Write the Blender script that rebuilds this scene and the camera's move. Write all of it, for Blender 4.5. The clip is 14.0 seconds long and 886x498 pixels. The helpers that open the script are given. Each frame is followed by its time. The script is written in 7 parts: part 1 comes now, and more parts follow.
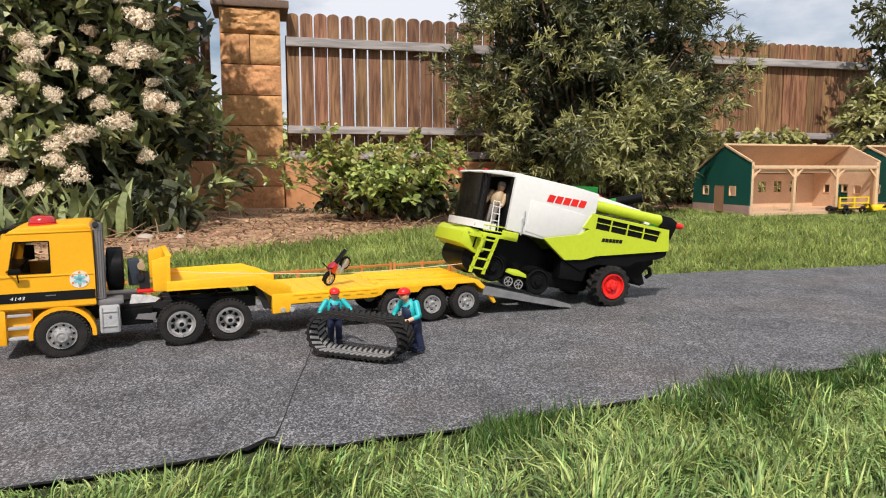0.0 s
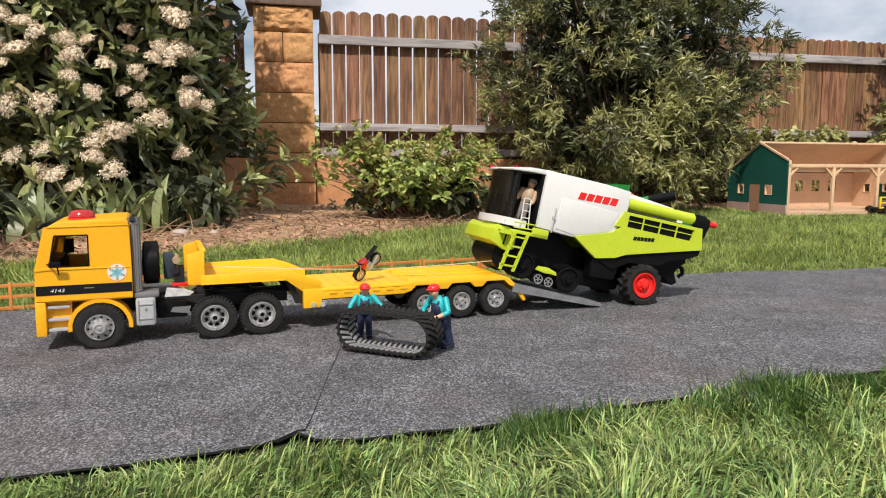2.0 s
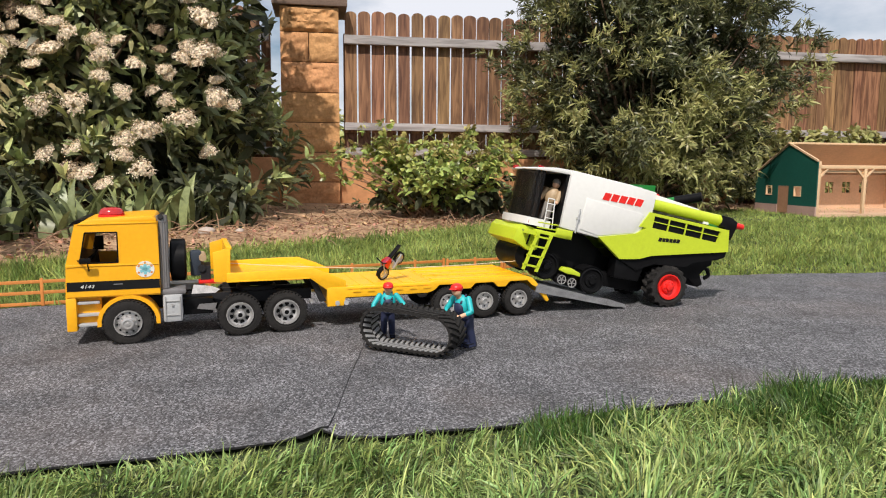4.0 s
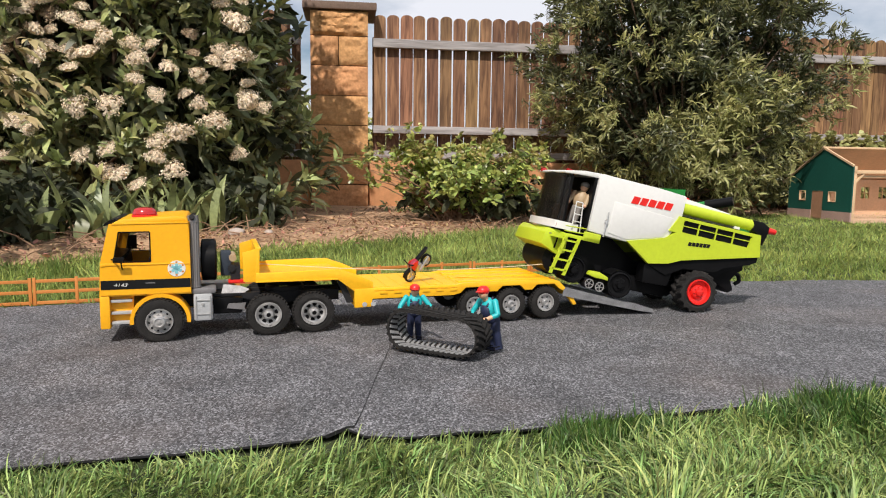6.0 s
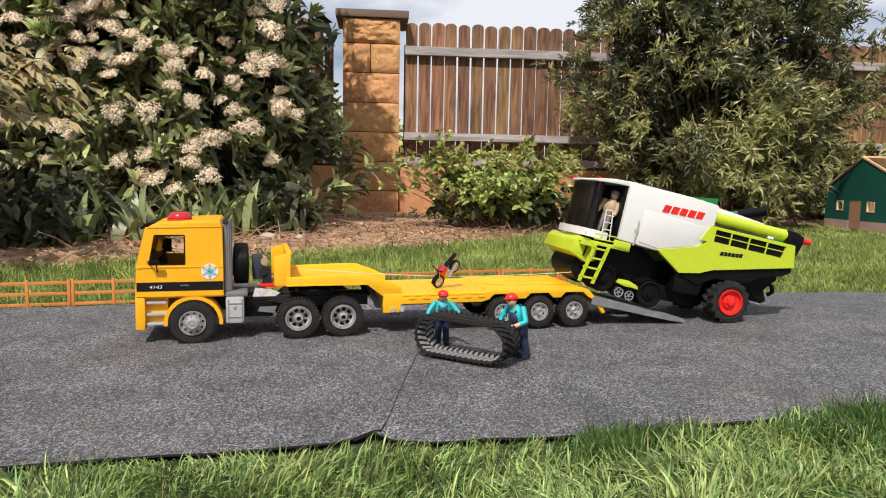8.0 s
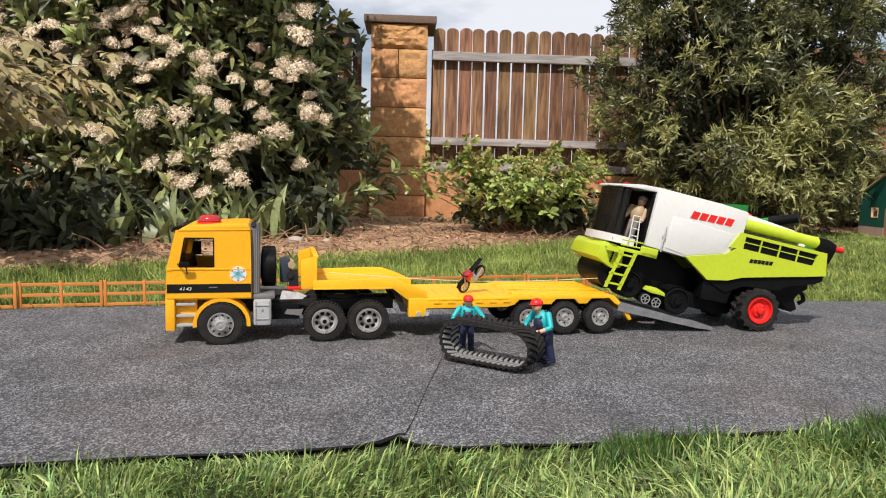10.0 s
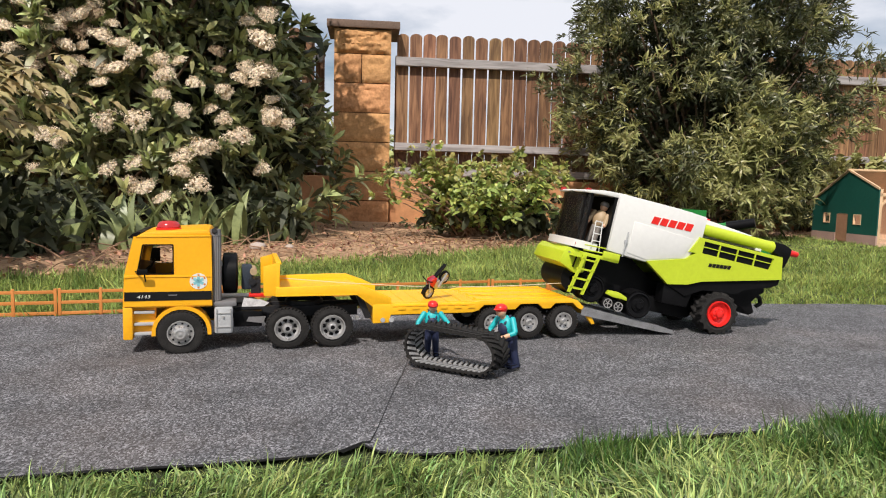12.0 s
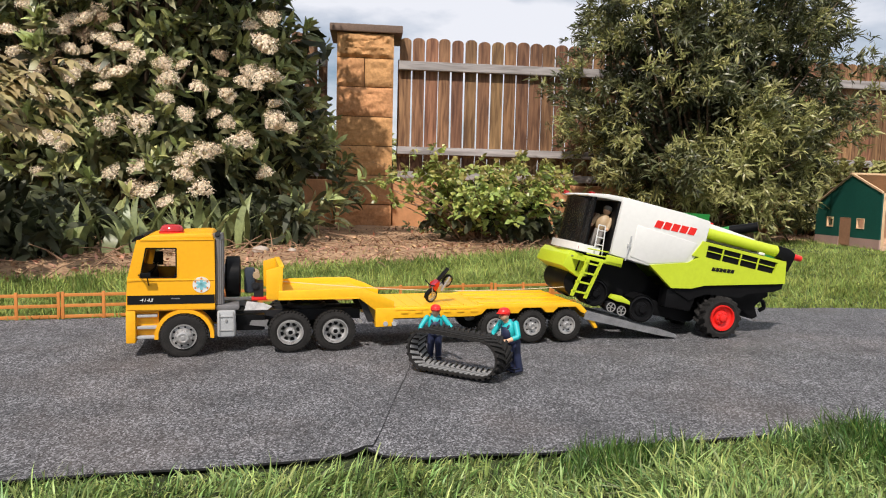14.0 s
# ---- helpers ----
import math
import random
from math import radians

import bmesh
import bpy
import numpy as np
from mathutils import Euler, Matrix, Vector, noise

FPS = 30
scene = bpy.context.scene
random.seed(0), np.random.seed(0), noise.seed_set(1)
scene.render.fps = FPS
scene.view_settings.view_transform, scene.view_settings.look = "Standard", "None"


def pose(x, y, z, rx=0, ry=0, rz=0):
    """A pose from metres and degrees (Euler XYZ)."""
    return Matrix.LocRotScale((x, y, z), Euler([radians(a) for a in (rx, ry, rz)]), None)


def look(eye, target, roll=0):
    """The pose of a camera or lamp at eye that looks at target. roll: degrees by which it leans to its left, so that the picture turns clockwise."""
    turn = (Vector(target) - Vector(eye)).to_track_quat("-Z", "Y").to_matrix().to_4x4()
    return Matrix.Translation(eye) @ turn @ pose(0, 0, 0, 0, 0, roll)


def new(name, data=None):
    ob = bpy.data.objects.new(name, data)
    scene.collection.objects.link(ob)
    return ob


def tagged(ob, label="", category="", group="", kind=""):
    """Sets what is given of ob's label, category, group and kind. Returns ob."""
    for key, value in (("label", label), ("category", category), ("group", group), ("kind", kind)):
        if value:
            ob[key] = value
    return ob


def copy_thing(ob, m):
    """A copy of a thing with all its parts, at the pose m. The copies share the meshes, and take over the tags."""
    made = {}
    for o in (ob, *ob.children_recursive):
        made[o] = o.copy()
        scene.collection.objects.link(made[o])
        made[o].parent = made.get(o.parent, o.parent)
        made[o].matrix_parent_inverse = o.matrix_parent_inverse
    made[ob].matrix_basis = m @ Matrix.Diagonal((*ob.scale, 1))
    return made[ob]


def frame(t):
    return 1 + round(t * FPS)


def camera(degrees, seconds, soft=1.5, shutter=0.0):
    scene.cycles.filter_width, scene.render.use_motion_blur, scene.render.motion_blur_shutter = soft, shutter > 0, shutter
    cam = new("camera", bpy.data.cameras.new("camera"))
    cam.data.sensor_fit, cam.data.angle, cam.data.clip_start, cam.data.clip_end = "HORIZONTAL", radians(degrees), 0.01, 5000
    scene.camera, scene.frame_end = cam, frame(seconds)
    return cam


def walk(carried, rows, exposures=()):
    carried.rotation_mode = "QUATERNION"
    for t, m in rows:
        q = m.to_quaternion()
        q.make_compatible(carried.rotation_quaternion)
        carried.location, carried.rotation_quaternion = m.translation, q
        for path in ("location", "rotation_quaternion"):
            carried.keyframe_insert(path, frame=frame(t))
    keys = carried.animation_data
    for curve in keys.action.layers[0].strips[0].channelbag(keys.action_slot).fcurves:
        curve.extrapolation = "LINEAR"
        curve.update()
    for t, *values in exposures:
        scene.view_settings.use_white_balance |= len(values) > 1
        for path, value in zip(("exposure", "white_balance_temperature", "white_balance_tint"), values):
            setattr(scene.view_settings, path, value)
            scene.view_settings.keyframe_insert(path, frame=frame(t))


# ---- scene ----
cam = camera(64.6, 14.0, soft=1.1)
# seconds, eye, tilt, lean and turn in degrees
ROWS = (
    (0.0, 0.0012, 0.0088, 0.2874, 83.439, 0.039, -8.286),
    (0.5, 0.0012, 0.0090, 0.2871, 83.375, 0.021, -7.636),
    (1.0, 0.0005, 0.0082, 0.2873, 83.270, -0.089, -6.977),
    (1.5, 0.0006, 0.0080, 0.2870, 83.241, -0.136, -6.386),
    (2.0, 0.0006, 0.0073, 0.2861, 83.241, -0.169, -5.819),
    (2.5, 0.0004, 0.0061, 0.2871, 83.187, -0.241, -5.368),
    (3.0, 0.0003, 0.0062, 0.2863, 83.194, -0.282, -4.910),
    (3.2, 0.0003, 0.0061, 0.2862, 83.200, -0.300, -4.690),
    (5.3, 0.0003, 0.0053, 0.2848, 83.380, -0.520, -2.420),
    (5.5, 0.0003, 0.0052, 0.2847, 83.437, -0.546, -2.141),
    (6.0, -0.0002, 0.0042, 0.2844, 83.467, -0.653, -1.654),
    (6.5, 0.0000, 0.0030, 0.2848, 83.624, -0.764, -1.063),
    (7.0, -0.0006, 0.0009, 0.2848, 83.715, -0.888, -0.411),
    (7.5, 0.0000, 0.0000, 0.2850, 83.861, -0.984, 0.106),
    (8.0, 0.0005, -0.0009, 0.2842, 83.992, -1.065, 0.792),
    (8.5, 0.0014, -0.0029, 0.2849, 83.998, -1.133, 1.390),
    (8.7, 0.0014, -0.0030, 0.2849, 84.050, -1.160, 1.676),
    (9.4, 0.0013, -0.0032, 0.2847, 84.200, -1.250, 2.562),
    (10.1, 0.0012, -0.0034, 0.2845, 84.350, -1.340, 2.960),
    (10.8, 0.0011, -0.0034, 0.2843, 84.490, -1.410, 2.480),
    (11.0, 0.0010, -0.0034, 0.2843, 84.549, -1.423, 2.176),
    (11.5, 0.0007, -0.0017, 0.2847, 84.652, -1.394, 0.943),
    (12.0, 0.0009, -0.0014, 0.2851, 84.836, -1.383, 0.018),
    (12.5, 0.0004, -0.0005, 0.2852, 84.888, -1.368, -0.939),
    (13.0, 0.0005, 0.0001, 0.2851, 85.104, -1.295, -1.439),
    (13.5, -0.0001, -0.0006, 0.2849, 85.156, -1.366, -0.718),
    (14.0, 0.0000, -0.0005, 0.2848, 85.142, -1.407, 0.213),
)
walk(cam, [(t, pose(x, y, z, rx, ry, rz)) for t, x, y, z, rx, ry, rz in ROWS], [(0.0, 0.0), (14.0, 0.0)])

# ---- light ----
SUN_LEFT, SUN_UP = 14.0, 51.0          # degrees left of the way behind the camera, and above the horizon
to_sun = Vector((-math.sin(radians(SUN_LEFT)) * math.cos(radians(SUN_UP)), -math.cos(radians(SUN_LEFT)) * math.cos(radians(SUN_UP)), math.sin(radians(SUN_UP))))
sun = new("sun", bpy.data.lights.new("sun", "SUN"))
sun.data.energy, sun.data.angle, sun.data.color = 4.5, radians(0.55), (1.0, 0.918, 0.852)
sun.matrix_world = look(to_sun * 20, (0, 0, 0))

world = bpy.data.worlds.new("sky")
scene.world = world
world.use_nodes = True
wn, wl = world.node_tree.nodes, world.node_tree.links
wn.clear()
sky = wn.new("ShaderNodeTexSky")
sky.sky_type, sky.sun_disc = "NISHITA", False
sky.sun_elevation, sky.sun_rotation = radians(SUN_UP), math.atan2(to_sun.x, to_sun.y)
sky.air_density, sky.dust_density = 1.0, 1.5
where = wn.new("ShaderNodeTexCoord")
stretch = wn.new("ShaderNodeMapping")
stretch.inputs["Scale"].default_value = (2.0, 2.0, 5.0)
clouds = wn.new("ShaderNodeTexNoise")
clouds.inputs["Scale"].default_value, clouds.inputs["Detail"].default_value = 2.2, 6
ramp = wn.new("ShaderNodeValToRGB")
ramp.color_ramp.elements[0].position, ramp.color_ramp.elements[1].position = 0.34, 0.58
mix = wn.new("ShaderNodeMixRGB")
mix.inputs[2].default_value = (9.7, 9.9, 10.7, 1)
back = wn.new("ShaderNodeBackground")
back.inputs["Strength"].default_value = 0.088
wout = wn.new("ShaderNodeOutputWorld")
wl.new(where.outputs["Generated"], stretch.inputs["Vector"])
wl.new(stretch.outputs["Vector"], clouds.inputs["Vector"])
wl.new(clouds.outputs["Fac"], ramp.inputs["Fac"])
wl.new(ramp.outputs["Color"], mix.inputs["Fac"])
wl.new(sky.outputs["Color"], mix.inputs[1])
wl.new(mix.outputs["Color"], back.inputs["Color"])
wl.new(back.outputs["Background"], wout.inputs["Surface"])

# ---- materials ----
def mat(name, col, rough=0.5, metal=0.0, var=0.12, scale=30.0, bump=0.0, bscale=300.0, col2=None, coat=0.0, random_tint=0.0, island=0.0, sheer=0.0, spec=0.5):
    """A procedural material: base colour varied at two scales, roughness varied, fine relief."""
    m = bpy.data.materials.new(name)
    m.use_nodes = True
    n, l = m.node_tree.nodes, m.node_tree.links
    b = n["Principled BSDF"]
    b.inputs["Metallic"].default_value = metal
    b.inputs["Coat Weight"].default_value = coat
    b.inputs["Specular IOR Level"].default_value = spec
    co = n.new("ShaderNodeTexCoord")
    big = n.new("ShaderNodeTexNoise")
    big.inputs["Scale"].default_value, big.inputs["Detail"].default_value = scale, 5
    small = n.new("ShaderNodeTexNoise")
    small.inputs["Scale"].default_value, small.inputs["Detail"].default_value = scale * 9, 3
    for tex in (big, small):
        l.new(co.outputs["Object"], tex.inputs["Vector"])
    add = n.new("ShaderNodeMath")
    add.operation = "MULTIPLY_ADD"
    add.inputs[1].default_value = 0.5
    half = n.new("ShaderNodeMath")
    half.operation = "MULTIPLY"
    half.inputs[1].default_value = 0.5
    l.new(small.outputs["Fac"], half.inputs[0])
    l.new(big.outputs["Fac"], add.inputs[0])
    l.new(half.outputs[0], add.inputs[2])
    rampn = n.new("ShaderNodeValToRGB")
    c2 = col2 or [min(1, c * (1 + var)) for c in col]
    c1 = [c * (1 - var) for c in col]
    rampn.color_ramp.elements[0].color, rampn.color_ramp.elements[1].color = (*c1, 1), (*c2, 1)
    rampn.color_ramp.elements[0].position, rampn.color_ramp.elements[1].position = 0.34, 0.66
    l.new(add.outputs[0], rampn.inputs["Fac"])
    last = rampn.outputs["Color"]
    if random_tint or island:
        hs = n.new("ShaderNodeHueSaturation")
        if island:
            src = n.new("ShaderNodeNewGeometry").outputs["Random Per Island"]
        else:
            src = n.new("ShaderNodeObjectInfo").outputs["Random"]
        amount = random_tint or island
        rng = n.new("ShaderNodeMapRange")
        rng.inputs["To Min"].default_value, rng.inputs["To Max"].default_value = 1 - amount, 1 + amount
        l.new(src, rng.inputs["Value"])
        l.new(rng.outputs["Result"], hs.inputs["Value"])
        hue = n.new("ShaderNodeMapRange")
        hue.inputs["To Min"].default_value, hue.inputs["To Max"].default_value = 0.5 - 0.06 * amount, 0.5 + 0.06 * amount
        scram = n.new("ShaderNodeMath")
        scram.operation = "FRACT"
        mul = n.new("ShaderNodeMath")
        mul.operation = "MULTIPLY"
        mul.inputs[1].default_value = 17.3
        l.new(src, mul.inputs[0])
        l.new(mul.outputs[0], scram.inputs[0])
        l.new(scram.outputs[0], hue.inputs["Value"])
        l.new(hue.outputs["Result"], hs.inputs["Hue"])
        l.new(last, hs.inputs["Color"])
        last = hs.outputs["Color"]
    l.new(last, b.inputs["Base Color"])
    rr = n.new("ShaderNodeMapRange")
    rr.inputs["To Min"].default_value, rr.inputs["To Max"].default_value = max(0.03, rough - 0.12), min(1, rough + 0.12)
    l.new(big.outputs["Fac"], rr.inputs["Value"])
    l.new(rr.outputs["Result"], b.inputs["Roughness"])
    if bump:
        rel = n.new("ShaderNodeTexNoise")
        rel.inputs["Scale"].default_value, rel.inputs["Detail"].default_value = bscale, 4
        bp = n.new("ShaderNodeBump")
        bp.inputs["Strength"].default_value, bp.inputs["Distance"].default_value = 1.0, bump
        l.new(co.outputs["Object"], rel.inputs["Vector"])
        l.new(rel.outputs["Fac"], bp.inputs["Height"])
        l.new(bp.outputs["Normal"], b.inputs["Normal"])
    if sheer:
        tr = n.new("ShaderNodeBsdfTranslucent")
        mx = n.new("ShaderNodeMixShader")
        mx.inputs[0].default_value = sheer
        l.new(last, tr.inputs["Color"])
        l.new(b.outputs[0], mx.inputs[1])
        l.new(tr.outputs[0], mx.inputs[2])
        l.new(mx.outputs[0], n["Material Output"].inputs["Surface"])
    return m


def wood(name, dark, light, along="z", grain=14.0, rough=0.75, tint=0.18):
    """Boards with grain stretched along one axis, a stain at large scale and a tint of its own per board."""
    m = mat(name, light, rough, var=0.2, scale=3.0, random_tint=tint)
    n, l = m.node_tree.nodes, m.node_tree.links
    b = n["Principled BSDF"]
    co = n.new("ShaderNodeTexCoord")
    mp = n.new("ShaderNodeMapping")
    mp.inputs["Scale"].default_value = [1.2 if a == along else grain for a in "xyz"]
    info = n.new("ShaderNodeObjectInfo")
    off = n.new("ShaderNodeVectorMath")
    off.operation = "ADD"
    mul = n.new("ShaderNodeMath")
    mul.operation = "MULTIPLY"
    mul.inputs[1].default_value = 37.0
    l.new(info.outputs["Random"], mul.inputs[0])
    l.new(co.outputs["Object"], off.inputs[0])
    l.new(mul.outputs[0], off.inputs[1])
    l.new(off.outputs[0], mp.inputs["Vector"])
    tex = n.new("ShaderNodeTexNoise")
    tex.inputs["Scale"].default_value, tex.inputs["Detail"].default_value, tex.inputs["Distortion"].default_value = 3.0, 6, 0.6
    l.new(mp.outputs["Vector"], tex.inputs["Vector"])
    rp = n.new("ShaderNodeValToRGB")
    rp.color_ramp.elements[0].position, rp.color_ramp.elements[1].position = 0.36, 0.66
    rp.color_ramp.elements[0].color, rp.color_ramp.elements[1].color = (*dark, 1), (*light, 1)
    l.new(tex.outputs["Fac"], rp.inputs["Fac"])
    hs = [k for k in n if k.bl_idname == "ShaderNodeHueSaturation"][0]
    l.new(rp.outputs["Color"], hs.inputs["Color"])
    bp = n.new("ShaderNodeBump")
    bp.inputs["Strength"].default_value, bp.inputs["Distance"].default_value = 0.6, 0.002
    l.new(tex.outputs["Fac"], bp.inputs["Height"])
    l.new(bp.outputs["Normal"], b.inputs["Normal"])
    return m


def glass(name, tint=(0.9, 0.95, 0.95), rough=0.02, clear=0.75):
    m = bpy.data.materials.new(name)
    m.use_nodes = True
    n, l = m.node_tree.nodes, m.node_tree.links
    b = n["Principled BSDF"]
    b.inputs["Base Color"].default_value, b.inputs["Roughness"].default_value = (*[0.06 * c for c in tint], 1), rough
    tr = n.new("ShaderNodeBsdfTransparent")
    tr.inputs["Color"].default_value = (*tint, 1)
    mx = n.new("ShaderNodeMixShader")
    mx.inputs[0].default_value = clear
    l.new(b.outputs[0], mx.inputs[1])
    l.new(tr.outputs[0], mx.inputs[2])
    l.new(mx.outputs[0], n["Material Output"].inputs["Surface"])
    return m


M = {
    "yellow": mat("yellow_plastic", (0.86, 0.41, 0.008), 0.38, var=0.07, scale=18, bump=0.0002, bscale=500),
    "tray": mat("tray_yellow_plastic", (0.90, 0.47, 0.012), 0.42, var=0.07, scale=18, bump=0.0002, bscale=500),
    "lime": mat("lime_plastic", (0.48, 0.585, 0.028), 0.35, var=0.06, scale=18),
    "white": mat("white_plastic", (0.70, 0.70, 0.665), 0.35, var=0.04, scale=12),
    "black": mat("black_plastic", (0.006, 0.006, 0.0065), 0.38, var=0.3, scale=40, spec=0.12),
    "dark": mat("dark_grey_plastic", (0.022, 0.022, 0.024), 0.5, var=0.25, scale=40, spec=0.2),
    "grey": mat("grey_plastic", (0.17, 0.165, 0.165), 0.42, var=0.12, scale=30),
    "silver": mat("silver_plastic", (0.50, 0.49, 0.475), 0.30, metal=0.6, var=0.12, scale=60),
    "lightgrey": mat("light_grey_plastic", (0.40, 0.41, 0.41), 0.45, var=0.1, scale=40),
    "paleplate": mat("pale_mottled_plastic", (0.60, 0.59, 0.58), 0.4, var=0.35, scale=90),
    "tyre": mat("rubber_tyre", (0.018, 0.017, 0.016), 0.8, var=0.35, scale=70, bump=0.0004, bscale=700, col2=(0.030, 0.028, 0.026), spec=0.2),
    "red": mat("red_plastic", (0.72, 0.02, 0.015), 0.32, var=0.08, scale=30),
    "redlamp": mat("red_lamp_plastic", (0.40, 0.016, 0.016), 0.16, var=0.1, scale=50, coat=0.5),
    "green": mat("green_plastic", (0.012, 0.19, 0.03), 0.36, var=0.1, scale=20),
    "rimyellow": mat("yellow_rim_plastic", (0.82, 0.58, 0.01), 0.4, var=0.06, scale=30),
    "orange": mat("orange_brown_plastic", (0.58, 0.215, 0.048), 0.5, var=0.12, scale=60),
    "skin": mat("flesh_plastic", (0.62, 0.36, 0.22), 0.5, var=0.06, scale=80),
    "teal": mat("turquoise_plastic", (0.01, 0.40, 0.42), 0.5, var=0.1, scale=90),
    "navy": mat("navy_plastic", (0.014, 0.02, 0.055), 0.55, var=0.2, scale=90),
    "tan": mat("tan_plastic", (0.40, 0.29, 0.17), 0.5, var=0.1, scale=90),
    "greycap": mat("grey_cap_plastic", (0.20, 0.18, 0.16), 0.55, var=0.1, scale=90),
    "blue": mat("pale_blue_print", (0.20, 0.48, 0.52), 0.5, var=0.1, scale=200),
    "string": mat("cream_string", (0.62, 0.55, 0.40), 0.9, var=0.1, scale=400),
    "blackprint": mat("black_print", (0.010, 0.010, 0.010), 0.5, var=0.2, scale=60, spec=0.15),
    "cabglass": glass("smoked_cab_glass", (0.58, 0.54, 0.48), 0.03, 0.76),
    "clearglass": glass("clear_glass", (0.9, 0.92, 0.92), 0.03, 0.85),
    "alu": mat("worn_grey_ramp_plastic", (0.21, 0.212, 0.215), 0.5, metal=0.2, var=0.35, scale=40),
    "shedgreen": mat("dark_green_painted_board", (0.008, 0.085, 0.062), 0.6, var=0.14, scale=10),
    "ply": mat("pale_plywood", (0.61, 0.41, 0.265), 0.65, var=0.12, scale=9),
    "roofply": mat("brown_plywood", (0.58, 0.385, 0.25), 0.65, var=0.14, scale=9),
    "doorply": mat("brown_door_plywood", (0.40, 0.21, 0.12), 0.65, var=0.14, scale=9),
    "strip": mat("pine_strip", (0.70, 0.48, 0.28), 0.6, var=0.12, scale=14),
    "plinth": mat("pinkish_plinth_paint", (0.46, 0.30, 0.25), 0.7, var=0.14, scale=14),
    "soil": mat("dry_bark_mulch", (0.34, 0.195, 0.105), 0.95, var=0.4, scale=9, bump=0.008, bscale=45, col2=(0.53, 0.345, 0.20)),
    "chip": mat("bark_chip", (0.34, 0.20, 0.115), 0.9, var=0.3, scale=30, island=0.62),
    "twig": mat("dry_twig", (0.28, 0.17, 0.10), 0.85, var=0.25, scale=30),
    "bark": mat("shrub_bark", (0.13, 0.085, 0.055), 0.9, var=0.35, scale=25, bump=0.002, bscale=90),
    "leafdark": mat("dark_leathery_leaf", (0.185, 0.198, 0.088), 0.43, var=0.3, scale=7, island=0.68, sheer=0.14),
    "leaflight": mat("fresh_green_leaf", (0.39, 0.42, 0.165), 0.43, var=0.3, scale=7, island=0.45, sheer=0.25),
    "leafrose": mat("rose_leaf", (0.33, 0.385, 0.10), 0.36, var=0.3, scale=9, island=0.5, sheer=0.25),
    "leafbronze": mat("young_bronze_rose_leaf", (0.36, 0.31, 0.10), 0.36, var=0.3, scale=9, island=0.45, sheer=0.28),
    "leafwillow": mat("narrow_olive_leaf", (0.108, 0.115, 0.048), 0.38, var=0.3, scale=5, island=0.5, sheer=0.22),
    "leafbroad": mat("broad_grey_green_leaf", (0.25, 0.30, 0.125), 0.42, var=0.3, scale=8, island=0.3, sheer=0.2),
    "leafmaple": mat("bronze_maple_leaf", (0.40, 0.33, 0.155), 0.5, var=0.25, scale=9, island=0.3, sheer=0.3),
    "blossom": mat("cream_blossom", (0.79, 0.67, 0.50), 0.8, var=0.22, scale=22, island=0.38, sheer=0.2),
    "oldblossom": mat("faded_brown_blossom", (0.42, 0.31, 0.20), 0.85, var=0.2, scale=30, island=0.35, sheer=0.15),
    "grass": mat("lawn_grass", (0.080, 0.150, 0.028), 0.46, var=0.2, scale=9, col2=(0.40, 0.51, 0.172), island=0.66, sheer=0.16, spec=0.4),
    "lawn": mat("mown_lawn_grass", (0.095, 0.155, 0.026), 0.5, var=0.25, scale=3.2, col2=(0.40, 0.475, 0.125), island=0.5, sheer=0.15, spec=0.35),
    "grassdark": mat("dark_tuft_grass", (0.052, 0.104, 0.020), 0.45, var=0.3, scale=6, island=0.6, sheer=0.15, spec=0.35),
    "turf": mat("turf_soil", (0.022, 0.030, 0.008), 0.95, var=0.4, scale=7, bump=0.006, bscale=70, col2=(0.045, 0.065, 0.015)),
    "cap": mat("weathered_brown_capstone", (0.17, 0.115, 0.085), 0.85, var=0.25, scale=8, bump=0.003, bscale=60),
    "block": mat("ochre_split_face_block", (0.52, 0.255, 0.105), 0.9, var=0.2, scale=7, bump=0.005, bscale=34, col2=(0.70, 0.37, 0.16), random_tint=0.08),
    "mortar": mat("dark_joint", (0.16, 0.08, 0.04), 0.95, var=0.25, scale=20),
    "plinthwall": mat("ochre_rendered_wall", (0.52, 0.255, 0.115), 0.9, var=0.16, scale=4, bump=0.002, bscale=90),
    "bitumen": mat("black_felt_core", (0.012, 0.012, 0.013), 0.7, var=0.5, scale=30, bump=0.001, bscale=200),
    "plank": wood("brown_stained_plank", (0.115, 0.052, 0.024), (0.325, 0.172, 0.082), "z", 16.0, 0.7, 0.26),
    "rail": wood("weathered_grey_rail", (0.24, 0.22, 0.21), (0.46, 0.43, 0.42), "x", 12.0, 0.75, 0.08),
}


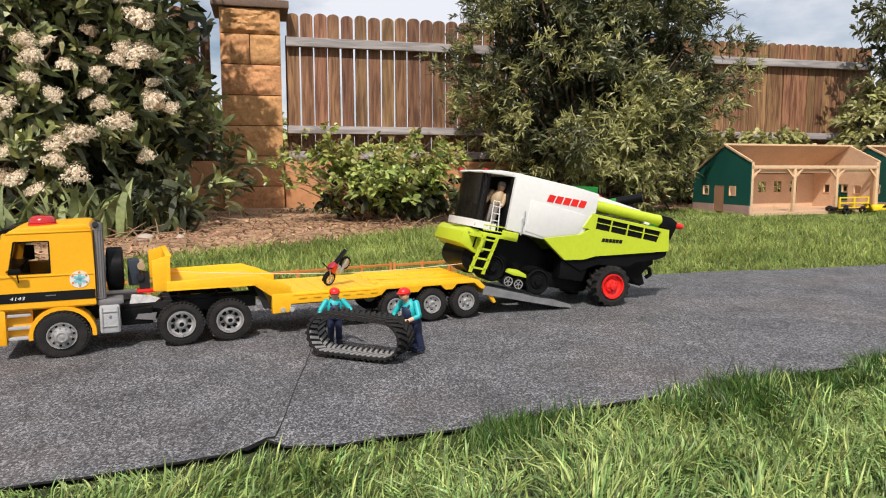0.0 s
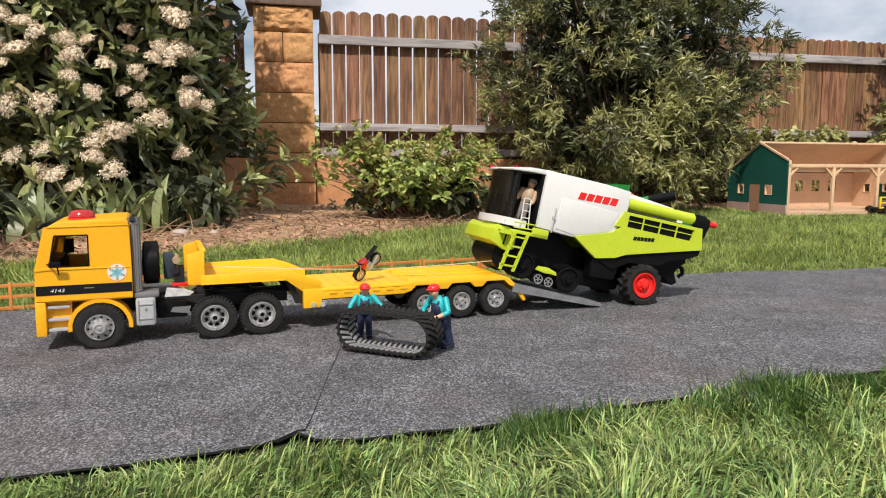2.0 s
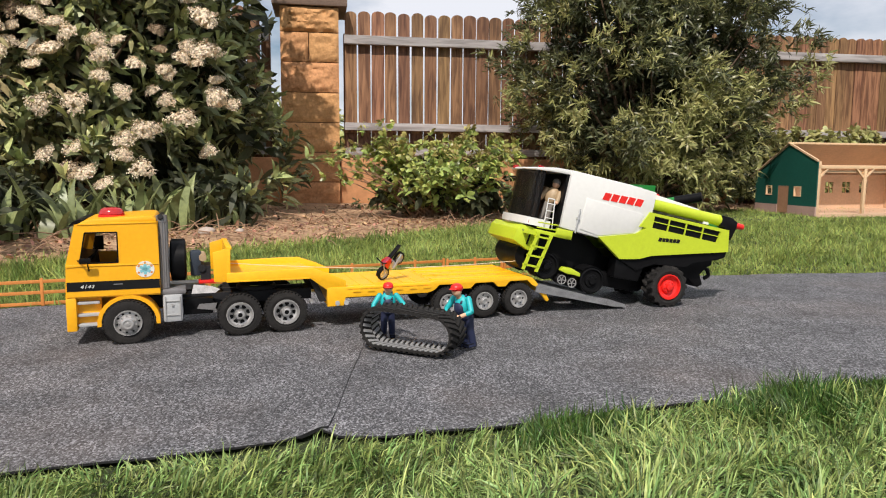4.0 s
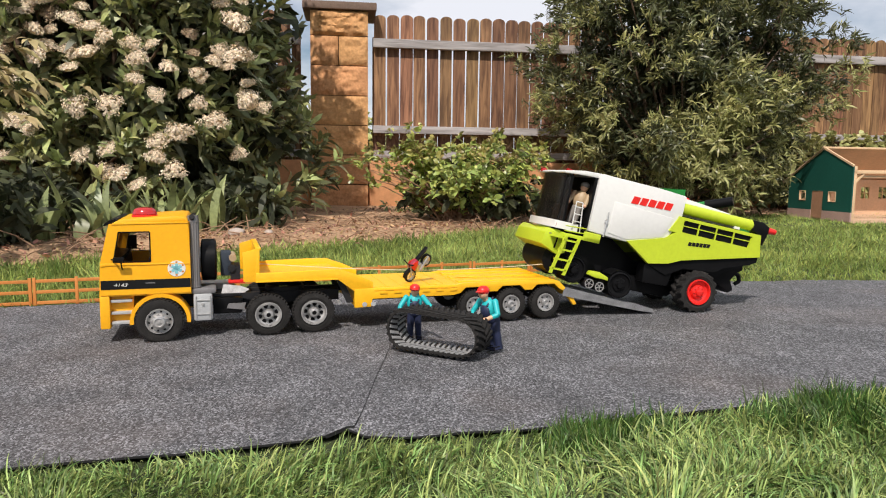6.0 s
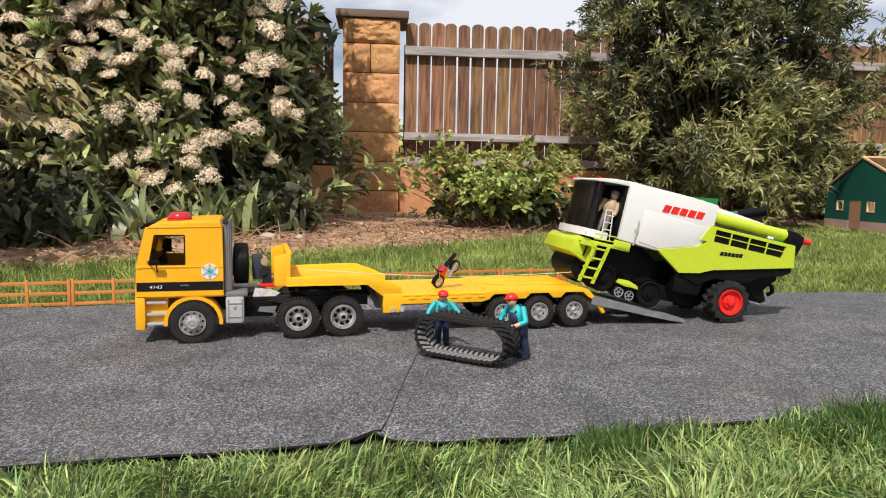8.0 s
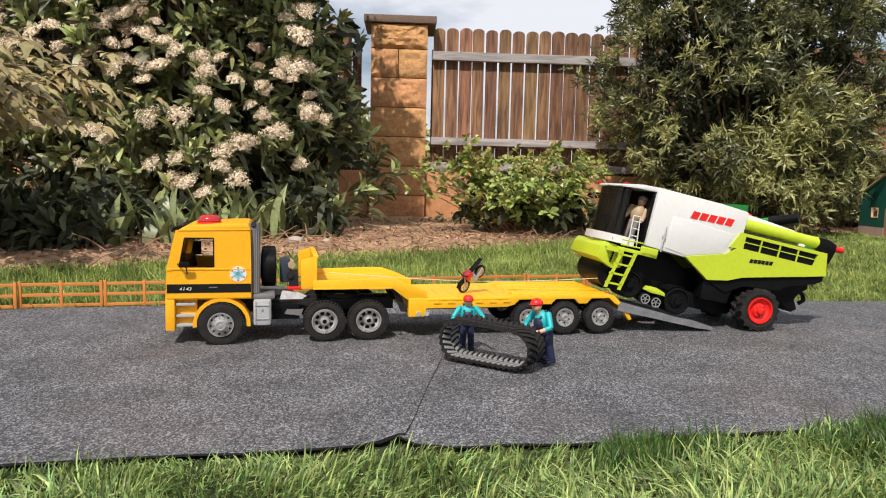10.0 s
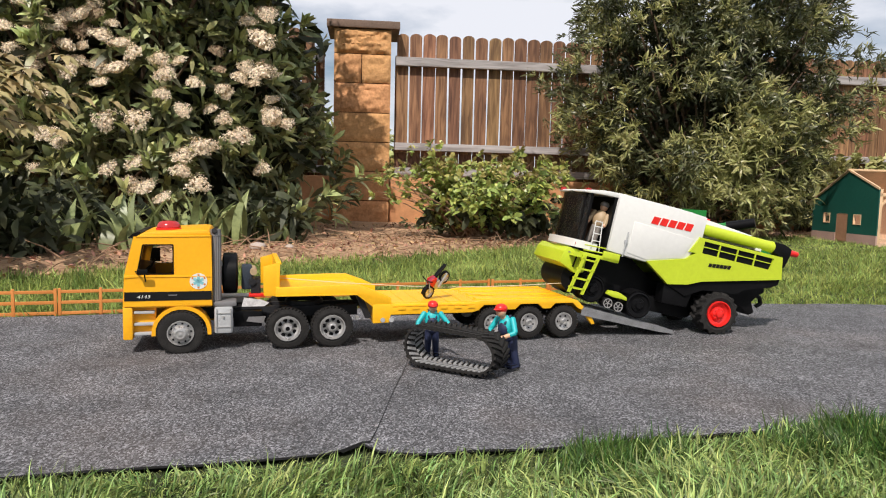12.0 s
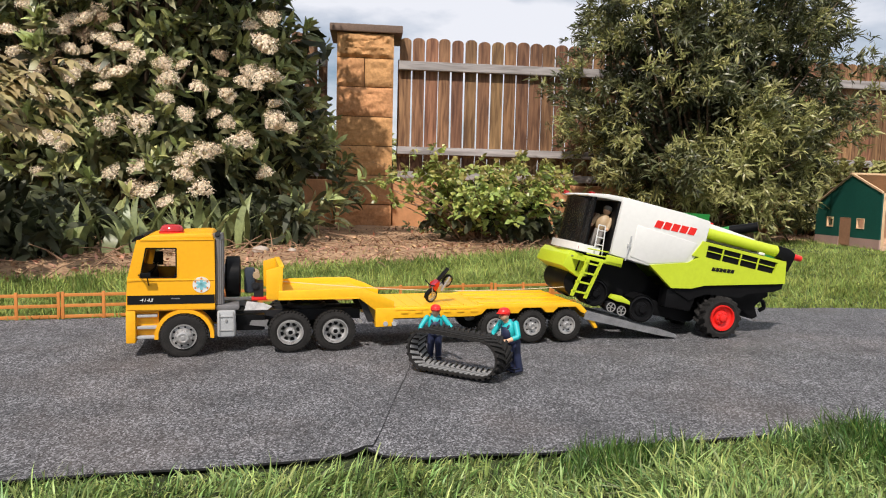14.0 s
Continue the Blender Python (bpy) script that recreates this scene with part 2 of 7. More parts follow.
def road_material():
    """Grey mineral-grit roofing felt: pale and dark grains, brownish dust in patches."""
    m = mat("grit_felt", (0.062, 0.062, 0.067), 0.85, var=0.3, scale=3.0, bump=0.0009, bscale=900)
    n, l = m.node_tree.nodes, m.node_tree.links
    b = n["Principled BSDF"]
    co = n.new("ShaderNodeTexCoord")
    cells = n.new("ShaderNodeTexVoronoi")
    cells.inputs["Scale"].default_value = 600.0
    grain = n.new("ShaderNodeValToRGB")
    e = grain.color_ramp.elements
    e[0].position, e[0].color = 0.0, (0.016, 0.016, 0.018, 1)
    e[1].position, e[1].color = 1.0, (0.29, 0.286, 0.30, 1)
    for at, v in ((0.45, 0.070), (0.74, 0.134)):
        k = e.new(at)
        k.color = (v, v, v * 1.05, 1)
    sep = n.new("ShaderNodeSeparateColor")
    grit_map = n.new("ShaderNodeMapping")
    grit_map.inputs["Scale"].default_value = (1.0, 0.6, 1.0)      # grains drawn longer in y so they look round from the camera
    l.new(co.outputs["Object"], grit_map.inputs["Vector"])
    l.new(grit_map.outputs["Vector"], cells.inputs["Vector"])
    l.new(cells.outputs["Color"], sep.inputs["Color"])
    l.new(sep.outputs["Red"], grain.inputs["Fac"])
    dust = n.new("ShaderNodeTexNoise")
    dust.inputs["Scale"].default_value, dust.inputs["Detail"].default_value = 3.4, 8
    l.new(co.outputs["Object"], dust.inputs["Vector"])
    rp = n.new("ShaderNodeValToRGB")
    rp.color_ramp.elements[0].position, rp.color_ramp.elements[1].position = 0.50, 0.78
    rp.color_ramp.elements[0].color, rp.color_ramp.elements[1].color = (0, 0, 0, 1), (0.30, 0.30, 0.30, 1)
    l.new(dust.outputs["Fac"], rp.inputs["Fac"])
    mx = n.new("ShaderNodeMixRGB")
    mx.inputs[2].default_value = (0.17, 0.125, 0.10, 1)
    l.new(rp.outputs["Color"], mx.inputs[0])
    l.new(grain.outputs["Color"], mx.inputs[1])
    patch = n.new("ShaderNodeTexNoise")
    patch.inputs["Scale"].default_value, patch.inputs["Detail"].default_value, patch.inputs["Roughness"].default_value = 9.0, 9, 0.74
    l.new(co.outputs["Object"], patch.inputs["Vector"])
    tone = n.new("ShaderNodeMapRange")
    tone.inputs["From Min"].default_value, tone.inputs["From Max"].default_value = 0.32, 0.68
    tone.inputs["To Min"].default_value, tone.inputs["To Max"].default_value = 0.62, 1.42
    l.new(patch.outputs["Fac"], tone.inputs["Value"])
    worn = n.new("ShaderNodeVectorMath")
    worn.operation = "SCALE"
    l.new(mx.outputs["Color"], worn.inputs[0])
    l.new(tone.outputs["Result"], worn.inputs["Scale"])
    l.new(worn.outputs["Vector"], b.inputs["Base Color"])
    return m


M["road"] = road_material()


# ---- shaping helpers ----
def box(bm, x0, x1, y0, y1, z0, z1, bev=0.0, seg=2):
    made = bmesh.ops.create_cube(bm, size=1, matrix=Matrix.LocRotScale(((x0 + x1) / 2, (y0 + y1) / 2, (z0 + z1) / 2), None, (x1 - x0, y1 - y0, z1 - z0)))
    if bev:
        edges = list({e for v in made["verts"] for e in v.link_edges})
        bmesh.ops.bevel(bm, geom=edges, offset=bev, segments=seg, affect="EDGES", profile=0.6)
    return bm


def prism(bm, pts, y0, y1, bev=0.0, plane="xz"):
    """A polygon drawn in the x-z plane (or another) and drawn out along the third axis."""
    def at(a, b, c):
        return (a, c, b) if plane == "xz" else (c, a, b) if plane == "yz" else (a, b, c)
    lo = [bm.verts.new(at(a, b, y0)) for a, b in pts]
    hi = [bm.verts.new(at(a, b, y1)) for a, b in pts]
    n = len(pts)
    faces = [bm.faces.new(lo), bm.faces.new(hi[::-1])]
    faces += [bm.faces.new((lo[i], hi[i], hi[(i + 1) % n], lo[(i + 1) % n])) for i in range(n)]
    if bev:
        edges = list({e for f in faces for e in f.edges})
        bmesh.ops.recalc_face_normals(bm, faces=faces)
        bmesh.ops.bevel(bm, geom=edges, offset=bev, segments=2, affect="EDGES", profile=0.6)
    return bm


def cyl(bm, p0, p1, r0, r1=None, seg=16):
    p0, p1 = Vector(p0), Vector(p1)
    r1 = r0 if r1 is None else r1
    d = p1 - p0
    m = Matrix.Translation((p0 + p1) / 2) @ d.to_track_quat("Z", "Y").to_matrix().to_4x4()
    bmesh.ops.create_cone(bm, cap_ends=True, segments=seg, radius1=r0, radius2=r1, depth=d.length, matrix=m)
    return bm


def tube(bm, pts, r, seg=6):
    for a, b in zip(pts, pts[1:]):
        cyl(bm, a, b, r, None, seg)
    return bm


def ball(bm, c, r, scale=(1, 1, 1), u=12, v=8):
    bmesh.ops.create_uvsphere(bm, u_segments=u, v_segments=v, radius=r, matrix=Matrix.LocRotScale(c, None, scale))
    return bm


def lathe(bm, prof, c=(0, 0, 0), axis="y", seg=32):
    """Turns a profile of (radius, height) round an axis."""
    rings = []
    for r, h in prof:
        ring = []
        for k in range(seg):
            a = 2 * math.pi * k / seg
            u, v = r * math.cos(a), r * math.sin(a)
            p = (u, h, v) if axis == "y" else (h, u, v) if axis == "x" else (u, v, h)
            ring.append(bm.verts.new(Vector(p) + Vector(c)))
        rings.append(ring)
    for a, b in zip(rings, rings[1:]):
        for k in range(seg):
            bm.faces.new((a[k], a[(k + 1) % seg], b[(k + 1) % seg], b[k]))
    if prof[0][0] > 0.001 and prof[-1][0] > 0.001:
        for k in range(seg):
            bm.faces.new((rings[-1][k], rings[-1][(k + 1) % seg], rings[0][(k + 1) % seg], rings[0][k]))
    else:
        for ring in (rings[0], rings[-1]):
            bm.faces.new(ring)
    return bm


def mesh_of(name, bm, mats, smooth=35):
    bmesh.ops.recalc_face_normals(bm, faces=bm.faces[:])
    me = bpy.data.meshes.new(name)
    bm.to_mesh(me)
    bm.free()
    for m in mats if isinstance(mats, (list, tuple)) else [mats]:
        me.materials.append(m)
    if smooth:
        me.shade_smooth()
        me.set_sharp_from_angle(angle=radians(smooth))
    return me


def part(name, bm, material, parent=None, label="", at=None, smooth=35):
    """Links a bmesh, or a mesh shared with others, as one mesh object under a thing or a part."""
    me = mesh_of(name, bm, material, smooth) if isinstance(bm, bmesh.types.BMesh) else bm
    ob = new(name, me)
    if parent:
        ob.parent = parent
    if at is not None:
        ob.matrix_basis = at
    if label:
        ob["label"] = label
    return ob


def B():
    return bmesh.new()


def thing(name, m, label, category, group="", kind=""):
    ob = new(name)
    ob.matrix_basis = m
    ob.empty_display_size = 0.05
    return tagged(ob, label, category, group, kind)


def sheet(name, verts, faces, material, parent=None, smooth=False):
    """A mesh straight from arrays of vertices and faces."""
    me = bpy.data.meshes.new(name)
    me.from_pydata([tuple(v) for v in verts], [], [tuple(f) for f in faces])
    me.materials.append(material)
    if smooth:
        me.shade_smooth()
    ob = new(name, me)
    if parent:
        ob.parent = parent
    return ob


def quads(name, P, material, parent=None, smooth=True):
    """P: (n, rows, 2, 3): n strips of quads, each narrowing or folding as its rows say."""
    n, rows = P.shape[:2]
    v = P.reshape(-1, 3)
    base = (np.arange(n) * rows * 2)[:, None]
    k = np.arange(rows - 1)[None, :] * 2
    s = base + k
    f = np.stack([s, s + 1, s + 3, s + 2], -1).reshape(-1, 4)
    me = bpy.data.meshes.new(name)
    me.vertices.add(len(v))
    me.vertices.foreach_set("co", v.astype(np.float32).ravel())
    me.loops.add(f.size)
    me.loops.foreach_set("vertex_index", f.astype(np.int32).ravel())
    me.polygons.add(len(f))
    me.polygons.foreach_set("loop_start", np.arange(0, f.size, 4, dtype=np.int32))
    me.update(calc_edges=True)
    me.materials.append(material)
    if smooth:
        me.shade_smooth()
    ob = new(name, me)
    if parent:
        ob.parent = parent
    return ob


# ---- ground ----
LEAN = radians(6.25)                       # the fence line's turn
FENCE_AT = Vector((-0.372, 4.86))          # right front corner of the pillar


def fence_xy(s, back=0.0):
    return (FENCE_AT.x + s * math.cos(LEAN) - back * math.sin(LEAN), FENCE_AT.y + s * math.sin(LEAN) + back * math.cos(LEAN))


def bed_y(x):
    """Where the lawn ends and the planted bed begins."""
    xs = (-9, -3, -1.14, -1.04, -0.87, -0.5, -0.33, -0.15, 0.17, 0.5, 0.84, 1.2, 1.6, 2.2, 4.5, 9)
    ys = (1.8, 1.72, 1.88, 1.98, 2.14, 2.44, 2.58, 2.68, 3.00, 3.40, 3.72, 4.1, 4.35, 4.5, 4.75, 5.2)
    return np.interp(x, xs, ys)


def near_y(x):
    xs = (-4.0, -1.2, -0.41, -0.32, -0.216, -0.13, -0.085, -0.074, -0.06, -0.011, 0.075, 0.14, 0.39, 0.52, 0.798, 1.6, 4.0)
    ys = (0.1, 0.46, 0.633, 0.66, 0.684, 0.708, 0.728, 0.742, 0.724, 0.724, 0.734, 0.750, 0.822, 0.856, 0.926, 1.1, 1.6)
    return np.interp(x, xs, ys)


def far_y(x):
    xs = (-4.0, -1.6, -0.878, -0.766, -0.666, -0.2, 0.2, 0.5, 0.83, 1.0, 1.27, 1.6, 2.4, 4.0)
    ys = (0.4, 1.14, 1.378, 1.412, 1.446, 1.585, 1.70, 1.765, 1.80, 1.822, 1.835, 1.875, 2.0, 2.35)
    return np.interp(x, xs, ys)


def ground_z(x, y):
    """Lawn and bed: almost level, small humps, the bed a little higher."""
    h = 0.012 * noise.noise((x * 1.3, y * 1.3, 0)) + 0.006 * noise.noise((x * 5, y * 5, 3))
    d = y - float(bed_y(x))
    bed = 0.03 * min(1.0, max(0.0, d / 0.25))
    inside = float(near_y(x)) + 0.012 < y < float(far_y(x)) - 0.012
    if inside:
        return -0.009
    edge = min(abs(y - float(near_y(x))), abs(y - float(far_y(x))))
    h *= min(1, edge / 0.3)
    return h + bed - 0.006


def make_ground():
    xs = np.concatenate([[-3000, -300, -60, -15], np.arange(-6, 7.01, 0.08), [15, 60, 300, 3000]])
    ys = np.concatenate([[-3000, -300, -60, -12, -4], np.arange(-1.6, 7.01, 0.06), [12, 60, 300, 3000]])
    verts, faces, kinds = [], [], []
    for y in ys:
        for x in xs:
            verts.append((x, y, ground_z(x, y) if abs(x) < 8 and -2 < y < 8 else -0.02))
    w = len(xs)
    for j in range(len(ys) - 1):
        for i in range(w - 1):
            faces.append((j * w + i, j * w + i + 1, j * w + w + i + 1, j * w + w + i))
            cx, cy = (xs[i] + xs[i + 1]) / 2, (ys[j] + ys[j + 1]) / 2
            kinds.append(1 if cy > bed_y(cx) and cy < 6.5 and abs(cx) < 6.5 else 0)
    ob = sheet("ground", verts, faces, M["turf"], None, True)
    ob.data.materials.append(M["soil"])
    ob.data.polygons.foreach_set("material_index", kinds)
    return tagged(ob, "lawn soil with a raised bed of dry bark mulch", "ground", kind="structure")


make_ground()


def make_road():
    """Two overlapping lengths of felt, each with thickness and slightly lifted edges."""
    def length(x0, x1, lift):
        xs = np.concatenate([np.arange(x0, x1, 0.02), [x1]])
        rows = 24
        verts, faces = [], []
        for low in (0, 1):
            for x in xs:
                a, b = float(near_y(x)), float(far_y(x))
                for k in range(rows + 1):
                    u = k / rows
                    sx = x + SEAM * u + 0.006 * noise.noise((u * 7, 3, 1)) * (0.3 + u) if x0 > -1 and x == x0 or x1 < 1 and x == x1 else x
                    y = a + (b - a) * u
                    wave = 0.0022 * noise.noise((x * 6, y * 6, 9)) + (0.0030 * max(0, noise.noise((x * 9, 1, 4))) + 0.0010 * noise.noise((x * 31, 2, 6)) + 0.0050 * math.exp(-((x + 0.080) / 0.018) ** 2)) * max(0, 1 - u * 12) ** 2
                    verts.append((sx, y, (-0.0024 if low else 0.0) + wave + lift))
        n, w = len(xs), rows + 1
        for low in (0, 1):
            o = low * n * w
            for i in range(n - 1):
                for k in range(rows):
                    f = (o + i * w + k, o + (i + 1) * w + k, o + (i + 1) * w + k + 1, o + i * w + k + 1)
                    faces.append(f[::-1] if low else f)
        for i in range(n - 1):
            for k in (0, rows):
                f = (i * w + k, (i + 1) * w + k, n * w + (i + 1) * w + k, n * w + i * w + k)
                faces.append(f if k else f[::-1])
        for i in (0, n - 1):
            for k in range(rows):
                f = (i * w + k, i * w + k + 1, n * w + i * w + k + 1, n * w + i * w + k)
                faces.append(f)
        return verts, faces, 2 * (n - 1) * rows
    SEAM = 0.05
    for x0, x1, lift, words in ((-4.0, -0.072, 0.0018, "strip of grey grit roofing felt lying on the lawn as a road"), (-0.10, 4.0, 0.0, "further strip of grey grit felt, its end under the first")):
        v, f, flat = length(x0, x1, lift)
        ob = sheet("road", v, f, M["road"], None, True)
        ob.data.materials.append(M["bitumen"])
        ob.data.polygons.foreach_set("material_index", [0] * flat + [1] * (len(f) - flat))
        ob.data.set_sharp_from_angle(angle=radians(40))
        tagged(ob, words, "road", kind="structure")


make_road()


# ---- garden wall, pillar and fence ----
FRAME = Matrix.Translation((FENCE_AT.x, FENCE_AT.y, 0)) @ pose(0, 0, 0, 0, 0, 6.25)   # x along the fence, y away from the garden


def split_block(rng, x0, x1, y0, y1, z0, z1, rough=1.0):
    """A split-face block: a rough front and sides, straight at its joints."""
    bm = B()
    nx, nz = max(8, int((x1 - x0) / 0.011)), 18
    g = []
    for j in range(nz + 1):
        row = []
        for i in range(nx + 1):
            u, w = i / nx, j / nz
            x, z = x0 + (x1 - x0) * u, z0 + (z1 - z0) * w
            e = min(u, 1 - u, w, 1 - w) * 2
            near = noise.voronoi((x * 13, z * 15, rng))[0]
            d = (0.030 * near[0] + 0.012 * min(0.5, near[1] - near[0]) + 0.012 * noise.noise((x * 37, z * 37, rng + 5)) + 0.008 * noise.noise((x * 95, z * 95, rng + 9))) * rough * min(1, e * 4)
            row.append(bm.verts.new((x, y0 - d, z)))
        g.append(row)
    for j in range(nz):
        for i in range(nx):
            bm.faces.new((g[j][i], g[j][i + 1], g[j + 1][i + 1], g[j + 1][i]))
    back = [bm.verts.new(p) for p in ((x0, y1, z0), (x1, y1, z0), (x1, y1, z1), (x0, y1, z1))]
    bm.faces.new(back[::-1])
    rim = ([g[0][i] for i in range(nx + 1)], [g[j][nx] for j in range(nz + 1)], [g[nz][i] for i in range(nx, -1, -1)], [g[j][0] for j in range(nz, -1, -1)])
    for k, run in enumerate(rim):
        bm.faces.new((*run[::-1], back[k], back[(k + 1) % 4]))
    return bm


def make_pillar():
    base = thing("pillar", FRAME, "square gate pillar of ochre split-face blocks under a brown capstone", "pillar", kind="structure")
    part("core", box(B(), -0.375, -0.012, 0.02, 0.37, -0.05, 1.326), M["mortar"], base, "dark joints between the blocks")
    z = -0.02
    k = 0
    for course in range(7):
        top = (0.17, 0.371, 0.57, 0.768, 0.966, 1.160, 1.326)[course]
        cuts = (-0.388, -0.20, 0.0) if course == 5 else (-0.388, 0.0)
        for a, b in zip(cuts, cuts[1:]):
            part("block", split_block(k * 3.7, a + 0.003, b - 0.003, 0.0, 0.385, z + 0.003, top - 0.003, 1.0 if course == 6 else 0.65 if course > 3 else 0.40), M["block"], base)
            k += 1
        z = top
    part("capstone", box(B(), -0.435, 0.055, -0.030, 0.42, 1.328, 1.378, 0.007), M["cap"], base, "weathered brown capstone")
    return base


make_pillar()


def plank_mesh(width, height):
    bm = B()
    r = width / 2
    pts = [(-r, 0), (r, 0), (r, height - r * 0.8)]
    pts += [(r * math.cos(a), height - r * 0.8 + r * 0.8 * math.sin(a)) for a in np.linspace(0.25, math.pi - 0.25, 7)]
    pts += [(-r, height - r * 0.8)]
    prism(bm, pts, 0, 0.018)
    return mesh_of("plank", bm, M["plank"], 0)


PLANKS = [plank_mesh(w, 1.0) for w in (0.080, 0.083, 0.086)]


def make_fence(s0, s1, label):
    """A length of dog-eared planks behind two rails, on a low rendered wall."""
    rng = random.Random(int(s0 * 10) + 90)
    f = thing("fence", FRAME, label, "fence", "fence lengths along the garden", "structure")
    s = s0 + 0.047
    while s < s1 - 0.04:
        h = (0.820 if s < 2.3 else 0.783) + rng.uniform(-0.005, 0.005)
        close = 0.93 if s > 2.3 else 1.0
        part("plank", rng.choice(PLANKS), None, f, at=Matrix.Translation((s, 0.105 + rng.uniform(-0.002, 0.002), 0.51)) @ pose(0, 0, 0, 0, rng.uniform(-0.25, 0.25), rng.uniform(-1.5, 1.5)) @ Matrix.Diagonal((close, 1, h, 1)))
        part("short_plank", rng.choice(PLANKS), None, f, at=Matrix.Translation((s, 0.150, 0.33)) @ Matrix.Diagonal((1.05, 1, 0.24, 1)))
        s += (0.0925 if s < 2.3 else 0.0790) + rng.uniform(-0.0015, 0.0015)
    for z0, z1, out in ((1.105, 1.164, 0.058), (0.526, 0.577, 0.058), (0.355, 0.405, 0.050)):
        part("rail", box(B(), s0, s1, out, 0.103, z0, z1, 0.004), M["rail"], f, "weathered grey wooden rail")
    for s in (s0 + 0.03, s1 - 0.03):
        part("post", box(B(), s - 0.03, s + 0.03, 0.170, 0.23, 0.3, 1.19, 0.004), M["plank"], f)
    return f


make_fence(0.035, 4.90, "brown stained picket fence with rounded tops and grey rails")
make_fence(-3.3, -0.46, "brown picket fence in the shade behind the flowering shrub")
low = box(B(), -3.6, -0.392, 0.04, 0.30, -0.06, 0.335, 0.01)
tagged(part("garden_wall", low, M["plinthwall"], None, at=FRAME), "low ochre rendered wall under the picket fence", "wall", kind="structure")
low = box(B(), 0.004, 7.0, 0.04, 0.30, -0.06, 0.335, 0.01)
tagged(part("garden_wall", low, M["plinthwall"], None, at=FRAME), "low ochre rendered wall along the planted bed", "wall", kind="structure")


# ---- wheels ----
def tyre_mesh(name, r, w, hole, blocks, deep=0.0022, material="tyre"):
    bm = B()
    lathe(bm, [(hole, 0.002), (hole + (r - hole) * 0.35, 0.0), (r * 0.93, 0.0012), (r - deep, w * 0.12), (r - deep, w * 0.88), (r * 0.93, w - 0.0012), (hole + (r - hole) * 0.35, w), (hole, w - 0.002)], seg=40)
    for k in range(blocks):
        for side in (0, 1):
            a = 2 * math.pi * (k + 0.5 * side) / blocks
            m = pose(0, 0, 0, 0, math.degrees(-a), 0)
            lo, hi = (w * 0.06, w * 0.53) if side == 0 else (w * 0.47, w * 0.94)
            made = bmesh.ops.create_cube(bm, size=1, matrix=m @ Matrix.LocRotScale((r - deep * 0.6, (lo + hi) / 2, 0), Euler((0.35 * (1 if side else -1), 0, 0)), (deep * 1.3, hi - lo, 2 * math.pi * r / blocks * 0.55)))
    return mesh_of(name, bm, M[material], 30)


def rim_mesh(name, r, w, style, material):
    bm = B()
    if style == "front":
        prof = [(r, 0.001), (r, -0.0015), (r * 0.93, -0.0015), (r * 0.86, 0.004), (r * 0.72, 0.003), (r * 0.60, -0.003), (r * 0.42, -0.006), (r * 0.36, -0.008), (r * 0.1, -0.0085), (0.0004, -0.0085), (0.0004, 0.01), (r, 0.01)]
    elif style == "rear":
        prof = [(r, 0.001), (r, -0.0015), (r * 0.92, -0.0015), (r * 0.84, 0.006), (r * 0.50, 0.010), (r * 0.42, 0.006), (r * 0.34, -0.001), (r * 0.20, -0.002), (r * 0.18, 0.006), (0.0004, 0.006), (0.0004, 0.016), (r, 0.016)]
    else:
        prof = [(r, 0.001), (r, -0.001), (r * 0.9, -0.001), (r * 0.82, 0.004), (r * 0.45, 0.005), (r * 0.4, 0.000), (r * 0.25, -0.001), (0.0004, -0.001), (0.0004, 0.012), (r, 0.012)]
    lathe(bm, prof, seg=32)
    n, at, size, y = (10, 0.60, 0.07, -0.004) if style == "front" else (10, 0.30, 0.05, -0.001) if style == "rear" else (8, 0.32, 0.05, -0.001)
    for k in range(n):
        a = 2 * math.pi * k / n
        cyl(bm, (r * at * math.cos(a), y + 0.004, r * at * math.sin(a)), (r * at * math.cos(a), y - 0.0008, r * at * math.sin(a)), r * size, None, 8)
    return mesh_of(name, bm, material, 30)


# Black discs stand in for the shade in the rim's holes and bore.
def hole_mesh(r, n, at, size, y, bore=0.0):
    bm = B()
    if bore:
        cyl(bm, (0, 0.006, 0), (0, -0.0022, 0), bore, None, 14)
    for k in range(n):
        a = 2 * math.pi * (k + 0.5) / n
        c = Vector((r * at * math.cos(a), y, r * at * math.sin(a)))
        cyl(bm, c + Vector((0, 0.002, 0)), c - Vector((0, 0.0006, 0)), r * size, None, 10)
    return mesh_of("vent_hole", bm, M["black"], 30)


T_FRONT = tyre_mesh("tyre", 0.0362, 0.024, 0.0215, 36)
T_SPARE = tyre_mesh("tyre", 0.0375, 0.024, 0.0215, 0, 0.0006, "black")
T_STEER = tyre_mesh("tyre", 0.0370, 0.025, 0.0203, 38, 0.0016)
T_TRAIL = tyre_mesh("tyre", 0.0305, 0.022, 0.0165, 32)
R_FRONT = rim_mesh("rim", 0.0208, 0.02, "front", M["silver"])
R_REAR = rim_mesh("rim", 0.0220, 0.02, "rear", M["silver"])
R_TRAIL = rim_mesh("rim", 0.0170, 0.02, "trail", M["silver"])
H_REAR = hole_mesh(0.0220, 8, 0.66, 0.175, 0.0078, 0.0038)
H_FRONT = hole_mesh(0.0208, 10, 0.77, 0.085, 0.0032)
H_TRAIL = hole_mesh(0.0170, 6, 0.62, 0.10, 0.0048)


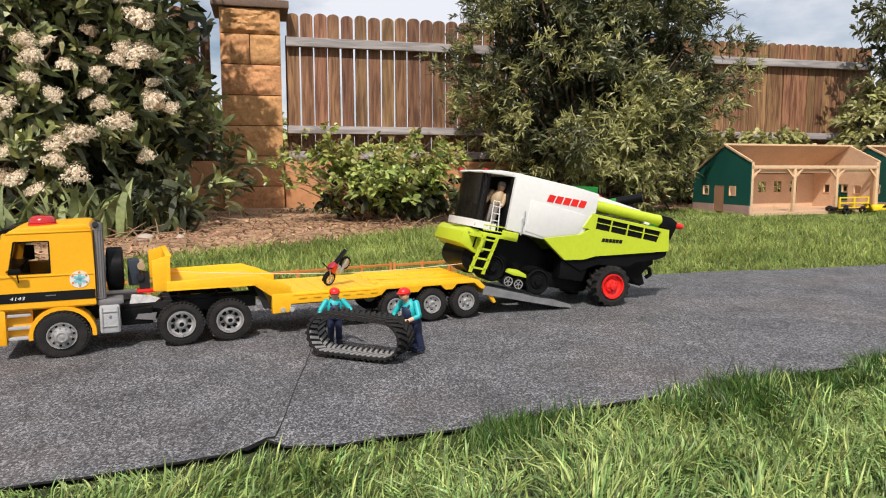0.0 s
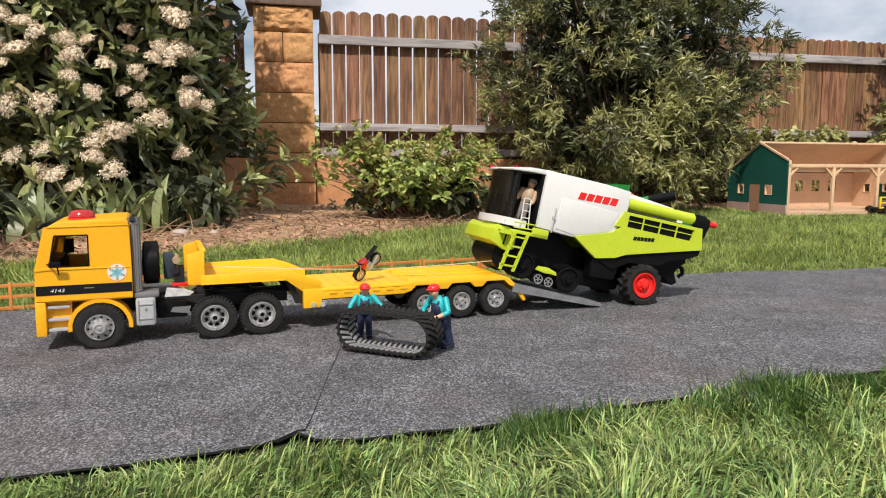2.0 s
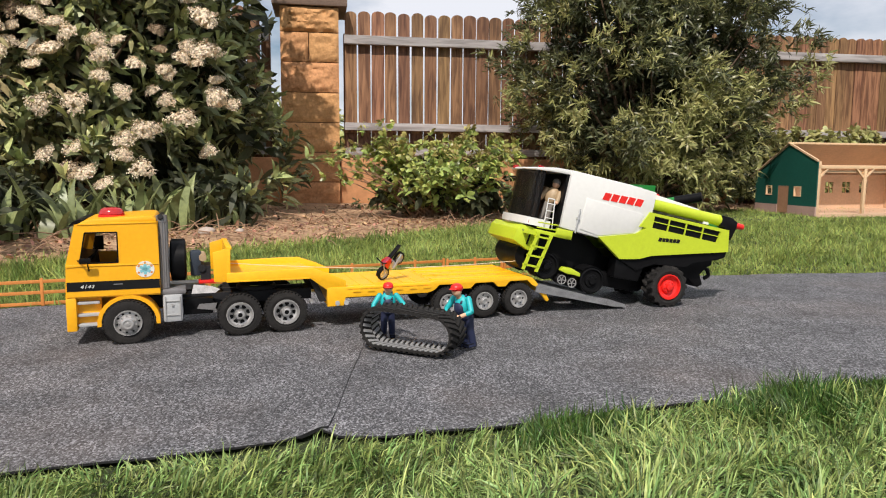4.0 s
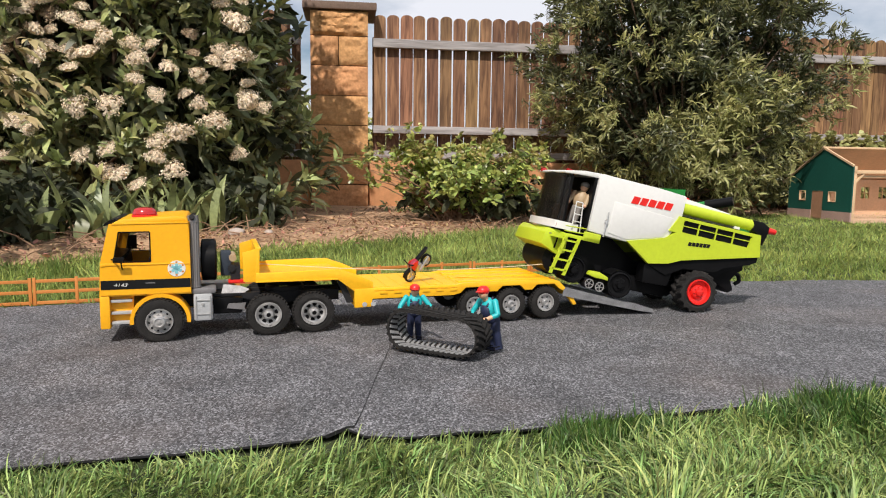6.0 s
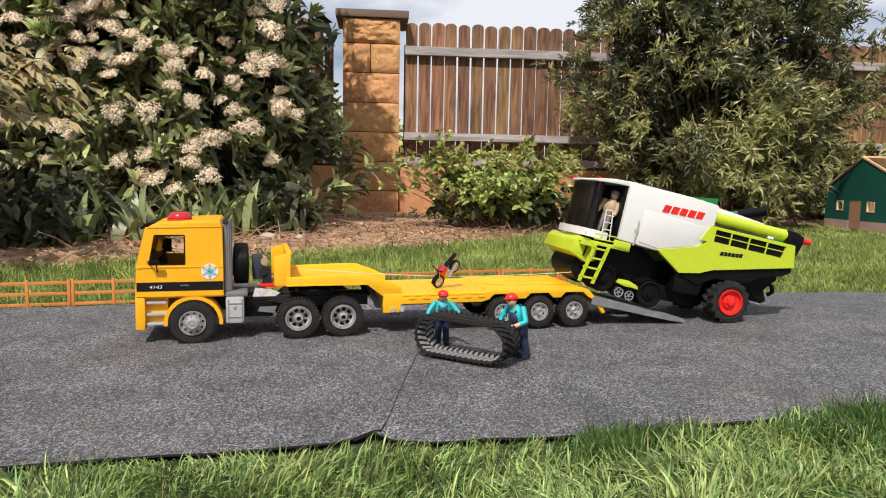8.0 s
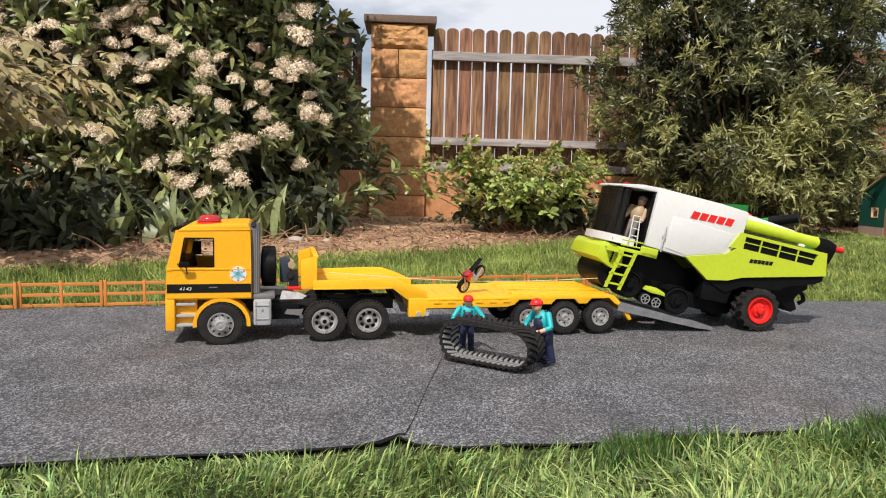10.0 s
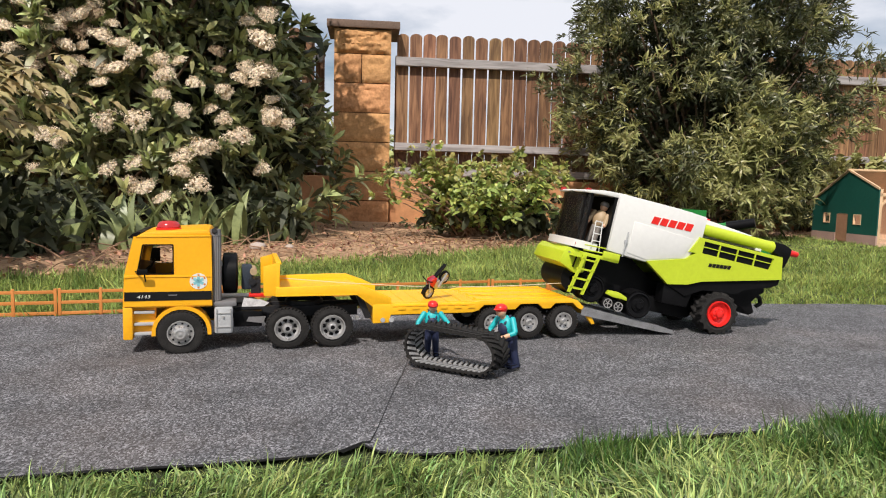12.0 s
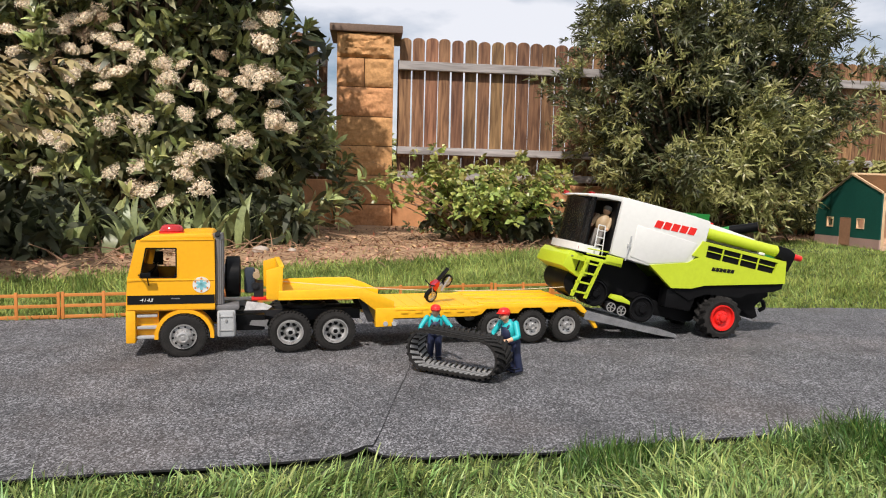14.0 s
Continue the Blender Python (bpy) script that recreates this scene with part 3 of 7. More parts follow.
def hub_mesh(open_bore):
    """A stepped hub: an open dark bore, or a bolted cap."""
    bm = B()
    if open_bore:
        lathe(bm, [(0.0052, -0.0004), (0.0052, -0.0034), (0.0040, -0.0034), (0.0036, -0.0006)], seg=20)
        return mesh_of("hub", bm, M["silver"], 30)
    lathe(bm, [(0.0090, -0.0060), (0.0088, -0.0096), (0.0068, -0.0102), (0.0062, -0.0088), (0.0030, -0.0088), (0.0026, -0.0108), (0.0004, -0.0110)], seg=24)
    return mesh_of("hub", bm, M["silver"], 30)


HUB_OPEN, HUB_STEER = hub_mesh(True), hub_mesh(False)


def wheel(parent, x, y, z, tyre, rim, holes=None, mirror=False, words=""):
    m = Matrix.Translation((x, y, z)) @ (pose(0, 0, 0, 0, 0, 180) if mirror else Matrix.Identity(4)) @ pose(0, 0, 0, 0, (x * 9777) % 360, 0)
    w = part("wheel", tyre, None, parent, words, m)
    r = part("rim", rim, None, w)
    if holes:
        part("vent_hole", holes, None, w)
        part("hub", HUB_STEER if tyre is T_STEER else HUB_OPEN, None, w)
    return w


TRUCK = Matrix.Translation((-0.422, 1.125, 0.0036)) @ pose(0, 0, 0, 0, 0, 16.2)


# ---- tractor unit ----
def arch(bm, cx, cz, r0, r1, a0, a1, y0, y1, n=14):
    pts = [(cx + r1 * math.cos(a), cz + r1 * math.sin(a)) for a in np.linspace(radians(a0), radians(a1), n)]
    pts += [(cx + r0 * math.cos(a), cz + r0 * math.sin(a)) for a in np.linspace(radians(a1), radians(a0), n)]
    prism(bm, pts, y0, y1)
    return bm


def make_truck():
    W = 0.158
    t = thing("toy_truck", TRUCK @ Matrix.Diagonal((1, 1, 0.96, 1)), "yellow toy tractor unit with red beacon, parked on grey felt", "toy truck")
    Y = M["yellow"]
    for k, (y0, y1) in enumerate(((0.0, 0.004), (W - 0.004, W))):
        for name, edge in (("lower_panel", [(-0.0845, 0.080), (0.0495, 0.080), (0.0495, 0.1345), (-0.0815, 0.1345)]), ("front_post", [(-0.0815, 0.1345), (-0.0640, 0.1345), (-0.0550, 0.1835), (-0.0685, 0.1835)]),
                           ("sleeper_panel", [(-0.0100, 0.1345), (0.0495, 0.1345), (0.0485, 0.1835), (-0.0100, 0.1835)]), ("upper_panel", [(-0.0685, 0.1835), (0.0485, 0.1835), (0.0475, 0.200), (-0.0640, 0.197)])):
            part(name, prism(B(), edge, y0, y1), Y, t)
        bm = B()
        for a, b, c, d in ((-0.0835, 0.0485, 0.1075, 0.0006),):
            box(bm, -0.0835, 0.0490, y0 - 0.0006 if k == 0 else y1 - 0.0002, y0 + 0.0002 if k == 0 else y1 + 0.0006, 0.0895, 0.1045)
        part("stripe", bm, M["blackprint"], t, "black painted waist stripe")
        fr = B()
        f0, f1 = (y0 - 0.001, y0 + 0.001) if k == 0 else (y1 - 0.001, y1 + 0.001)
        for p, q in (((-0.0640, 0.1345), (-0.0550, 0.1835)), ((-0.0550, 0.1835), (-0.0100, 0.1835)), ((-0.0100, 0.1835), (-0.0100, 0.1345)), ((-0.0100, 0.1345), (-0.0640, 0.1345))):
            cyl(fr, (p[0], (f0 + f1) / 2, p[1]), (q[0], (f0 + f1) / 2, q[1]), 0.0011, None, 6)
        part("window_frame", fr, M["black"], t, "thin black window seal")
        s0, s1 = (y0 - 0.0012, y0 + 0.001) if k == 0 else (y1 - 0.001, y1 + 0.0012)
        part("waist_ledge", prism(B(), [(-0.0835, 0.1275), (-0.0665, 0.1290), (0.0485, 0.1290), (0.0485, 0.1300), (-0.0660, 0.1325), (-0.0825, 0.1325)], s0, s1, 0.0004), Y, t)
        part("roof_ledge", prism(B(), [(-0.0645, 0.1960), (0.0478, 0.1975), (0.0476, 0.1995), (-0.0625, 0.1990)], s0, s1, 0.0004), Y, t)
        part("door_handle", box(B(), -0.0180, -0.0045, s0 + 0.0002, s1 - 0.0002, 0.0978, 0.0994), M["grey"], t, "small grey door handle")
    part("roof", prism(B(), [(-0.0640, 0.197), (-0.0585, 0.2015), (-0.047, 0.2050), (0.035, 0.2090), (0.044, 0.2080), (0.0478, 0.203), (0.0475, 0.199)], 0.0, W, 0.0022), Y, t)
    part("back_panel", box(B(), 0.0455, 0.0494, 0.004, W - 0.004, 0.080, 0.200), Y, t)
    part("nose_panel", prism(B(), [(-0.0862, 0.078), (-0.0842, 0.078), (-0.0812, 0.1345), (-0.0835, 0.1345)], 0.002, W - 0.002), Y, t)
    part("windscreen", prism(B(), [(-0.0825, 0.1345), (-0.0805, 0.1345), (-0.0665, 0.196), (-0.0690, 0.196)], 0.010, W - 0.010), M["cabglass"], t, "dark windscreen")
    for y0 in (0.002, W - 0.010):
        part("pillar_post", prism(B(), [(-0.083, 0.1345), (-0.079, 0.1345), (-0.064, 0.197), (-0.069, 0.197)], y0, y0 + 0.008), Y, t)
    part("sun_visor", prism(B(), [(-0.075, 0.193), (-0.0665, 0.1975), (-0.058, 0.2035), (-0.060, 0.2050), (-0.070, 0.2020), (-0.0775, 0.195)], 0.004, W - 0.004), M["black"], t, "black sun visor above the windscreen")
    g = B()
    for k in range(5):
        box(g, -0.0880, -0.0855, 0.030, W - 0.030, 0.084 + 0.009 * k, 0.089 + 0.009 * k)
    part("grille", g, M["black"], t, "black slatted grille")
    part("bumper", box(B(), -0.0865, -0.0715, 0.0, W, 0.0235, 0.079, 0.003), Y, t)
    for y in (0.012, W - 0.032):
        part("headlight", box(B(), -0.0882, -0.0860, y, y + 0.02, 0.042, 0.060, 0.0006), M["silver"], t, "silver headlight")
    for side, (a, b) in enumerate(((0.002, 0.034), (W - 0.034, W - 0.002))):
        inner = a + 0.012 if side == 0 else b - 0.012
        part("step_back", box(B(), -0.0715, -0.038, min(inner, b if side == 0 else a), max(inner, b if side == 0 else a), 0.030, 0.080), Y, t, "yellow recess behind the steps")
        for z in (0.030, 0.0465, 0.0665):
            part("step", box(B(), -0.0712, -0.0395, a + 0.003, b - 0.003, z, z + 0.0046, 0.001), M["lightgrey"], t, "grey cab step")
        part("wheel_arch", arch(B(), 0.002, 0.0335, 0.0400, 0.0462, -6, 186, a - 0.002 if side == 0 else a, b if side == 0 else b + 0.002), Y, t)
        part("arch_liner", arch(B(), 0.002, 0.0335, 0.0380, 0.0399, 0, 180, a + 0.002, b - 0.002), M["black"], t)
        ends = B()
        prism(ends, [(-0.0715, 0.0775), (0.0495, 0.0775), (0.0495, 0.082), (-0.0715, 0.082)], a, b)
        part("sill", ends, Y, t)
    part("floor", box(B(), -0.070, 0.0455, 0.012, W - 0.012, 0.0785, 0.086), M["dark"], t)
    part("seat", box(B(), -0.022, 0.012, 0.018, 0.058, 0.086, 0.128, 0.004), M["grey"], t, "grey moulded seat")
    part("seat", box(B(), -0.022, 0.012, W - 0.058, W - 0.018, 0.086, 0.128, 0.004), M["grey"], t, "grey moulded seat")
    d = B()
    prism(d, [(-0.078, 0.112), (-0.052, 0.112), (-0.054, 0.139), (-0.077, 0.142)], 0.006, W - 0.006)
    part("dashboard", d, M["black"], t, "black dashboard")
    sw = B()
    ring = [Vector((0.011 * math.cos(a) * 0.45, 0.011 * math.sin(a), 0.011 * math.cos(a) * 0.9)) + Vector((-0.046, 0.036, 0.146)) for a in np.linspace(0, 2 * math.pi, 17)]
    tube(sw, ring, 0.0011, 5)
    cyl(sw, (-0.046, 0.036, 0.146), (-0.056, 0.036, 0.138), 0.0014, None, 6)
    part("steering_wheel", sw, M["black"], t)
    mir = B()
    tube(mir, [(-0.066, -0.001, 0.139), (-0.061, -0.012, 0.140), (-0.0555, -0.013, 0.1385)], 0.0014, 6)
    box(mir, -0.0625, -0.0465, -0.0165, -0.0125, 0.1365, 0.1445, 0.0012)
    cyl(mir, (-0.052, -0.012, 0.137), (-0.0515, -0.001, 0.122), 0.0011, None, 6)
    part("mirror", mir, M["black"], t, "black door mirror on an arm")
    mir = B()
    tube(mir, [(-0.066, W + 0.001, 0.139), (-0.061, W + 0.012, 0.140)], 0.0014, 6)
    box(mir, -0.0625, -0.0465, W + 0.0125, W + 0.0165, 0.1365, 0.1625, 0.0012)
    part("mirror", mir, M["black"], t, "black door mirror on an arm")
    bc = part("beacon", lathe(B(), [(0.018, 0.0), (0.020, 0.002), (0.0195, 0.005), (0.0165, 0.010), (0.012, 0.0125), (0.0005, 0.0135)], axis="z", seg=24), M["redlamp"], t, "red beacon lamp on the roof", Matrix.Translation((-0.020, 0.045, 0.2085)) @ Matrix.Diagonal((0.95, 0.85, 1.0, 1)))
    part("beacon_base", lathe(B(), [(0.019, -0.005), (0.021, -0.004), (0.021, 0.0005), (0.018, 0.001)], axis="z", seg=24), M["red"], bc)
    ex = prism(B(), [(0.0552 + (0.0090 if k % 2 else 0.0080) * math.cos(math.pi * k / 14), 0.016 + (0.0090 if k % 2 else 0.0080) * math.sin(math.pi * k / 14)) for k in range(28)], 0.086, 0.199, 0, "xy")
    cyl(ex, (0.0552, 0.016, 0.198), (0.0545, 0.016, 0.209), 0.0092, 0.0084, 20)
    part("exhaust_pipe", ex, M["grey"], t, "grey upright exhaust stack")
    part("air_duct", box(B(), 0.0495, 0.056, 0.03, W - 0.02, 0.09, 0.206, 0.003), M["black"], t)
    cap = B()
    cyl(cap, (0.0535, 0.012, 0.204), (0.0535, 0.006, 0.2075), 0.0045, None, 12)
    part("exhaust_cap", cap, M["black"], t)
    sp = part("spare_wheel", T_SPARE, None, t, "spare wheel upright behind the cab", Matrix.Translation((0.0645, 0.062, 0.127)) @ pose(0, 0, 0, 0, 0, -90) @ Matrix.Diagonal((1, 1.08, 1, 1)))
    part("rim", R_REAR, None, sp)
    part("tank", box(B(), 0.0525, 0.0820, 0.003, 0.040, 0.029, 0.0755, 0.004), M["lightgrey"], t, "ribbed light grey side tank")
    rb = B()
    for z in (0.040, 0.064):
        box(rb, 0.0555, 0.0790, 0.0015, 0.004, z, z + 0.0012)
    for x in (0.0560, 0.0780):
        box(rb, x, x + 0.0012, 0.0015, 0.004, 0.033, 0.072)
    box(rb, 0.0655, 0.0685, 0.0010, 0.004, 0.056, 0.060)
    part("tank_rib", rb, M["silver"], t)
    part("tank_lid", box(B(), 0.0500, 0.0880, 0.006, 0.044, 0.0755, 0.0850, 0.003), M["grey"], t)
    part("tank", box(B(), 0.0525, 0.1200, W - 0.040, W - 0.003, 0.029, 0.0755, 0.004), M["lightgrey"], t, "light grey side tank")
    for y in (0.052, W - 0.062):
        part("chassis_rail", box(B(), 0.03, 0.298, y, y + 0.010, 0.046, 0.066), M["dark"], t)
    for x in (0.09, 0.14, 0.208, 0.29):
        part("cross_member", box(B(), x, x + 0.006, 0.062, W - 0.062, 0.050, 0.064), M["dark"], t)
    part("frame_box", box(B(), 0.083, 0.130, 0.030, 0.062, 0.034, 0.062, 0.002), M["black"], t)
    part("side_plate", prism(B(), [(0.096, 0.0700), (0.134, 0.0700), (0.142, 0.076), (0.128, 0.082), (0.100, 0.086)], 0.032, 0.034), M["paleplate"], t, "pale grey coupling plate")
    part("side_plate", prism(B(), [(0.104, 0.044), (0.132, 0.040), (0.136, 0.052), (0.108, 0.052)], 0.028, 0.032), M["grey"], t)
    fw = lathe(B(), [(0.030, 0.066), (0.034, 0.068), (0.034, 0.074), (0.030, 0.0755)], c=(0.205, W / 2, 0), axis="z", seg=24)
    part("fifth_wheel", fw, M["dark"], t, "dark round coupling plate")
    part("coupling_lever", box(B(), 0.108, 0.136, 0.04, 0.062, 0.0855, 0.0915, 0.002), M["red"], t, "red coupling lever")
    for x in (0.001, 0.171, 0.247):
        front = x < 0.1
        for y, mir2 in ((-0.011 if front else -0.003, False), (W + (0.011 if front else 0.003), True)):
            wheel(t, x, y, 0.0350 if front else 0.0350, T_STEER if front else T_FRONT, R_FRONT if front else R_REAR, H_FRONT if front else H_REAR, mir2, "black ribbed tyre on a silver rim")
        part("axle", cyl(B(), (x, 0.01, 0.0350), (x, W - 0.01, 0.0350), 0.004, None, 10), M["dark"], t)
    for y in (0.004,):
        part("mudguard_bolt", cyl(B(), (0.290, 0.006, 0.050), (0.290, -0.002, 0.050), 0.004, 0.003, 10), M["silver"], t)
    # the round emblem on the door: a white disc with a pale blue star and red specks
    em = lathe(B(), [(0.0136, 0.0), (0.0136, -0.0006), (0.0003, -0.0006)], c=(0.0285, -0.0002, 0.1215), seg=28)
    e = part("emblem", em, M["white"], t, "round white sticker with a pale blue star")
    star = B()
    for k in range(3):
        m = Matrix.Translation((0.0285, -0.0010, 0.1215)) @ pose(0, 0, 0, 0, 60 * k, 0)
        bmesh.ops.create_cube(star, size=1, matrix=m @ Matrix.Diagonal((0.0046, 0.0006, 0.0170, 1)))
    part("star", star, M["blue"], e)
    dots = B()
    for k in range(6):
        a = radians(60 * k + 30)
        c = Vector((0.0285 + 0.0108 * math.cos(a), 0, 0.1215 + 0.0108 * math.sin(a)))
        cyl(dots, c + Vector((0, -0.0007, 0)), c + Vector((0, -0.0011, 0)), 0.0018, None, 8)
    part("speck", dots, M["orange"], e)
    words("4143", t, M["white"], (-0.0650, -0.0009, 0.0940), 0.0074, 1.35, slant=0.2)
    return t


def words(text, parent, material, at, size, stretch=1.0, slant=0.0, tilt=0.0, depth=0.0003, name="lettering"):
    """Raised letters on a side that faces the camera's side (-y)."""
    cu = bpy.data.curves.new(name, "FONT")
    cu.body, cu.size, cu.extrude, cu.shear = text, size, depth, slant
    cu.fill_mode = "BOTH"
    tmp = new(name, cu)
    dg = bpy.context.evaluated_depsgraph_get()
    me = bpy.data.meshes.new_from_object(tmp.evaluated_get(dg))
    bpy.data.objects.remove(tmp)
    bpy.data.curves.remove(cu)
    me.materials.clear()
    me.materials.append(material)
    return part(name, me, None, parent, "", Matrix.Translation(at) @ pose(0, 0, 0, 90, 0, 0) @ pose(0, 0, 0, 0, 0, tilt) @ Matrix.Diagonal((stretch, 1, 1, 1)))


make_truck()


# ---- low-loader trailer ----
M["slate"] = mat("slate_blue_plastic", (0.035, 0.045, 0.06), 0.5, var=0.2, scale=40, spec=0.25)


def make_trailer():
    W = 0.158
    t = thing("toy_trailer", TRUCK, "yellow toy low-loader trailer hitched to the truck, ramps down", "toy trailer")
    Y = M["tray"]
    # swan neck
    part("neck_deck", prism(B(), [(0.155, 0.095), (0.292, 0.097), (0.345, 0.073), (0.345, 0.066), (0.288, 0.090), (0.155, 0.089)], 0.004, W - 0.004), Y, t)
    for y0, y1 in ((-0.002, 0.005), (W - 0.005, W + 0.002)):
        part("neck_rail", prism(B(), [(0.151, 0.0885), (0.151, 0.1040), (0.250, 0.1065), (0.291, 0.1065), (0.322, 0.0955), (0.350, 0.0825), (0.350, 0.071), (0.318, 0.066), (0.288, 0.0890)], y0, y1, 0.0012), Y, t)
        part("rail_lip", prism(B(), [(0.151, 0.0890), (0.288, 0.0890), (0.288, 0.0910), (0.151, 0.0910)], y0 - 0.0015, y1 + 0.0015), Y, t)
    part("headboard", prism(B(), [(0.1500, 0.089), (0.1575, 0.089), (0.1585, 0.1455), (0.1530, 0.1455)], 0.0, W, 0.001), Y, t, "upright yellow headboard")
    for y0 in (0.0, W - 0.004):
        part("headboard_wing", prism(B(), [(0.1315, 0.0905), (0.1500, 0.089), (0.1540, 0.1455), (0.1305, 0.1390)], y0, y0 + 0.004, 0.0008), Y, t)
    part("headboard_lip", box(B(), 0.1515, 0.1605, 0.0, W, 0.1430, 0.1465, 0.001), Y, t)
    # main deck
    part("deck", box(B(), 0.330, 0.705, 0.004, W - 0.004, 0.064, 0.0705), Y, t)
    for k in range(13):
        x = 0.352 + 0.0265 * k
        part("deck_board", box(B(), x, x + 0.0245, 0.010, W - 0.010, 0.0703, 0.0713), Y, t)
    for side, (y0, y1) in enumerate(((-0.003, 0.006), (W - 0.006, W + 0.003))):
        edge = [(0.317, 0.071), (0.317, 0.0380), (0.346, 0.0385), (0.349, 0.0525), (0.500, 0.0525), (0.512, 0.0560)]
        for c in (0.541, 0.613, 0.684):
            edge += [(c - 0.028, 0.0560), (c - 0.018, 0.0655), (c + 0.018, 0.0655), (c + 0.028, 0.0560)]
        edge += [(0.722, 0.0510), (0.744, 0.0220), (0.7500, 0.0240), (0.7400, 0.0430), (0.7120, 0.0700), (0.700, 0.0740), (0.520, 0.0740), (0.505, 0.0715)]
        part("side_beam", prism(B(), edge, y0, y1, 0.0008), Y, t)
        sl = B()
        for k in range(6):
            x = 0.362 + 0.026 * k
            box(sl, x, x + 0.013, y0 - 0.0016 if side == 0 else y1, y0 if side == 0 else y1 + 0.0016, 0.0610, 0.0655, 0.0004)
        part("lashing_bracket", sl, Y, t)
        tw = B()
        box(tw, 0.352, 0.505, y0 - 0.001 if side == 0 else y1 - 0.001, y0 + 0.001 if side == 0 else y1 + 0.001, 0.0668, 0.0690)
        part("edge_strip", tw, Y, t)
        for x in (0.3345, 0.3500):
            part("reflector", cyl(B(), (x, y0 - 0.002 if side == 0 else y1 - 0.001, 0.0435), (x, y0 + 0.001 if side == 0 else y1 + 0.002, 0.0435), 0.0042, None, 14), M["lightgrey"], t, "round grey reflector")
    part("neck_front", box(B(), 0.318, 0.332, 0.004, W - 0.004, 0.040, 0.070), Y, t)
    part("underframe", box(B(), 0.335, 0.710, 0.045, W - 0.045, 0.042, 0.0635), M["dark"], t)
    part("support_leg", prism(B(), [(0.287, 0.092), (0.298, 0.090), (0.318, 0.045), (0.306, 0.045)], 0.012, 0.020), M["dark"], t)
    part("support_leg", prism(B(), [(0.287, 0.092), (0.298, 0.090), (0.318, 0.045), (0.306, 0.045)], W - 0.020, W - 0.012), M["dark"], t)
    part("tail_slope", prism(B(), [(0.704, 0.0660), (0.704, 0.0725), (0.742, 0.0400), (0.738, 0.0370)], 0.006, W - 0.006), Y, t)
    tr = B()
    for y in (0.03, W / 2, W - 0.03):
        box(tr, 0.516, 0.702, y - 0.010, y + 0.010, 0.0705, 0.0736, 0.0006)
    part("wheel_housing", tr, Y, t)
    for x in (0.541, 0.613, 0.684):
        for y, mir in ((-0.004, False), (W + 0.004, True)):
            wheel(t, x, y, 0.0305, T_TRAIL, R_TRAIL, H_TRAIL, mir, "small black tyre on a silver rim")
        part("axle", cyl(B(), (x, 0.01, 0.0305), (x, W - 0.01, 0.0305), 0.004, None, 10), M["dark"], t)
    for y in (0.004, W - 0.012):
        part("tail_lamp", cyl(B(), (0.733, y, 0.0475), (0.733, y + 0.008, 0.0475), 0.004, None, 12), M["lightgrey"], t)
    # winch on the neck
    wn_ = part("winch_motor", box(B(), 0.096, 0.114, 0.050, 0.082, 0.094, 0.136, 0.004), M["slate"], t, "dark slate winch motor at the headboard")
    part("winch_drum", cyl(B(), (0.116, 0.040, 0.126), (0.116, 0.090, 0.126), 0.006, None, 18), M["tan"], wn_, "pale winch drum")
    part("winch_drum", cyl(B(), (0.114, 0.042, 0.108), (0.114, 0.090, 0.108), 0.006, None, 18), M["dark"], wn_)
    part("winch_bracket", box(B(), 0.112, 0.128, 0.045, 0.090, 0.088, 0.112), M["dark"], wn_)
    return t


make_trailer()


def ramp_bm():
    bm = B()
    L, w = 0.208, 0.054
    box(bm, 0, L, 0, w, -0.004, 0.0)
    for y in (0.0, 0.017, 0.034, w - 0.003):
        box(bm, 0.002, L - 0.002, y, y + 0.003, 0.0, 0.0032)
    for k in range(18):
        box(bm, 0.006 + 0.0112 * k, 0.010 + 0.0112 * k, 0.003, w - 0.003, 0.0, 0.0016)
    for y in (0, w - 0.003):
        prism(bm, [(0, -0.013), (L - 0.03, -0.007), (L, -0.0035), (0, -0.0035)], y, y + 0.003)
    return bm


RAMP_TILT = math.degrees(math.atan2(0.0520, 0.200))
ramp_mesh = mesh_of("ramp", ramp_bm(), M["alu"], 0)
for y in (-0.006, 0.112):
    r = new("toy_ramp", ramp_mesh)
    r.matrix_basis = TRUCK @ Matrix.Translation((0.722, y, 0.0545)) @ pose(0, 0, 0, 0, RAMP_TILT, 0)
    tagged(r, "grey ribbed plastic loading ramp leaning on the trailer's tail", "ramp", "loading ramps")


# ---- big combine harvester, half way up the ramps ----
HARVESTER = Matrix.Translation((0.275, 1.336, 0.0650)) @ pose(0, 0, 0, 0, 0, 12) @ pose(0, 0, 0, 0, 12.35, 0) @ Matrix.Scale(0.978, 4)
BOGIE = Matrix.Translation((0.065, 0, 0.06)) @ pose(0, 0, 0, 0, 6, 0) @ Matrix.Translation((-0.065, 0, -0.06))   # the bogies hang lower at the back


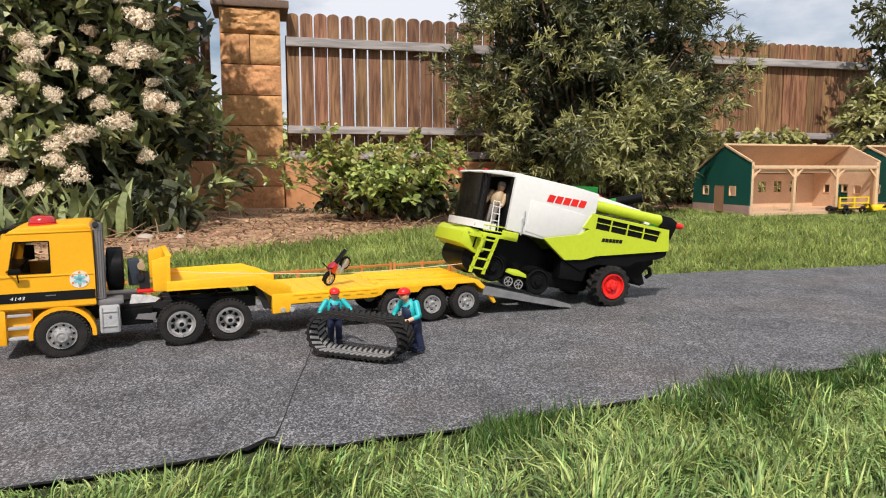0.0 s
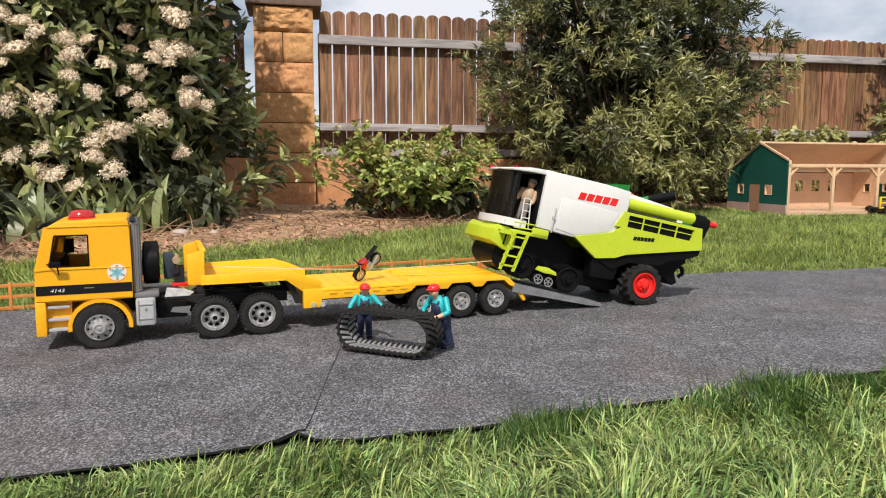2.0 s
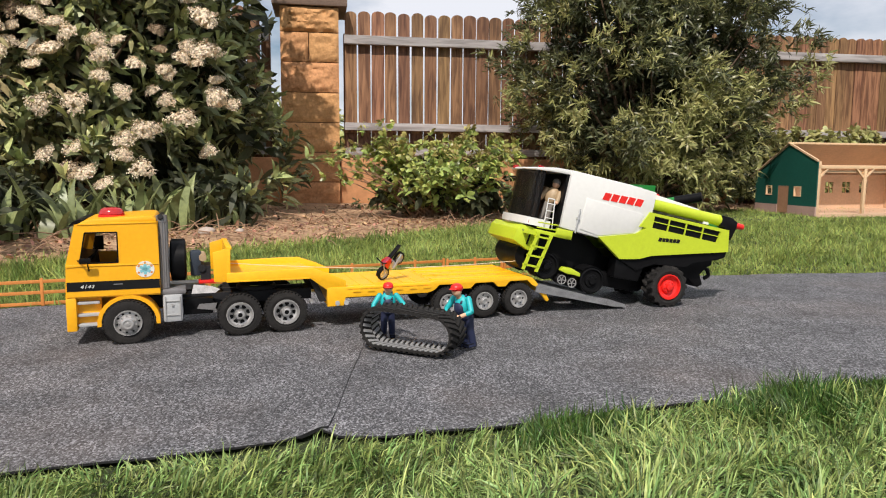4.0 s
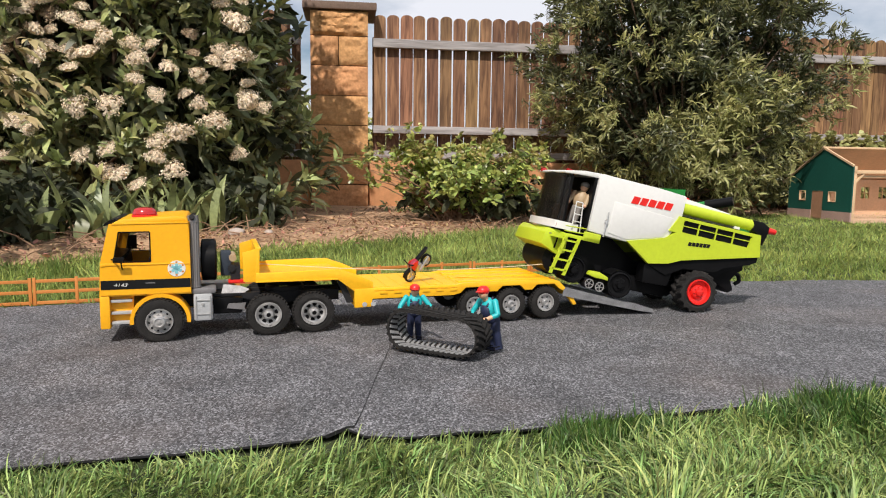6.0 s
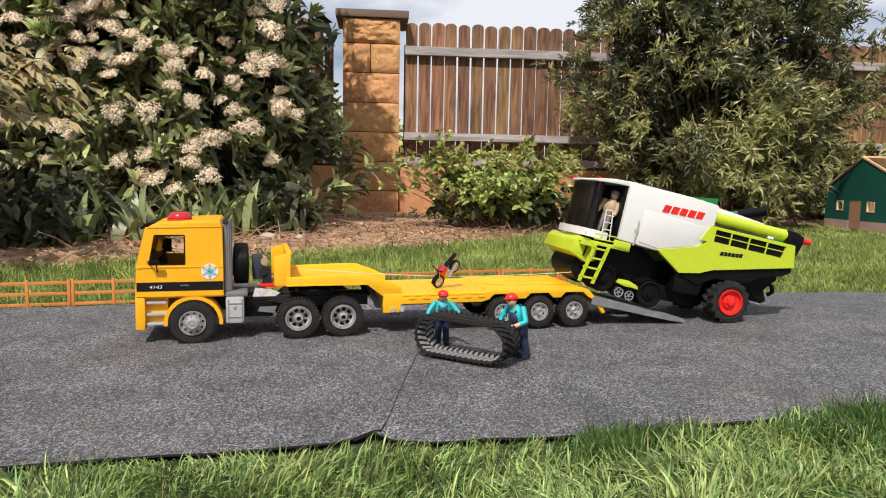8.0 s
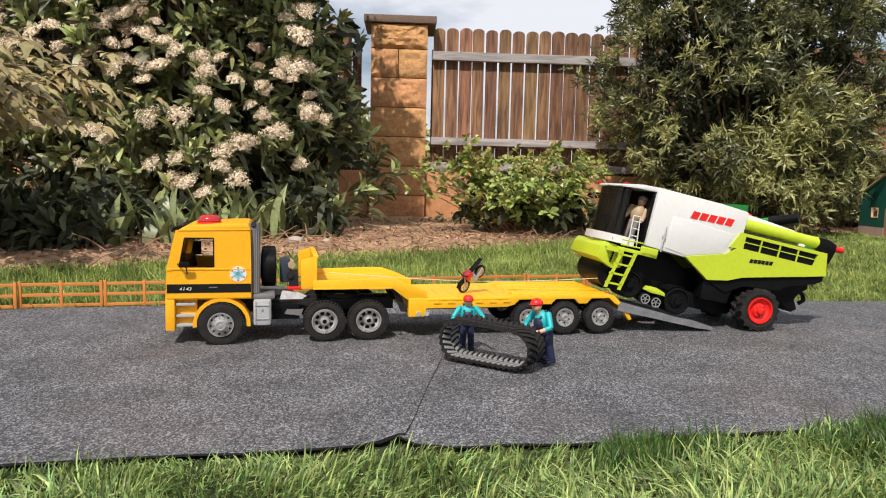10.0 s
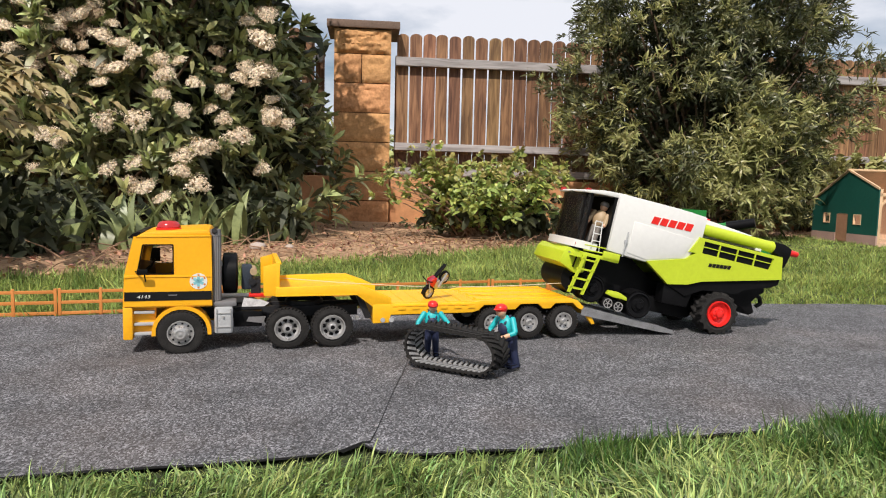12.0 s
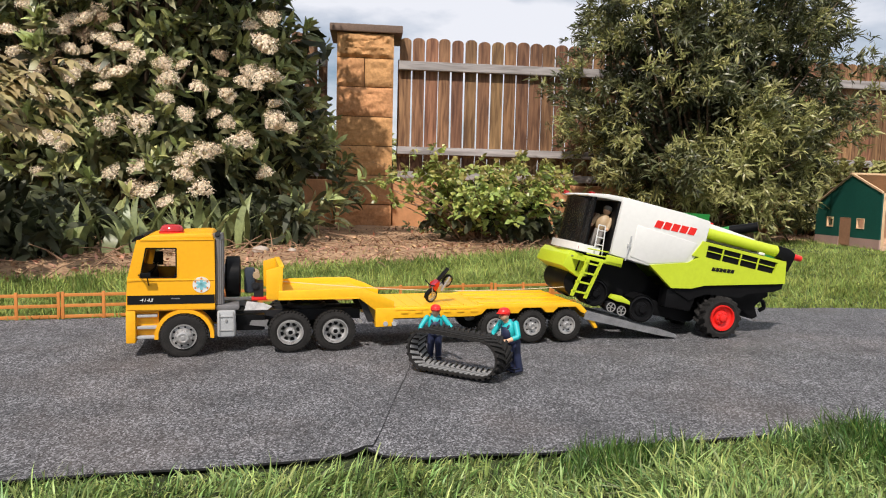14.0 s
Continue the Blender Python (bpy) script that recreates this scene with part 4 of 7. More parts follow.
def lug_tyre(name, r, w, hole, lugs):
    """A deep-treaded tyre in one skin: chevron lugs raised out of the carcass."""
    bm, seg = B(), lugs * 8
    prof = [(hole, 0.003), (hole + (r - hole) * 0.4, 0.0), (r * 0.86, 0.001)]
    tread = [0.03, 0.12, 0.26, 0.42, 0.48, 0.52, 0.58, 0.74, 0.88, 0.97]
    rings = []
    for k in range(seg):
        a, turn = 2 * math.pi * k / seg, k / 8
        ring = [(rad, h) for rad, h in prof]
        for v in tread:
            side = v > 0.5
            on = (turn + 0.9 * abs(v - 0.5) + 0.5 * side) % 1.0 < 0.42
            ring.append((r * (0.995 if on and not 0.47 < v < 0.53 else 0.905) - r * 0.03 * abs(v - 0.5), w * v))
        ring += [(rad, w - h) for rad, h in prof[::-1]]
        rings.append([bm.verts.new((rad * math.cos(a), h, rad * math.sin(a))) for rad, h in ring])
    n = len(rings[0])
    for k in range(seg):
        p, q = rings[k], rings[(k + 1) % seg]
        for i in range(n):
            bm.faces.new((p[i], p[(i + 1) % n], q[(i + 1) % n], q[i]))
    return mesh_of(name, bm, M["tyre"], 30)


def dish_rim(name, r, material, n=8):
    bm = B()
    lathe(bm, [(r, 0.002), (r, -0.001), (r * 0.92, -0.001), (r * 0.84, 0.005), (r * 0.58, 0.008), (r * 0.50, 0.003), (r * 0.30, 0.001), (r * 0.26, -0.003), (r * 0.12, -0.004), (0.0004, -0.004), (0.0004, 0.014), (r, 0.014)], seg=32)
    for k in range(n):
        a = 2 * math.pi * k / n
        cyl(bm, (r * 0.40 * math.cos(a), 0.004, r * 0.40 * math.sin(a)), (r * 0.40 * math.cos(a), -0.0005, r * 0.40 * math.sin(a)), r * 0.05, None, 8)
    return mesh_of(name, bm, material, 30)


def idler_mesh():
    bm = B()
    r = 0.0265
    lathe(bm, [(r, 0.001), (r, 0.000), (r * 0.9, -0.001), (r * 0.82, 0.003), (r * 0.55, 0.004), (r * 0.5, 0.001), (r * 0.28, 0.000), (r * 0.24, -0.004), (0.0004, -0.004), (0.0004, 0.042), (r, 0.042)], seg=32)
    for k in range(8):
        a = 2 * math.pi * k / 8
        cyl(bm, (r * 0.38 * math.cos(a), 0.003, r * 0.38 * math.sin(a)), (r * 0.38 * math.cos(a), -0.001, r * 0.38 * math.sin(a)), r * 0.05, None, 8)
    return mesh_of("idler", bm, M["black"], 30)


IDLER = idler_mesh()


def shell(bm, pts, t, z0, z1):
    """An open wall along a line of (x, y), t thick."""
    pts = [Vector(p) for p in pts]
    off = []
    for i, p in enumerate(pts):
        d = (pts[min(i + 1, len(pts) - 1)] - pts[max(i - 1, 0)]).normalized()
        off.append(p + Vector((-d.y, d.x)) * t)
    prism(bm, [tuple(p) for p in pts] + [tuple(p) for p in off[::-1]], z0, z1, 0, "xy")
    return bm


M["seatbrown"] = mat("brown_seat_plastic", (0.14, 0.065, 0.035), 0.5, var=0.15, scale=50)


def make_harvester():
    W = 0.172
    t = thing("toy_combine_harvester", HARVESTER, "lime and white toy combine without tracks, nose up on the ramps", "toy combine")
    Lm, Wh, Bk = M["lime"], M["white"], M["black"]
    part("tank_body", prism(B(), [(0.024, 0.113), (0.112, 0.1085), (0.196, 0.130), (0.222, 0.172), (0.222, 0.2260), (0.160, 0.2290), (0.024, 0.2290)], 0.0, W, 0.004), Wh, t, "white grain tank body")
    part("engine_cover", prism(B(), [(0.218, 0.150), (0.366, 0.150), (0.366, 0.2095), (0.352, 0.2165), (0.280, 0.2220), (0.218, 0.2260)], 0.032, W, 0.004), Wh, t, "white engine cover")
    part("tank_lid", box(B(), 0.045, 0.205, 0.03, W - 0.03, 0.2270, 0.2310, 0.002), Wh, t)
    for y0, y1 in ((-0.0015, 0.002), (W - 0.002, W + 0.0015)):
        part("side_door", prism(B(), [(0.066, 0.1185), (0.110, 0.1135), (0.186, 0.134), (0.203, 0.176), (0.066, 0.182)], y0, y1, 0.001), Wh, t)
    for side, (y0, y1) in enumerate(((-0.004, 0.006), (W - 0.006, W + 0.004))):
        bm = B()
        for poly in ([(0.110, 0.1110), (0.192, 0.1340), (0.2125, 0.150), (0.2125, 0.0845), (0.168, 0.0760)],
                     [(0.2125, 0.0845), (0.2125, 0.150), (0.4185, 0.150), (0.4210, 0.1390), (0.240, 0.0965)],
                     [(0.197, 0.150), (0.4185, 0.150), (0.4175, 0.153), (0.1985, 0.153)],
                     [(0.1985, 0.153), (0.226, 0.153), (0.226, 0.1775), (0.2110, 0.1775)],
                     [(0.387, 0.153), (0.4175, 0.153), (0.4125, 0.1775), (0.392, 0.1775)],
                     [(0.2110, 0.1775), (0.4125, 0.1775), (0.4110, 0.1845), (0.2130, 0.1835)]):
            prism(bm, poly, y0, y1)
        p = part("side_panel", bm, Lm, t, "lime side panel with a vent")
        part("vent_back", box(B(), 0.224, 0.390, y0 + 0.004 if side == 0 else y0, y1 if side == 0 else y1 - 0.004, 0.152, 0.179), Bk, p, "black vent opening")
        for x in (0.262, 0.304, 0.346):
            part("vent_bar", box(B(), x, x + 0.0022, y0, y0 + 0.003 if side == 0 else y1, 0.153, 0.1775), Lm, p)
        part("vent_bar", box(B(), 0.226, 0.388, y0 + 0.0006 if side == 0 else y0, y0 + 0.0026 if side == 0 else y1 - 0.0006, 0.1655, 0.1673), Lm, p)
    part("rear_hull", prism(B(), [(0.205, 0.100), (0.240, 0.098), (0.417, 0.141), (0.412, 0.182), (0.205, 0.182)], 0.006, W - 0.006), Lm, t)
    part("rear_skirt", prism(B(), [(0.168, 0.0755), (0.240, 0.0960), (0.421, 0.1385), (0.4205, 0.1265), (0.405, 0.1180), (0.345, 0.100), (0.330, 0.088), (0.252, 0.0800), (0.215, 0.0600)], 0.002, W - 0.002), Bk, t, "black rear skirt")
    part("belly", prism(B(), [(-0.020, 0.100), (0.026, 0.1185), (0.070, 0.1165), (0.112, 0.1080), (0.168, 0.0750), (0.250, 0.0820), (0.345, 0.100), (0.345, 0.060), (0.250, 0.040), (0.150, 0.030), (0.010, 0.040)], 0.062, W - 0.062), Bk, t, "black underbody")
    part("side_box", prism(B(), [(0.166, 0.0740), (0.215, 0.0780), (0.236, 0.0840), (0.228, 0.0380), (0.170, 0.0360)], 0.006, 0.036, 0.002), Bk, t, "black side box")
    part("side_box", prism(B(), [(0.166, 0.0740), (0.215, 0.0780), (0.236, 0.0840), (0.228, 0.0380), (0.170, 0.0360)], W - 0.036, W - 0.006, 0.002), Bk, t, "black side box")
    # Stands for parts low down and for the dark shade between them.
    part("lower_frame", prism(B(), [(0.150, 0.042), (0.262, 0.050), (0.262, 0.020), (0.240, 0.012), (0.170, 0.012)], 0.040, W - 0.040, 0.002), Bk, t, "black lower frame")
    ht = B()
    prism(ht, [(0.345, 0.105), (0.405, 0.118), (0.395, 0.098), (0.372, 0.096), (0.360, 0.080), (0.345, 0.082)], 0.045, W - 0.045)
    box(ht, 0.352, 0.398, 0.060, W - 0.060, 0.070, 0.078)
    cyl(ht, (0.388, 0.075, 0.094), (0.388, W - 0.075, 0.094), 0.008, None, 12)
    prism(ht, [(0.380, 0.088), (0.386, 0.088), (0.402, 0.060), (0.385, 0.064)], 0.050, 0.056)
    part("straw_chopper", ht, Bk, t, "black straw chopper and hitch")
    part("chopper_hood", prism(B(), [(0.322, 0.098), (0.412, 0.1215), (0.416, 0.104), (0.404, 0.096), (0.392, 0.078), (0.404, 0.058), (0.392, 0.050), (0.366, 0.064), (0.340, 0.054), (0.322, 0.060)], 0.032, W - 0.032, 0.002), Bk, t, "black chopper hood under the tail")
    hk = B()
    tube(hk, [(0.400, 0.040, 0.096), (0.414, 0.040, 0.092), (0.420, 0.040, 0.080), (0.410, 0.040, 0.072)], 0.0045, 8)
    part("tow_hook", hk, Bk, t, "black tow hook")
    # cab
    part("cab_roof", prism(B(), [(-0.0500, 0.2175), (-0.043, 0.2205), (-0.008, 0.2270), (0.040, 0.2300), (0.040, 0.2200), (-0.0080, 0.2180), (-0.0490, 0.2140)], 0.005, 0.142, 0.002), Wh, t, "white cab roof")
    front = [(-0.029, 0.010), (-0.038, 0.014), (-0.044, 0.028), (-0.047, 0.052), (-0.048, 0.073), (-0.047, 0.094), (-0.044, 0.118), (-0.036, 0.134), (0.022, 0.136)]
    part("cab_window", shell(B(), front, 0.0018, 0.120, 0.2165), M["cabglass"], t, "smoked wrap-round cab glass")
    for x, y in ((-0.030, 0.0085), (-0.0395, 0.0135), (0.0195, 0.006)):
        part("cab_post", prism(B(), [(x, 0.118), (x + 0.0042, 0.118), (x + 0.0022, 0.2175), (x - 0.0022, 0.2175)], y, y + 0.004), Bk, t)
    part("cab_floor", prism(B(), front + [(0.022, 0.008)], 0.112, 0.1205, 0, "xy"), Bk, t)
    part("cab_back", box(B(), 0.0190, 0.0238, 0.008, W - 0.008, 0.1205, 0.2190), Bk, t)
    seat = B()
    box(seat, -0.016, 0.010, 0.070, 0.105, 0.1205, 0.156, 0.004)
    box(seat, 0.002, 0.012, 0.070, 0.105, 0.150, 0.190, 0.004)
    part("seat", seat, M["seatbrown"], t, "brown moulded driver's seat")
    part("console", prism(B(), [(-0.040, 0.1205), (-0.032, 0.1205), (-0.029, 0.158), (-0.036, 0.158)], 0.070, 0.105), M["dark"], t)
    base = [(0.000, 0.006), (-0.030, 0.007), (-0.041, 0.011), (-0.047, 0.026), (-0.051, 0.073), (-0.047, 0.120), (-0.038, 0.138), (0.020, 0.140)]
    part("cab_sill", shell(B(), base, 0.008, 0.1060, 0.1210), Wh, t, "white band under the cab glass")
    part("lamp", box(B(), -0.044, -0.034, 0.004, 0.012, 0.1080, 0.1160, 0.001), M["redlamp"], t, "small red marker lamp")
    for x, y in ((-0.040, 0.006), (-0.046, 0.124)):
        part("lamp", box(B(), x - 0.0045, x + 0.0045, y, y + 0.012, 0.2165, 0.2240, 0.001), M["redlamp"], t, "small red marker lamp")
    # platform, ladder, rails
    pl = B()
    box(pl, -0.030, 0.048, -0.012, 0.012, 0.0930, 0.1000, 0.001)
    box(pl, 0.012, 0.048, -0.012, -0.008, 0.0930, 0.1110, 0.001)
    prism(pl, [(-0.046, 0.098), (-0.026, 0.096), (-0.022, 0.088), (-0.048, 0.088)], -0.010, 0.012)
    part("platform", pl, Lm, t, "lime entry platform")
    for x in (-0.028, 0.000):
        part("ladder_side", prism(B(), [(x + 0.000, 0.094), (x + 0.006, 0.094), (x - 0.010, 0.018), (x - 0.016, 0.018)], -0.016, -0.012), Lm, t)
    for k in range(4):
        z = 0.026 + 0.0215 * k
        part("ladder_rung", box(B(), -0.041 + 0.0038 * k, -0.010 + 0.0038 * k, -0.016, -0.006, z - 0.002 * k, z + 0.0035 - 0.002 * k), Lm, t)
    hr = B()
    tube(hr, [(-0.014, -0.006, 0.106), (-0.017, -0.006, 0.164), (-0.003, -0.006, 0.164), (0.004, -0.006, 0.106)], 0.0012, 6)
    for z in (0.126, 0.140, 0.154):
        tube(hr, [(-0.0155, -0.006, z), (0.001, -0.006, z)], 0.0010, 6)
    part("handrail", hr, Wh, t, "white ladder rail in the doorway")
    hr = B()
    tube(hr, [(0.056, -0.005, 0.108), (0.056, -0.005, 0.158)], 0.0014, 6)
    box(hr, 0.054, 0.059, -0.006, 0.0, 0.136, 0.142)
    part("handrail", hr, M["lightgrey"], t)
    gu = B()
    for z in (0.118, 0.108):
        tube(gu, [(-0.030, -0.011, z - 0.004), (0.014, -0.011, z - 0.002)], 0.0012, 6)
    part("guard_rail", gu, Lm, t)
    # feeder house and drum
    fd = prism(B(), [(-0.0600, 0.0930), (-0.0520, 0.1030), (-0.030, 0.1020), (-0.010, 0.0960), (-0.010, 0.0600), (-0.028, 0.0550), (-0.0640, 0.0700)], 0.010, W - 0.010, 0.0010)
    part("feeder_house", fd, Lm, t, "lime feeder house with a stamped plate")
    ln = B()
    for k in range(7):
        box(ln, -0.0510 + 0.0034 * k, -0.0490 + 0.0034 * k, 0.0085, 0.0105, 0.0920 - 0.0005 * k, 0.0950 - 0.0005 * k)
    part("stamped_bar", ln, M["grey"], t)
    part("feeder_slot", prism(B(), [(-0.0330, 0.090), (-0.0300, 0.0905), (-0.0330, 0.0660), (-0.0365, 0.0665)], 0.0092, 0.0110), Bk, t, "dark slot in the feeder house")
    part("feeder_rib", prism(B(), [(-0.024, 0.098), (-0.019, 0.098), (-0.022, 0.062), (-0.027, 0.063)], 0.0070, 0.0105), Lm, t)
    part("intake_drum", lathe(B(), [(0.012, 0.026), (0.030, 0.028), (0.031, 0.05), (0.031, W - 0.05), (0.030, W - 0.028), (0.012, W - 0.026)], c=(-0.016, 0, 0.044), seg=24), Bk, t, "black intake drum")
    # bare track bogies
    for side, y in enumerate((0.004, W - 0.046)):
        for x in (0.017, 0.125):
            part("idler_wheel", IDLER, None, t, "", BOGIE @ Matrix.Translation((x, y if side == 0 else y + 0.042, 0.0265)) @ (Matrix.Identity(4) if side == 0 else pose(0, 0, 0, 0, 0, 180)))
            part("idler_guard", arch(B(), x, 0.0265, 0.0285, 0.0300, 10, 150, y + 0.002, y + 0.040), Bk, t, "", BOGIE)
        for x in (0.060, 0.084):
            rr = lathe(B(), [(0.0100, 0.0), (0.0100, -0.002), (0.0085, -0.002), (0.0070, 0.002), (0.0030, 0.002), (0.0026, -0.001), (0.0003, -0.001), (0.0003, 0.02), (0.0100, 0.02)], seg=20)
            ro = part("roller", rr, M["dark"], t, "small spoked roller", BOGIE @ Matrix.Translation((x, y + 0.003, 0.0105)))
            sp = lathe(B(), [(0.0098, -0.0020), (0.0098, -0.0032), (0.0080, -0.0032), (0.0080, -0.0020)], seg=20)
            for k in range(5):
                bmesh.ops.create_cube(sp, size=1, matrix=pose(0, 0, 0, 0, 72 * k, 0) @ Matrix.LocRotScale((0.0046, -0.0014, 0), None, (0.008, 0.002, 0.0014)))
            part("roller_face", sp, M["silver"], ro, "silver spoked face")
        part("bogie_frame", prism(B(), [(0.005, 0.100), (0.050, 0.112), (0.110, 0.106), (0.150, 0.076), (0.130, 0.030), (0.072, 0.018), (0.056, 0.018), (0.008, 0.030)], (0.052 if side == 0 else W - 0.060), (0.060 if side == 0 else W - 0.052)), Bk, t, "black bogie frame")
        part("bogie_bracket", prism(B(), [(0.049, 0.0270), (0.053, 0.0360), (0.073, 0.0385), (0.093, 0.0340), (0.096, 0.0270), (0.081, 0.0270), (0.067, 0.0250)], y - 0.004, y + 0.009, 0.002), Lm, t, "lime roller bracket", BOGIE)
    big, small_rim = lug_tyre("tyre", 0.0445, 0.040, 0.026, 16), dish_rim("rim", 0.0265, M["red"])
    for y, mir in ((-0.012, False), (W + 0.012, True)):
        wheel(t, 0.293, y, 0.0405, big, small_rim, None, mir, "deep-lugged black tyre on a red rim")
    part("axle", box(B(), 0.262, 0.325, 0.044, W - 0.044, 0.022, 0.066, 0.004), Bk, t)
    # unloading auger
    au = B()
    cyl(au, (0.212, 0.015, 0.2015), (0.392, 0.015, 0.2015), 0.0115, None, 22)
    cyl(au, (0.386, 0.015, 0.2015), (0.393, 0.015, 0.2015), 0.0122, None, 22)
    a = part("auger_tube", au, Lm, t, "lime unloading auger tube")
    sp = B()
    prism(sp, [(0.392, 0.2130), (0.416, 0.2130), (0.434, 0.2060), (0.434, 0.1920), (0.426, 0.1640), (0.410, 0.1640), (0.404, 0.1880), (0.392, 0.1900)], 0.003, 0.027, 0.003)
    part("spout", sp, Bk, a, "black spout")
    part("spout_tip", cyl(B(), (0.432, 0.015, 0.199), (0.457, 0.015, 0.199), 0.0078, 0.0060, 14), M["red"], a, "red tip")
    part("auger_rest", box(B(), 0.352, 0.366, 0.008, 0.026, 0.1840, 0.1915, 0.001), Wh, t)
    ch = B()
    box(ch, 0.213, 0.365, 0.006, 0.032, 0.180, 0.1860)
    part("auger_channel", ch, Bk, t)
    kn = lathe(B(), [(0.009, 0.2180), (0.010, 0.2240), (0.0085, 0.2295), (0.0004, 0.2305)], c=(0.262, 0.070, 0), axis="z", seg=16)
    part("cap", kn, M["red"], t, "red filler cap")
    ex = B()
    tube(ex, [(0.345, 0.09, 0.212), (0.362, 0.09, 0.220), (0.378, 0.09, 0.210), (0.384, 0.09, 0.186)], 0.003, 8)
    part("cable", ex, M["lightgrey"], t)
    # maker's mark and model mark as plain shapes
    for k in range(5):
        w, sk = 0.0152, 0.004
        x = 0.1010 + 0.0186 * k
        z = 0.1865 + 0.0008 * k
        bm = B()
        prism(bm, [(x, z), (x + w, z), (x + w + sk, z + 0.0150), (x + sk, z + 0.0150)], -0.0008, 0.0012)
        part("mark", bm, M["red"], t, "red block of the maker's mark")
    for k in range(6):
        x, z = 0.246 + 0.0086 * k, 0.1290 + 0.0009 * k
        bm = B()
        prism(bm, [(x, z), (x + 0.0072, z), (x + 0.0090, z + 0.0080), (x + 0.0018, z + 0.0080)], -0.0046, -0.0038)
        part("mark", bm, M["blackprint"], t, "black bar of the model mark")
    return t


make_harvester()


# ---- dolls: each one plain mesh ----
def doll(name, m, pieces, mats, label):
    """pieces: (slot, kind, numbers); one joined mesh."""
    bm = B()
    for slot, kind, *a in pieces:
        n = len(bm.faces)
        if kind == "limb":
            cyl(bm, a[0], a[1], a[2], a[3], 10)
            ball(bm, a[1], a[3], (1, 1, 1), 10, 6)
            ball(bm, a[0], a[2], (1, 1, 1), 10, 6)
        elif kind == "ball":
            ball(bm, a[0], a[1], a[2], 14, 10)
        else:
            box(bm, *a[0], bev=a[1])
        bm.faces.ensure_lookup_table()
        for f in bm.faces[n:]:
            f.material_index = slot
    ob = new(name, mesh_of(name, bm, mats, 50))
    ob.matrix_basis = m
    return tagged(ob, label, "toy figure", "toy workmen")


def workman(name, m, lean, arms, label):
    """Red helmet, turquoise shirt, navy dungarees; lean: how far the chest tips forward (towards -y)."""
    def up(z, y=0.0):
        return -lean * max(0, (z - 0.05)) / 0.05 + y
    P = []
    for s in (-1, 1):
        P += [(0, "limb", (s * 0.0085, 0.004, 0.006), (s * 0.0075, 0, 0.030), 0.0062, 0.0068), (0, "limb", (s * 0.0075, 0, 0.030), (s * 0.0065, 0, 0.052), 0.0068, 0.0076),
              (4, "box", (s * 0.0085 - 0.0055, s * 0.0085 + 0.0055, -0.014, 0.008, 0.0, 0.007), 0.0015)]
    c = (0, up(0.075), 0.072)
    P += [(0, "ball", (0, up(0.056), 0.056), 0.0145, (1, 0.75, 0.9)), (1, "ball", c, 0.0155, (1.0, 0.72, 1.25)), (0, "ball", (0, c[1] - 0.0025, 0.0685), 0.0150, (0.82, 0.72, 1.0))]
    for s in (-1, 1):
        P += [(0, "limb", (s * 0.007, c[1] - 0.009, 0.078), (s * 0.0075, c[1] + 0.004, 0.0895), 0.0022, 0.0022)]
        sh, el, ha = Vector((s * 0.0165, c[1], 0.084)), Vector(arms[0 if s < 0 else 1][0]), Vector(arms[0 if s < 0 else 1][1])
        P += [(1, "limb", sh, el, 0.0054, 0.0045), (1, "limb", el, el.lerp(ha, 0.35), 0.0045, 0.0042), (2, "limb", el.lerp(ha, 0.35), ha, 0.0038, 0.0034), (2, "ball", ha, 0.0046, (1, 1, 1))]
    h = (0, up(0.097) - 0.001, 0.0985)
    P += [(2, "limb", (0, up(0.088), 0.088), h, 0.005, 0.005), (2, "ball", h, 0.0092, (0.92, 1, 1.1)), (3, "ball", (0, h[1] + 0.0005, h[2] + 0.0045), 0.0106, (0.98, 1.08, 0.80)), (3, "ball", (0, h[1] - 0.006, h[2] + 0.0035), 0.0085, (1.0, 1.1, 0.22))]
    return doll(name, m, P, [M["navy"], M["teal"], M["skin"], M["red"], M["black"]], label)


workman("toy_workman", Matrix.Translation((-0.012, 1.145, 0.0036)) @ pose(0, 0, 0, 0, 0, 4) @ Matrix.Scale(0.84, 4), 0.011, (((-0.029, -0.016, 0.067), (-0.026, -0.028, 0.048)), ((0.028, -0.012, 0.070), (0.040, -0.028, 0.058))),
        "toy workman in red helmet bending over the loose rubber track")
workman("toy_workman", Matrix.Translation((0.114, 1.078, 0.0036)) @ pose(0, 0, 0, 0, -4, -48) @ Matrix.Scale(0.92, 4), 0.022, (((-0.027, -0.020, 0.066), (-0.014, -0.036, 0.054)), ((0.028, -0.018, 0.064), (0.014, -0.036, 0.056))),
        "toy workman in red helmet and navy dungarees holding the track's end")
CAB = HARVESTER @ Matrix.Translation((0.000, 0.036, 0.1205)) @ pose(0, 0, 0, 0, 9, 0) @ Matrix.Scale(1.0, 4) @ pose(0, 0, 0, 0, 0, -40)
